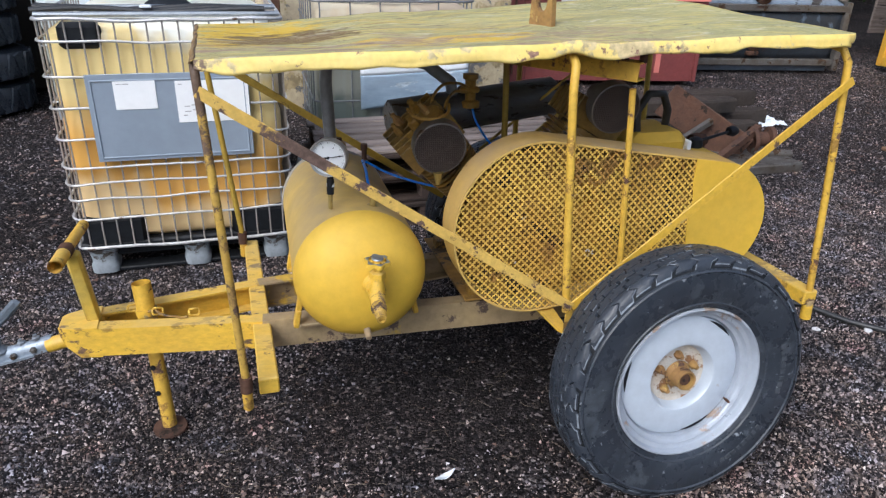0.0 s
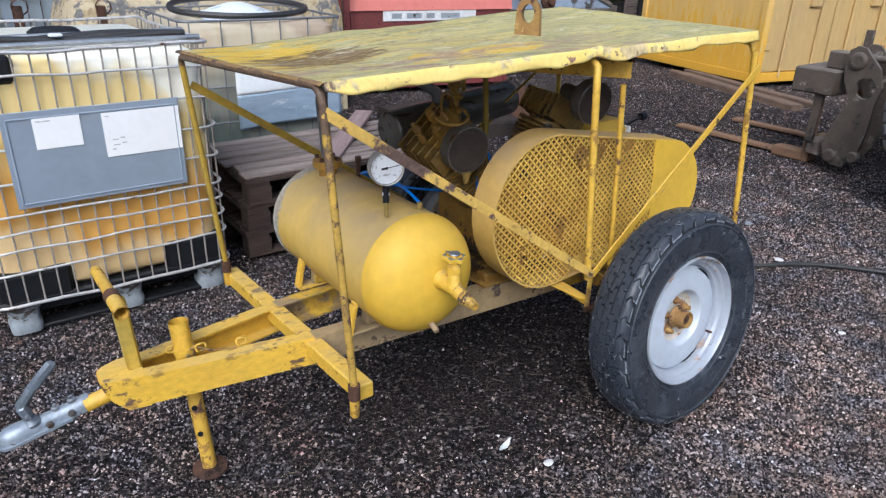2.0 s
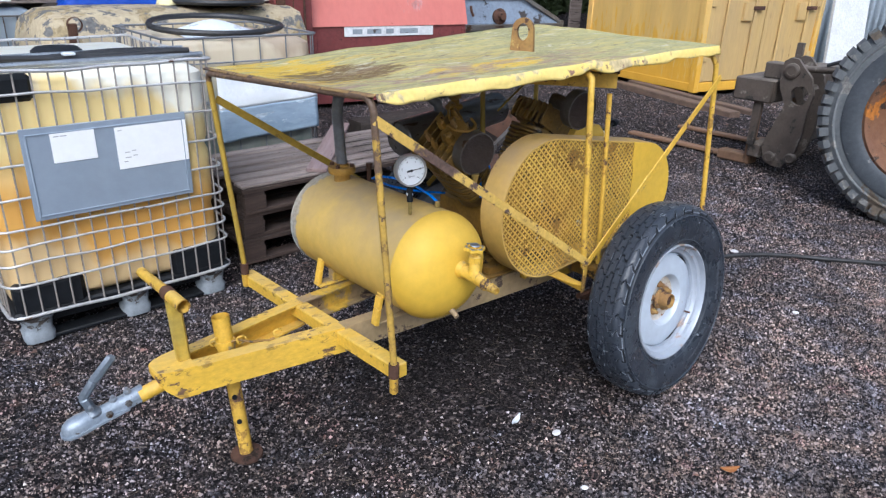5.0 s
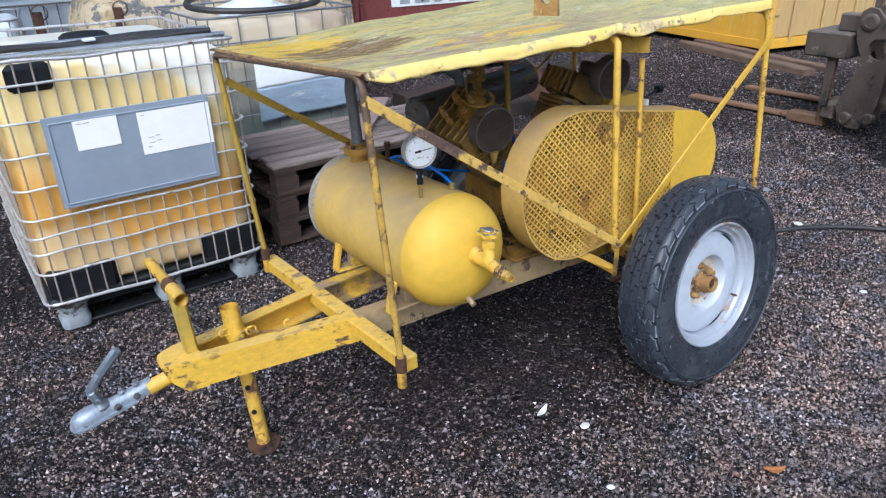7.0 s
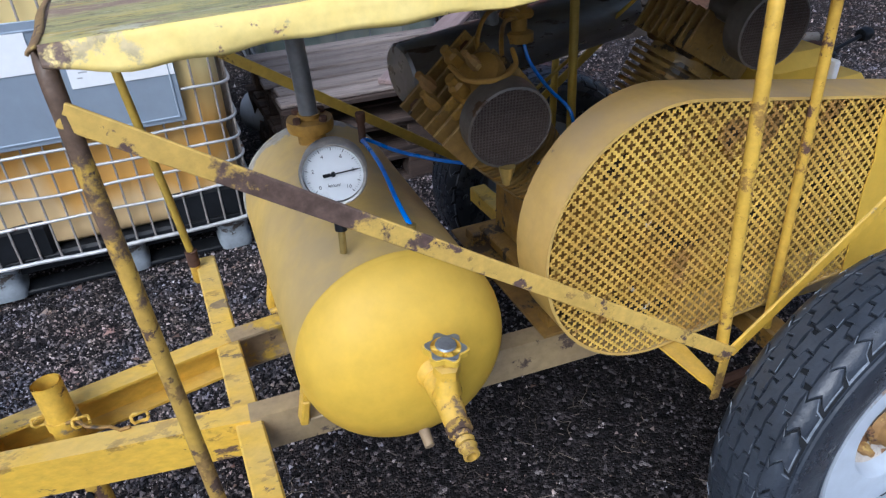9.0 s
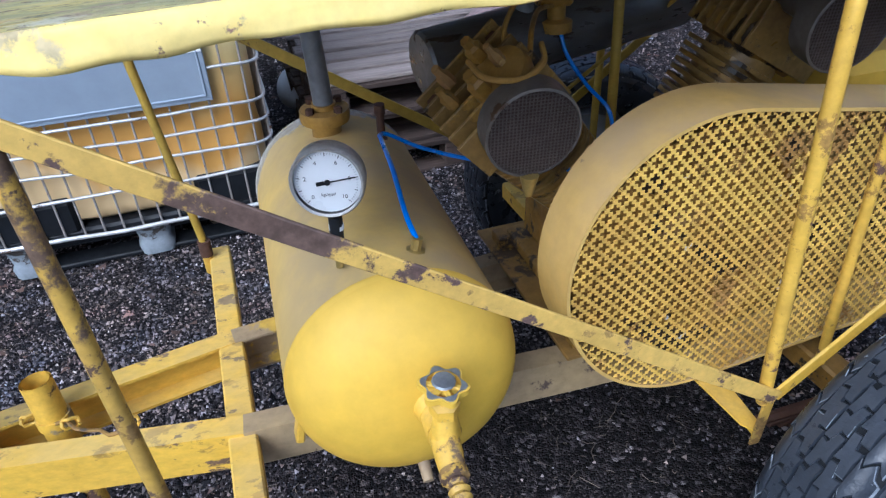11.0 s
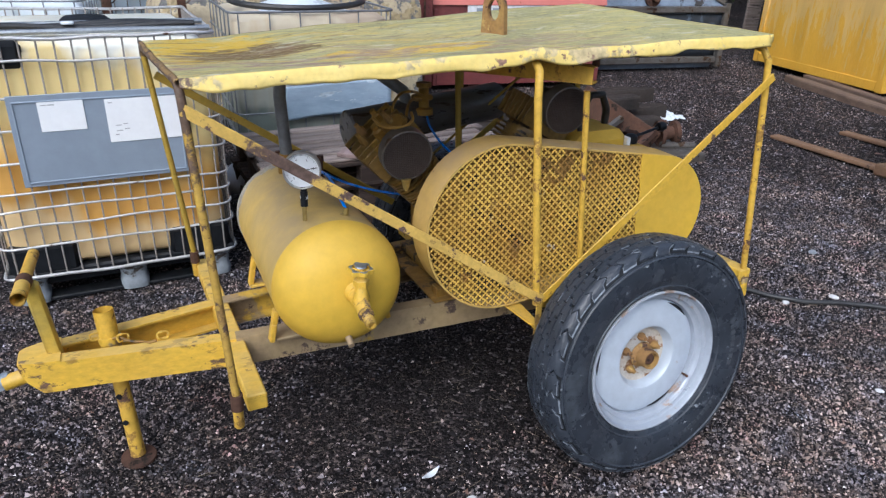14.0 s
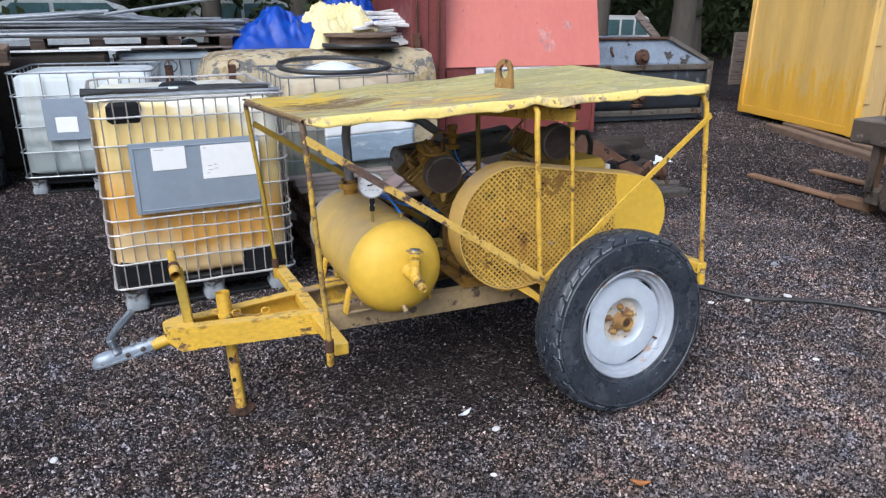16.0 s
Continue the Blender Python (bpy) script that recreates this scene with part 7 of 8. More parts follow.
# table of material behind the tanks
for x0, x1 in ((-3.1, -1.76), (-0.66, 1.7)):
    single("storage_block", Mesh().box(x0, x1, 5.98, 7.3, 0.0, 1.15, 0.05), sleeper, "dark block of stored material behind the tanks", "storage block", group="storage blocks", smooth=20)
for k, (x, y, z) in enumerate(((-2.45, 6.1, 1.15), (-1.18, 6.1, 1.15))):
    pallet(pose(x, y, z, 0, 0, 1.5), "grey pallet carrying steel tubes", wood_old, group="pallets under the tubes")
for k, (x0, x1, y) in enumerate(((-2.9, -1.55, 5.99), (-2.2, -0.90, 6.03))):
    single("white_board", Mesh().box(x0, x1, y - 0.03, y + 0.05, 1.152 + 0.02 * k, 1.170 + 0.02 * k, 0.003), white_paint, "white plastic board lying under pallets", "board", group="white boards")
rnd = random.Random(11)
for k in range(40):
    r = rnd.choice((0.014, 0.018, 0.018, 0.024))
    row = k // 10
    y, z = 6.08 + 0.062 * (k % 10) + 0.02 * row, 1.316 + 0.038 * row
    x0, x1 = -3.7 + rnd.uniform(-0.3, 0.3), (-0.95, -0.75, -0.6, -0.4)[row] + rnd.uniform(-0.4, 0.3)
    g = Mesh().tube([(x0, y + rnd.uniform(-0.05, 0.05), z + rnd.uniform(-0.012, 0.012)), (x1, y + rnd.uniform(-0.12, 0.12), z + rnd.uniform(-0.035, 0.015))], r, 10)
    single("steel_tube", g, galv if rnd.random() < 0.7 else tube_steel, "galvanised scaffold tube in a long bundle", "steel tube", group="tube bundle")
for k in range(15):
    dz, dy = rnd.uniform(-0.025, 0.02), rnd.uniform(0.0, 0.45)
    if k % 2:
        a, b = (-3.5 + rnd.uniform(-0.2, 0.4), 6.12 + dy, 1.40 + dz), (-1.80 + rnd.uniform(-0.15, 0.15), 6.15 + dy, 1.515 + dz)
    else:
        a, b = (-1.95 + rnd.uniform(-0.2, 0.1), 6.12 + dy, 1.51 + dz), (-0.25 + rnd.uniform(-0.35, 0.2), 6.15 + dy + rnd.uniform(-0.1, 0.1), 1.335 + dz)
    single("steel_tube", Mesh().tube([a, b], rnd.choice((0.013, 0.017, 0.021)), 10), galv, "galvanised tube leaning on a bundle", "steel tube", group="tube bundle")
single("steel_tube", Mesh().tube([(-1.75, 6.05, 1.50), (-0.62, 6.10, 1.665)], 0.017, 10), galv, "galvanised tube leaning on a bundle", "steel tube", group="tube bundle")

# tyres and pallet stacked at the edge of the yard
def old_tyre(m, R=0.46, w=0.24, label="black old truck tyre in a stack", material=rubber):
    pr = [(R * 0.58, -w * 0.35), (R * 0.62, -w * 0.48), (R * 0.80, -w * 0.5), (R * 0.95, -w * 0.42), (R, -w * 0.25), (R, w * 0.25), (R * 0.95, w * 0.42), (R * 0.80, w * 0.5), (R * 0.62, w * 0.48), (R * 0.58, w * 0.35)]
    t = thing("old_tyre", m, label, "tyre", "stacked tyres")
    part("casing", Mesh().lathe(pr, None, 40, closed=True), material, t, local=True)
    lug = Mesh()
    lug.box(R - 0.012, R + 0.012, -0.025, 0.025, -w * 0.40, w * 0.40, 0.004)
    lm = data("tread_lug", lug, material)
    for k in range(30):
        piece("tread_lug", lm, t, Matrix.Rotation(2 * math.pi * k / 30, 4, "Z") @ Matrix.Rotation(0.3 * (-1) ** k, 4, "X"))
    return t


for c, (x, y) in enumerate(((-3.25, 5.35), (-3.9, 4.6), (-3.2, 6.4))):
    for k in range(4):
        old_tyre(pose(x + 0.03 * math.sin(k * 2 + c), y, 0.14 + 0.265 * k))
pallet(pose(-3.75, 5.0, 1.10, 0, 0, 4), "yellowish pallet lying on stacked tyres", timber, group="")


# ---- red hopper, skip, ochre container ----
RH = thing("red_hopper", pose(1.83, 5.62, 0, 0, 0, -10.5), "faded red steel hopper with sloping front", "steel hopper")
WL = 2.02
g = Mesh()
g.prism([(0.0, 0.06), (0.0, 0.90), (1.6, 0.90), (1.6, 0.06)], WL, Matrix(((0, 0, 1, 0), (1, 0, 0, 0), (0, 1, 0, 0), (0, 0, 0, 1))))
part("lower_body", g, maroon, RH, local=True, smooth=20)
g = Mesh()
g.prism([(-0.02, 0.902), (0.10, 1.31), (0.28, 1.95), (1.6, 1.95), (1.6, 0.902)], WL + 0.03, Matrix(((0, 0, 1, -0.015), (1, 0, 0, 0), (0, 1, 0, 0), (0, 0, 0, 1))))
part("sloping_front", g, red_paint, RH, "faded salmon-red sloping plate", local=True, smooth=20)
part("rim_bar", Mesh().box(-0.03, WL + 0.03, 0.25, 0.33, 1.95, 1.99, 0.008), rust_iron, RH, local=True)
part("painted_strip", Mesh().box(0.40, 1.55, -0.012, -0.004, 0.79, 0.896, 0.002), white_paint, RH, "white painted lettering strip", local=True)
for x0, x1, z in ((0.50, 0.62, 0.84), (0.68, 0.86, 0.84), (0.92, 1.02, 0.84), (1.10, 1.34, 0.84)):
    part("strip_bar", Mesh().box(x0, x1, -0.015, -0.0125, z - 0.025, z + 0.03, 0.001), grey_plastic, RH, local=True)
for x in (0.02, 1.0, WL - 0.06):
    part("stiffener", Mesh().box(x, x + 0.05, -0.03, 0.0, 0.06, 0.70 if x == 1.0 else 0.86, 0.006), maroon, RH, local=True)
part("pink_mark", Mesh().box(1.52, 1.58, -0.008, -0.001, 0.15, 0.45, 0.002), red_paint, RH, local=True)
RB = thing("maroon_container", pose(1.38, 5.55, 0, 0, 0, -6), "tall maroon steel container with locking rods", "container")
part("body", Mesh().box(0.0, 0.42, 0.0, 1.8, 0.05, 2.3, 0.01), maroon, RB, local=True, smooth=20)
for x in (0.06, 0.32):
    part("locking_rod", Mesh().tube([(x, -0.03, 0.15), (x, -0.03, 1.65)], 0.012, 8), rust_iron, RB, local=True)
part("lock_box", Mesh().box(0.015, 0.10, -0.06, -0.005, 1.12, 1.30, 0.008), rust_iron, RB, local=True)
part("door_seam", Mesh().box(0.20, 0.212, -0.012, 0.0, 0.10, 2.2, 0.003), rust_iron, RB, local=True)

SK = thing("blue_skip", pose(4.02, 6.02, 0, 0, 0, -10), "blue-grey steel skip with rusty fittings", "skip")
SW = 2.12
g = Mesh()
for x, top, back in ((0.0, 1.16, 1.2), (1.52, 1.16, 1.2), (SW, 0.84, 1.2)):
    g.v += [(x, 0.12, 0.02), (x, 0.0, 0.42), (x, 0.02, 0.84), (x, 0.02 + 0.14 * (top - 0.80) / 0.36, top), (x, back, top), (x, 1.3, 0.02)]
for i in range(2):
    g.f += [(6 * i + j, 6 * i + (j + 1) % 6, 6 * i + 6 + (j + 1) % 6, 6 * i + 6 + j) for j in range(6)]
g.f += [(5, 4, 3, 2, 1, 0), (12, 13, 14, 15, 16, 17)]
part("body", g, skip_blue, SK, local=True, smooth=15)
g = Mesh()
g.grid(24, 6, lambda u, v: (0.01 + (SW - 0.02) * u, -0.006 + 0.12 * max(0.0, 1 - (0.16 + 0.57 * v) / 0.42) * 1.0 + 0.006 * wob(u * 6, v * 3, 2), 0.16 + 0.57 * v))
solid(part("lower_panel", g, skip_dark, SK, "dark scraped lower panel", local=True, smooth=40), 0.006)
part("upper_lip", Mesh().box(-0.02, 1.50, 0.10, 0.20, 1.155, 1.185, 0.006), rust_iron, SK, local=True)
part("sloped_edge", Mesh().bar((1.50, 0.10, 1.175), (SW, 0.02, 0.855), 0.06, 0.03, up=(0, -1, 0.2), c=0.005), dark_steel, SK, local=True, smooth=15)
part("rub_rail", Mesh().box(-0.02, SW + 0.02, -0.05, 0.02, 0.74, 0.82, 0.01), dark_steel, SK, local=True)
part("rub_rail", Mesh().box(-0.02, SW + 0.02, -0.02, 0.10, 0.10, 0.18, 0.01), dark_steel, SK, local=True)
part("end_post", Mesh().box(SW - 0.03, SW + 0.05, -0.05, 0.04, 0.05, 0.86, 0.008), dark_steel, SK, local=True)
for x, z in ((1.02, 0.92), (1.02, 0.38), (0.10, 0.90)):
    g = Mesh().lathe([(0.10, 0), (0.11, 0.05), (0.06, 0.08), (0.05, 0.13), (0, 0.13)], axis((x, 0.03, z), (0, -1, 0.1)), 18)
    g.bar((x - 0.10, -0.02, z - 0.13), (x + 0.06, -0.02, z - 0.13), 0.06, 0.05, c=0.01)
    part("lug_boss", g, rust_iron, SK, "rusty lifting boss", local=True)
part("hook_bar", Mesh().tube([(0.52, -0.02, 1.06), (0.50, -0.07, 1.0), (0.54, -0.06, 0.94)], 0.018, 8), rust_iron, SK, local=True)

LB = thing("low_skip", pose(6.25, 7.4, 0, 0, 0, -6), "low rust-brown steel bin behind the skip", "bin")
part("body", Mesh().box(0, 1.6, 0, 1.2, 0.0, 0.55, 0.02), rust_iron, LB, local=True)
part("end_plate", Mesh().box(1.80, 2.08, -0.25, -0.2, 0.3, 1.18, 0.01), wood_old, LB, local=True)
part("rim_bar", Mesh().bar((-0.4, -0.05, 0.78), (1.5, -0.05, 0.52), 0.06, 0.05), timber, LB, local=True)

OC = thing("ochre_container", pose(6.53, 3.58, 0, 0, 0, -13.2), "ochre yellow shipping container with rust streaks", "shipping container")
L_, W_, H_ = 2.36, 2.44, 2.55


def corrugated_wall(length, z0, z1, pitch, depth):
    pts, x = [], 0.0
    while x < length:
        for dx, o in ((0.0, 0.0), (0.38, 0.0), (0.5, depth), (0.88, depth)):
            if x + dx * pitch <= length:
                pts.append((x + dx * pitch, o))
        x += pitch
    pts.append((length, 0.0))
    g = Mesh()
    k = len(pts)
    g.v = [(px, o, z) for z in (z0, z1) for px, o in pts]
    g.f = [(i, i + 1, k + i + 1, k + i) for i in range(k - 1)]
    return g


def turned(g, m):
    g.v = [tuple(m @ Vector(p)) for p in g.v]
    return g


outline = [(0.018 + 0.005 * math.cos((y - 0.1) * 2 * math.pi / 0.52), y) for y in np.linspace(0.1, L_ - 0.1, 73)] + [(0.045, L_ - 0.1), (0.045, 0.1)]
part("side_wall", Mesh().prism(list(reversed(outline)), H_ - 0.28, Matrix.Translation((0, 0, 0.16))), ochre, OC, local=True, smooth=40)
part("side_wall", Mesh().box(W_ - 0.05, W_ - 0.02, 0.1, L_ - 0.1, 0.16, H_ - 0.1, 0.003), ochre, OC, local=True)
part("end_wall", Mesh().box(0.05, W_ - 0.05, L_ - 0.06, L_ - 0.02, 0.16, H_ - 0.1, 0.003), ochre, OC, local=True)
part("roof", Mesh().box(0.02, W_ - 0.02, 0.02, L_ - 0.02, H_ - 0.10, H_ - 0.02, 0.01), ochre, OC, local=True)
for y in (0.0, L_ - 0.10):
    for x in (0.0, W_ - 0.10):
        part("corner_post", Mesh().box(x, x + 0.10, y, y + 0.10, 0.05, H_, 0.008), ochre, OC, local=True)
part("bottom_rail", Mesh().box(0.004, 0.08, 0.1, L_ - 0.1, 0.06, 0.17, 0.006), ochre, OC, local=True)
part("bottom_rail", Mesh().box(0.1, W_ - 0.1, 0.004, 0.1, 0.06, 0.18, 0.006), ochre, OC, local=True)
for k in range(2):
    x0 = 0.11 + k * 1.12
    dr_ = part("door_leaf", Mesh().box(x0, x0 + 1.10, 0.03, 0.07, 0.19, H_ - 0.12, 0.006), door_tan, OC, local=True)
    for xx in (0.30, 0.84):
        part("locking_bar", Mesh().tube([(x0 + xx, 0.0, 0.12), (x0 + xx, 0.0, H_ - 0.08)], 0.017, 10), door_tan, dr_, local=True)
    for z in (0.5, 1.2, 1.9):
        part("hinge", Mesh().box(x0 - 0.03 if k == 0 else x0 + 1.03, x0 + 0.08 if k == 0 else x0 + 1.13, 0.005, 0.03, z - 0.04, z + 0.04, 0.006), door_tan, dr_, local=True)
    part("lock_handle", Mesh().box(x0 + 0.78, x0 + 1.0, -0.03, 0.0, 1.12, 1.17, 0.006), rust_iron, dr_, local=True)
    part("lock_plate", Mesh().box(x0 + 0.62, x0 + 0.80, -0.012, 0.03, 0.98, 1.22, 0.006), door_tan, dr_, local=True)
part("floor", Mesh().box(0.05, W_ - 0.05, 0.05, L_ - 0.05, 0.10, 0.16, 0.004), timber, OC, local=True)

# pale building far behind the container
BW = thing("corrugated_shed", pose(10.2, 4.2, 0, 0, 0, -22), "pale blue corrugated metal shed wall", "shed")
wall = turned(corrugated_wall(9.0, 0.0, 4.0, 0.16, 0.03), Matrix(((1, 0, 0, 0), (0, 1, 0, 0), (0, 0, 1, 0), (0, 0, 0, 1))))
solid(part("wall", wall, corrugated, BW, local=True, smooth=15), 0.003, 0.0)
part("roof", Mesh().box(-0.1, 9.1, -0.2, 5.0, 4.0, 4.12, 0.02), corrugated, BW, local=True)
part("side_wall", Mesh().box(0, 0.08, 0.05, 5.0, 0, 4.0, 0.01), corrugated, BW, local=True)
single("leaning_board", Mesh().prism([(0, 0), (0.75, 0), (0.95, 2.2), (0.25, 2.2)], 0.05, pose(9.30, 3.0, 0, 80, 0, -20)), white_paint, "tall white board leaning near a shed wall", "board")

# ---- things lying about the yard ----
def ground_beam(a, b, w, h, material, label, cat):
    a, b = Vector(a), Vector(b)
    d = b - a
    g2 = Mesh()
    n = 14
    s = d.normalized()
    q = Vector((-s.y, s.x, 0))
    pr = [(-w / 2, 0), (w / 2, 0), (w / 2, h * 0.85), (w / 2 - 0.012, h), (-w / 2 + 0.012, h), (-w / 2, h * 0.85)]
    for i in range(n + 1):
        t = i / n
        tap = 1.0 if t > 0.12 else 0.55 + 0.45 * t / 0.12
        p = a + d * t + q * 0.02 * wob(t * 3, a.x, 1)
        for y, z in pr:
            g2.v.append(tuple(p + q * y * tap + Vector((0, 0, z * (0.9 + 0.2 * wob(t * 5, a.y, 3))))))
    for i in range(n):
        for j in range(6):
            g2.f.append((i * 6 + j, i * 6 + (j + 1) % 6, (i + 1) * 6 + (j + 1) % 6, (i + 1) * 6 + j))
    g2.f += [tuple(reversed(range(6))), tuple(range(n * 6, n * 6 + 6))]
    return single("timber_beam", g2, material, label, cat, smooth=25)


ground_beam((6.40, 4.72, 0), (5.62, 2.52, 0), 0.16, 0.09, timber, "weathered brown beam lying beside the container", "beam")
ground_beam((6.70, 4.70, 0), (5.95, 2.45, 0), 0.12, 0.08, timber, "weathered brown beam beside another beam", "beam")
for k, (a, b, h) in enumerate((((1.2, 3.60, 0), (3.05, 3.36, 0), 0.16), ((1.3, 3.95, 0), (3.45, 3.72, 0), 0.16), ((1.6, 4.42, 0), (3.90, 4.42, 0), 0.15), ((1.1, 3.75, 0.16), (3.0, 3.62, 0.16), 0.14))):
    ground_beam(b, a, 0.22, h, sleeper, "dark tarred sleeper in a rough pile", "sleeper")
single("white_scraps", Mesh().grid(12, 12, lambda u, v: (3.32 + 0.28 * u + 0.03 * wob(u * 9, v * 9, 1), 3.55 + 0.28 * v, 0.012 + 0.06 * abs(wob(u * 5, v * 5, 2)))), white_plastic, "torn white plastic scraps on gravel", "plastic scraps", smooth=0)
PL = thing("plough_frame", (2.3, 2.9, 0), "rusty steel implement frame standing on gravel", "farm implement")
part("blade", Mesh().bar((1.95, 3.10, 0.42), (2.42, 2.72, 0.08), 0.02, 0.26, c=0.006), rust_iron, PL)
part("arm", Mesh().bar((2.0, 2.55, 0.05), (2.55, 2.75, 0.26), 0.05, 0.05), rust_iron, PL)
part("arm", Mesh().bar((1.6, 2.72, 0.06), (2.2, 2.85, 0.30), 0.04, 0.04), dark_steel, PL)
part("disc_hub", Mesh().lathe([(0.10, 0), (0.10, 0.03), (0.06, 0.05), (0.05, 0.12), (0.09, 0.13), (0.09, 0.16), (0, 0.16)], axis((2.50, 2.75, 0.17), (1, -0.3, 0.1)), 20), rust_iron, PL)
part("spindle", Mesh().tube([(2.5, 2.70, 0.09), (2.78, 2.62, 0.08)], 0.03, 10), dark_steel, PL)
part("skid", Mesh().box(2.2, 2.75, 2.45, 2.9, 0.0, 0.07, 0.01), dark_steel, PL)
part("skid", Mesh().box(1.5, 1.95, 2.35, 2.75, 0.0, 0.10, 0.01), rust_iron, PL)

# hose across the gravel
pts = []
for x, y in ((0.72, 0.98), (0.95, 0.95), (1.12, 0.89), (1.244, 0.793), (1.323, 0.617), (1.43, 0.50), (1.576, 0.425), (1.70, 0.337), (1.81, 0.228), (1.93, 0.075), (2.2, -0.25), (2.7, -0.7)):
    pts.append((x, y, ground_z(x, y) + 0.017))
single("rubber_hose", Mesh().tube(pts, 0.0125, 10), black_rubber, "thin black rubber hose lying across gravel", "hose")
# single stones and leaves that catch the eye
def stone(x, y, s, material, label):
    g = Mesh()
    g.lathe([(0, -0.5), (0.8, -0.35), (1.0, 0.0), (0.7, 0.4), (0, 0.55)], Matrix.Translation((x, y, ground_z(x, y) + s * 0.25)) @ Matrix.Rotation(x * 5, 4, "Z") @ Matrix.Diagonal((s, s * 0.75, s * 0.6, 1)), 8)
    single("stone", g, material, label, "stone", group="single stones", smooth=0)


for x, y, s in ((-0.604, 0.04, 0.020), (1.626, 0.49, 0.026), (1.364, 0.549, 0.024), (1.15, 0.62, 0.02), (-0.75, -0.2, 0.014), (1.1, -0.1, 0.018), (0.75, 0.5, 0.02), (-1.2, -0.35, 0.03), (2.0, 0.9, 0.03), (-2.2, 0.6, 0.02)):
    stone(x, y, s, white_paint if s < 0.03 else grey_plastic, "pale stone lying on dark gravel")


def leaf(x, y, l, w, turn, material, label):
    g = Mesh()
    g.grid(8, 4, lambda u, v: (l * (u - 0.5), w * math.sin(math.pi * min(0.97, max(0.03, u))) * (v - 0.5), 0.008 + 0.012 * (u - 0.5) ** 2 / 0.25 + 0.010 * abs(v - 0.5)))
    o = solid(single("leaf", g, material, label, "leaf", group="fallen leaves", smooth=180), 0.0008)
    o.matrix_world = pose(x, y, ground_z(x, y) + 0.004, 0, 0, turn)


leaf_orange = mat("orange_dead_leaf", (0.42, 0.17, 0.05), (0.30, 0.11, 0.03), 20, 0.6)
leaf(-0.676, 0.174, 0.075, 0.022, 20, white_plastic, "curled pale leaf on dark gravel")
leaf(-0.304, -0.469, 0.07, 0.03, -35, leaf_orange, "orange dead leaf on dark gravel")
leaf(-1.0, -0.6, 0.05, 0.02, 60, leaf_orange, "orange dead leaf on dark gravel")

# ---- loader with forks ----
LD = thing("fork_loader", (3.9, -0.06, 0), "muddy loader with pallet forks parked on gravel", "loader")
R_, xf_ = 0.74, 2.90
ax = axis((xf_ + 0.24, -0.06, R_ - 0.01), (-1, 0, 0))
lw = part("front_wheel", Mesh().lathe([(0.10, -0.1), (0.10, 0.12), (0.05, 0.14), (0, 0.14)], ax, 20), rust_iron, LD, "large muddy loader wheel with rusty rim")
pr = [(0.40, -0.20), (0.43, -0.23), (0.55, -0.24), (0.64, -0.23), (0.70, -0.19), (0.712, 0.0), (0.70, 0.19), (0.64, 0.23), (0.55, 0.24), (0.43, 0.23), (0.40, 0.20)]
part("tyre", Mesh().lathe(pr, ax, 72), rubber_old, lw)
part("sidewall_band", Mesh().lathe([(0.425, 0.232), (0.44, 0.240), (0.47, 0.2475), (0.545, 0.2485), (0.56, 0.243)], ax, 72), rubber_bead, lw, "dark damp inner sidewall")
part("sidewall_rib", Mesh().lathe([(0.60, 0.235), (0.606, 0.243), (0.616, 0.243), (0.622, 0.233)], ax, 72), rubber_old, lw)
for k in range(52):
    for sd in (-1, 1):
        a = 2 * math.pi * (k + 0.5 * (sd > 0) + 0.12 * math.sin(k * 5.1)) / 52
        lg = Mesh()
        vs = []
        for q, da in ((0.02 * sd, 0.10), (0.20 * sd, -0.02), (0.235 * sd, -0.03)):
            for dd in (-0.043, 0.043):
                for rad in ((0.66, 0.731 + 0.004 * math.sin(k * 3.7)) if abs(q) < 0.21 else (0.64, 0.690 + 0.012 * math.sin(k * 2.3))):
                    an = a + da + dd
                    vs.append((rad * math.cos(an), rad * math.sin(an), q))
        fs = []
        for i in (0, 4):
            fs += [(i + 1, i + 5, i + 7, i + 3), (i, i + 1, i + 5, i + 4), (i + 2, i + 6, i + 7, i + 3)]
        fs += [(0, 2, 3, 1), (8, 9, 11, 10)]
        lg.add(vs, fs, ax)
        part("tread_lug", lg, rubber_old, lw, smooth=0)
part("rim", Mesh().lathe([(0.415, 0.20), (0.43, 0.235), (0.41, 0.245), (0.39, 0.22), (0.37, 0.10), (0.33, 0.04), (0.20, 0.02), (0.18, 0.05), (0.12, 0.06), (0, 0.06)], ax, 48), orange_rim, lw, "rusty orange-flecked rim caked with mud")
part("axle_housing", Mesh().tube([(3.2, -0.06, 0.72), (5.0, -0.06, 0.72)], 0.13, 16), loader_steel, LD)
ax2 = axis((5.35, -0.06, R_ - 0.01), (1, 0, 0))
part("far_tyre", Mesh().lathe(pr, ax2, 48), rubber_old, LD)
part("chassis", Mesh().box(3.75, 4.65, -3.6, 0.35, 0.55, 1.15, 0.05), loader_steel, LD)
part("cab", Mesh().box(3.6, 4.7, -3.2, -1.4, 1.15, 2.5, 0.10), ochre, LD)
for y in (-2.5,):
    for xx, dx in ((xf_ + 0.24, -1), (5.35, 1)):
        part("rear_tyre", Mesh().lathe(pr, axis((xx, y - 0.06, R_ - 0.01), (dx, 0, 0)), 48), rubber_old, LD)
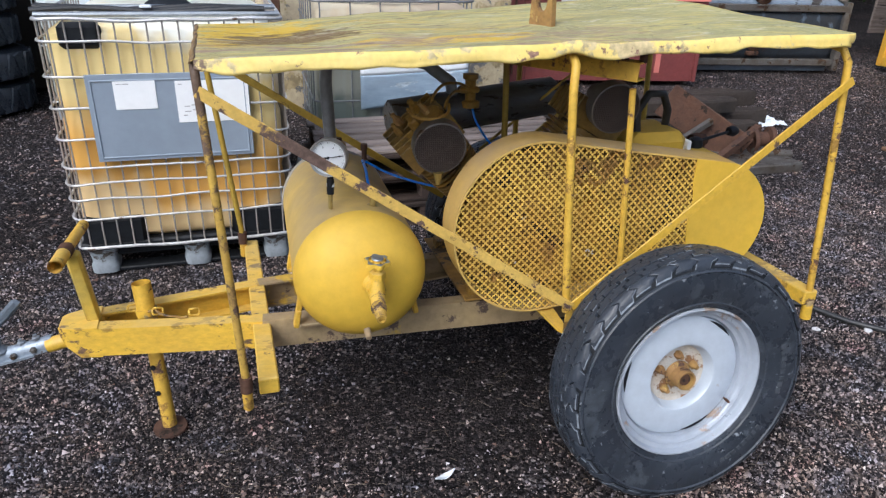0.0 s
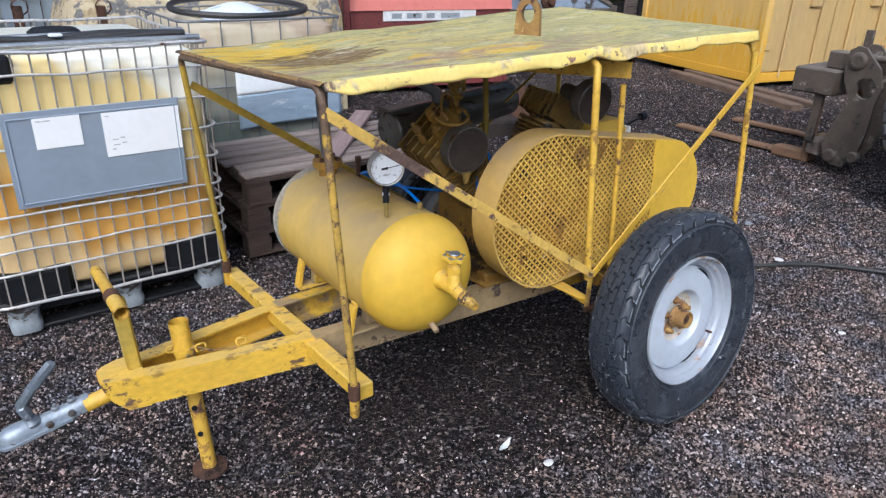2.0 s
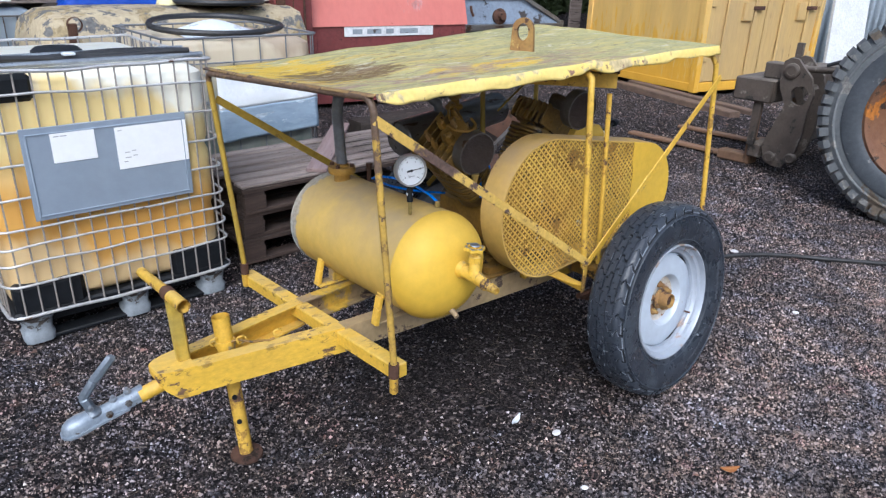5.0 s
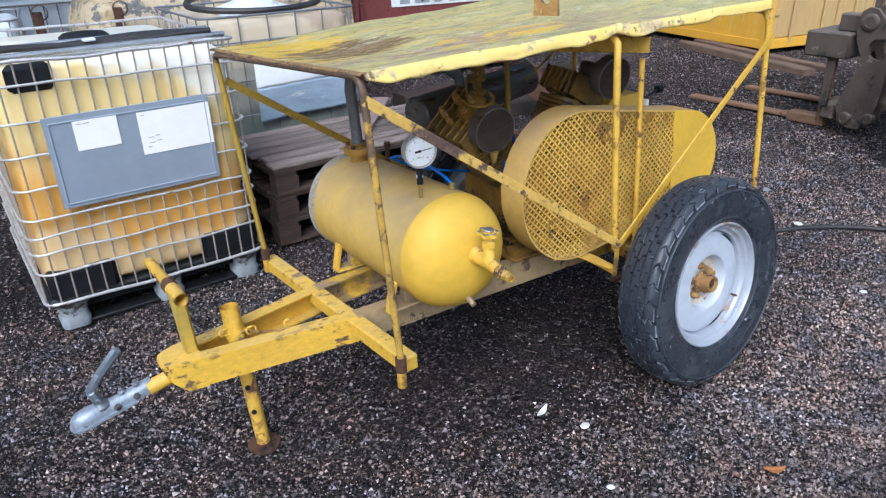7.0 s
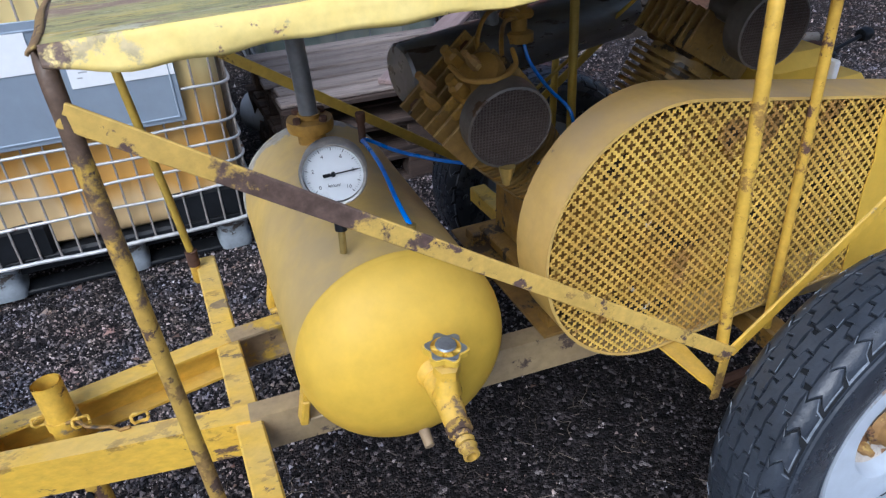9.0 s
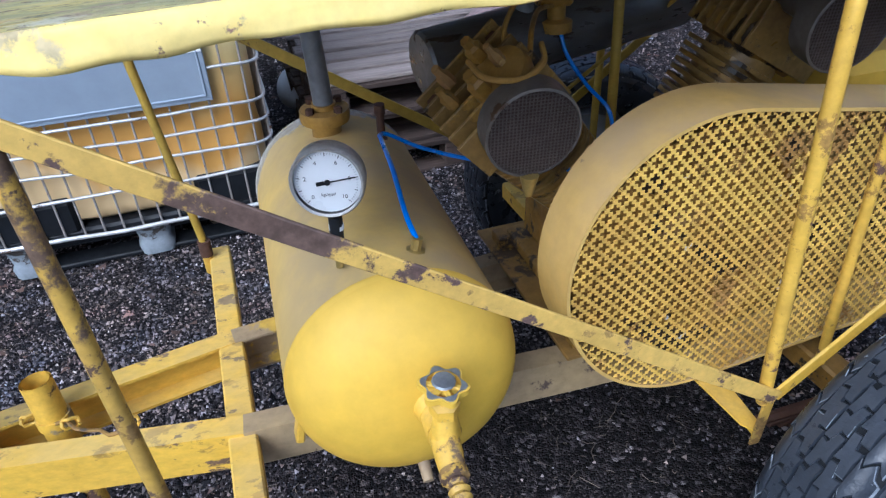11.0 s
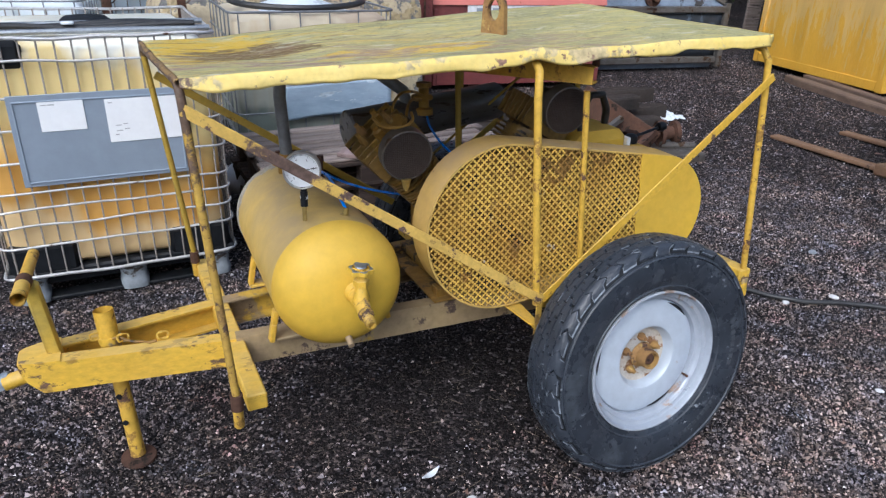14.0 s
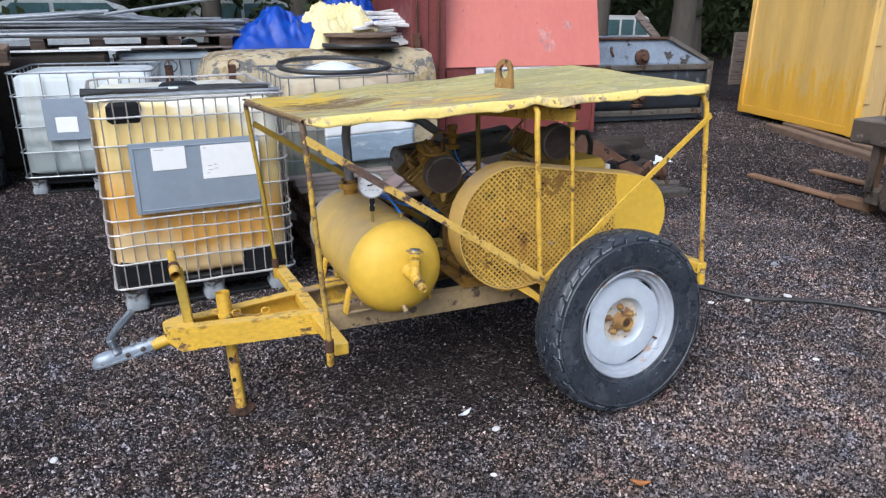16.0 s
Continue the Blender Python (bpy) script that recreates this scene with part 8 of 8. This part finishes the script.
plate = [(1.187, 0.963), (1.235, 0.93), (1.248, 0.847), (1.234, 0.725), (1.167, 0.585), (1.20, 0.48), (1.228, 0.396), (1.284, 0.227), (1.25, 0.12), (1.186, 0.074), (1.093, 0.068), (1.009, 0.206), (0.982, 0.366), (0.978, 0.566), (0.959, 0.692), (1.00, 0.82), (1.092, 0.914), (1.13, 0.955)]


def hole_ring(poly, c, r):
    o = []
    for p in poly:
        a = math.atan2(p[1] - c[1], p[0] - c[0])
        o.append((c[0] + r * math.cos(a), c[1] + r * math.sin(a)))
    return o


yz = Matrix(((0, 0, 1, 3.58), (1, 0, 0, 0), (0, 1, 0, 0), (0, 0, 0, 1)))
part("carriage_plate", Mesh().ring(plate, hole_ring(plate, (1.065, 0.675), 0.078), 0.035, yz), loader_steel, LD, "thick dirty steel plate with round hole", smooth=20)
yz2 = Matrix(((0, 0, 1, 3.82), (1, 0, 0, 0), (0, 1, 0, 0), (0, 0, 0, 1)))
part("carriage_plate", Mesh().ring(plate, hole_ring(plate, (1.065, 0.675), 0.078), 0.035, yz2), loader_steel, LD, smooth=20)
part("pin", Mesh().tube([(3.56, 1.16, 0.86), (3.90, 1.16, 0.86)], 0.035, 14), loader_steel, LD)
part("pin", Mesh().tube([(3.56, 1.20, 0.14), (3.90, 1.20, 0.14)], 0.03, 14), loader_steel, LD)
for yy, zz, rr_ in ((1.16, 0.86, 0.062), (1.20, 0.14, 0.050), (1.03, 0.16, 0.045)):
    part("pin_boss", Mesh().lathe([(rr_, -0.02), (rr_, 0.022), (rr_ * 0.8, 0.030), (rr_ * 0.55, 0.030), (rr_ * 0.5, 0.022), (0, 0.022)], axis((3.585, yy, zz), (-1, 0, 0)), 20), loader_steel, LD)
part("lug_plate", Mesh().box(3.66, 3.80, 1.22, 1.42, 0.77, 0.90, 0.01), loader_steel, LD)
part("side_stay", Mesh().box(3.60, 3.63, 1.36, 1.43, 0.20, 0.58, 0.008), loader_steel, LD)
part("upper_crossbar", Mesh().box(3.55, 5.3, 1.27, 1.60, 0.58, 0.77, 0.012), loader_steel, LD)
part("lower_crossbar", Mesh().box(3.62, 5.3, 1.30, 1.42, 0.10, 0.22, 0.012), loader_steel, LD)
part("boom", Mesh().bar((4.2, -1.2, 1.3), (4.2, 1.15, 0.55), 0.22, 0.26, c=0.02), loader_steel, LD)
part("cylinder_rod", Mesh().tube([(3.72, 0.3, 0.93), (3.72, 1.1, 0.87)], 0.028, 12), loader_steel, LD)
part("hose_pipe", Mesh().tube([(3.70, 0.95, 0.92), (3.70, 0.80, 0.98), (3.72, 0.62, 0.95), (3.75, 0.45, 0.90)], 0.015, 8), black_rubber, LD)
for y in (1.28, 0.70):
    part("upright_stub", Mesh().bar((3.95, y, 0.84), (3.95, y, 1.05), 0.05, 0.05, up=(0, 1, 0)), loader_steel, LD)
for x0, tip in ((3.70, (3.87, 2.76)), (4.42, (4.60, 2.62))):
    f = Mesh()
    f.bar((x0 + 0.04, 1.40, 0.055), (x0 + 0.07, 1.72, 0.045), 0.125, 0.085, c=0.01)
    f.bar((x0 + 0.06, 1.60, 0.045), (tip[0], tip[1], 0.022), 0.10, 0.030, c=0.006)
    f.bar((x0 + 0.03, 1.44, 0.03), (x0 + 0.03, 1.44, 0.70), 0.11, 0.045, up=(0, 1, 0), c=0.01)
    part("fork", f, fork_steel, LD, "rusty steel pallet fork")

# ---- cars far behind ----
def far_car(m, paint, label):
    t = thing("parked_car", m, label, "car", "cars behind the yard")
    g = Mesh()
    g.box(0, 4.2, 0, 1.7, 0.28, 0.85, 0.12)
    part("body", g, paint, t, local=True)
    g = Mesh()
    g.prism([(0.62, 0.85), (0.95, 1.12), (1.32, 1.36), (1.62, 1.45), (2.3, 1.48), (2.85, 1.43), (3.25, 1.30), (3.9, 0.85)], 1.5, Matrix(((1, 0, 0, 0), (0, 0, 1, 0.1), (0, 1, 0, 0), (0, 0, 0, 1))))
    part("roof", g, paint, t, local=True, smooth=20)
    for x0, x1, a, b in ((1.0, 2.05, 1.48, 2.05), (2.12, 3.50, 2.12, 2.98)):
        g = Mesh().prism([(x0, 0.90), (x1, 0.90), (b, 1.35), (a, 1.35)], 0.02, Matrix(((1, 0, 0, 0), (0, 0, -1, 0.098), (0, 1, 0, 0), (0, 0, 0, 1))))
        part("side_window", g, car_glass, t, local=True, smooth=0)
    for x in (0.85, 3.3):
        part("wheel", Mesh().lathe([(0.18, 0), (0.30, 0.0), (0.31, 0.05), (0.31, 0.18), (0, 0.18)], pose(x, 0.18, 0.31, 90, 0, 0), 24), rubber, t, local=True)
    return t


far_car(pose(-4.6, 12.4, 0.25, 0, 0, 2), car_paint, "pale silver parked car seen behind tubes")
far_car(pose(-0.95, 14.6, 0.25, 0, 0, -3), car_paint, "pale parked car under the trees")
VN = thing("white_car", pose(8.15, 11.0, 0, 0, 0, -4), "white old estate car parked under trees", "car")
part("body", Mesh().prism([(0.0, 0.3), (1.55, 0.3), (1.55, 0.92), (1.38, 1.33), (1.28, 1.38), (0.24, 1.38), (0.14, 1.33), (0.0, 0.92)], 3.6, Matrix(((1, 0, 0, 0), (0, 0, 1, 0), (0, 1, 0, 0), (0, 0, 0, 1)))), white_paint, VN, local=True, smooth=20)
for x0, x1 in ((0.16, 0.60), (0.66, 0.98), (1.04, 1.38)):
    part("window", Mesh().box(x0, x1, -0.02, 0.02, 0.97, 1.30, 0.01), car_glass, VN, local=True)
single("leaning_plank", Mesh().bar((8.20, 9.75, 1.44), (8.95, 9.80, 0.86), 0.05, 0.17, c=0.01), wood_old, "grey plank leaning behind a steel skip", "plank", smooth=20)

# ---- trees ----
def tree(x, y, h, r, seed, low=0.14):
    rnd = random.Random(seed)
    t = thing("forest_tree", (x, y, 0), "bare-trunked woodland tree with dark foliage", "tree", "trees behind the yard")
    g = Mesh()
    lean = (rnd.uniform(-0.3, 0.3), rnd.uniform(-0.3, 0.3))
    pts = [(lean[0] * k / 8 + 0.05 * math.sin(k + seed), lean[1] * k / 8, h * k / 8) for k in range(9)]
    g.tube(pts, [r * (1.15 - 0.95 * k / 8) * (1.25 if k == 0 else 1) for k in range(9)], 14)
    for k in range(12):
        a, z = rnd.uniform(0, 6.28), h * rnd.uniform(max(0.18, low), 0.85)
        l = rnd.uniform(0.6, 1.9) * (1.1 - z / h)
        g.tube([(lean[0] * z / h, lean[1] * z / h, z), (l * 0.5 * math.cos(a), l * 0.5 * math.sin(a), z + 0.15), (l * math.cos(a), l * math.sin(a), z + 0.25 + 0.2 * l)], [r * 0.22, r * 0.14, r * 0.05], 6)
    part("trunk", g, bark, t, local=True, smooth=60)
    if low < 1:
        c = Mesh()
        for k in range(1500):
            a, z = rnd.uniform(0, 6.28), h * (low + (1 - low) * rnd.random() ** 0.8)
            q = rnd.random() ** 0.5 * (0.45 + 1.75 * (1 - abs(z / h - 0.45)))
            p = Vector((q * math.cos(a), q * math.sin(a), z + rnd.uniform(-0.2, 0.2)))
            m = Matrix.Translation(p) @ Euler((rnd.uniform(-0.9, 0.9), rnd.uniform(-0.9, 0.9), rnd.uniform(0, 6.28))).to_matrix().to_4x4()
            s = rnd.uniform(0.05, 0.17)
            c.add([(-s, 0, 0), (0, -s * 0.45, 0.02), (s, 0, 0), (0, s * 0.45, -0.02)], [(0, 1, 2, 3)], m)
        part("crown", c, leaf_green, t, local=True, smooth=0)


for k, (x, y, h, r) in enumerate(((7.03, 9.5, 10, 0.20), (9.30, 9.6, 10, 0.235), (4.2, 12.5, 10, 0.2), (6.6, 13.0, 11, 0.22), (9.0, 12.0, 10, 0.2), (2.2, 13.5, 10, 0.2), (0.3, 13.0, 10, 0.18), (-1.6, 13.5, 10, 0.2), (-3.8, 12.8, 10, 0.2), (-5.8, 12.0, 9, 0.18), (11.5, 11.5, 10, 0.2), (8.0, 15.5, 11, 0.22), (5.0, 16.0, 11, 0.22), (1.0, 16.5, 11, 0.2), (-3.0, 16.5, 11, 0.2), (-7.5, 9.5, 9, 0.2), (-8.5, 6.5, 9, 0.2))):
    tree(x, y, h, r, 30 + k, 0.34 if k < 2 else 0.14)


def thicket(name, n, xr, yr, zr, seed, label):
    rnd = random.Random(seed)
    c = Mesh()
    for k in range(n):
        z = zr * rnd.random() ** 1.2
        p = Vector((rnd.uniform(*xr), rnd.uniform(*yr), z))
        m = Matrix.Translation(p) @ Euler((rnd.uniform(-1.2, 1.2), rnd.uniform(-1.2, 1.2), rnd.uniform(0, 6.28))).to_matrix().to_4x4()
        s = rnd.uniform(0.08, 0.24)
        c.add([(-s, 0, 0), (0, -s * 0.4, 0.02), (s, 0, 0), (0, s * 0.4, -0.02)], [(0, 1, 2, 3)], m)
    single(name, c, leaf_green, label, "undergrowth", kind="stuff", smooth=0)


thicket("undergrowth", 26000, (-14, 22), (14.0, 20.0), 6.5, 3, "dark tangled woodland undergrowth behind the yard")
ring_g = Mesh()
edge_n = 72
for i in range(edge_n):
    a = 2 * math.pi * i / edge_n
    rad = 24 + 2.5 * wob(math.cos(a) * 3, math.sin(a) * 3, 1)
    # unseen side behind the camera is kept low to admit more sky light
    top = (9.0 if math.sin(a) > -0.15 else 3.2) * (1 + 0.28 * wob(math.cos(a) * 7, math.sin(a) * 7, 4))
    for z in (-0.5, 0.33 * top, 0.7 * top, top):
        ring_g.v.append((2 + rad * math.cos(a) * (1 + 0.02 * wob(a * 9, z)), 1 + rad * math.sin(a), z))
for i in range(edge_n):
    j = (i + 1) % edge_n
    for k in range(3):
        ring_g.f.append((i * 4 + k, j * 4 + k, j * 4 + k + 1, i * 4 + k + 1))
single("wood_edge", ring_g, leaf_green, "dense dark woodland round the yard, its unseen near side added low", "backdrop", kind="structure")
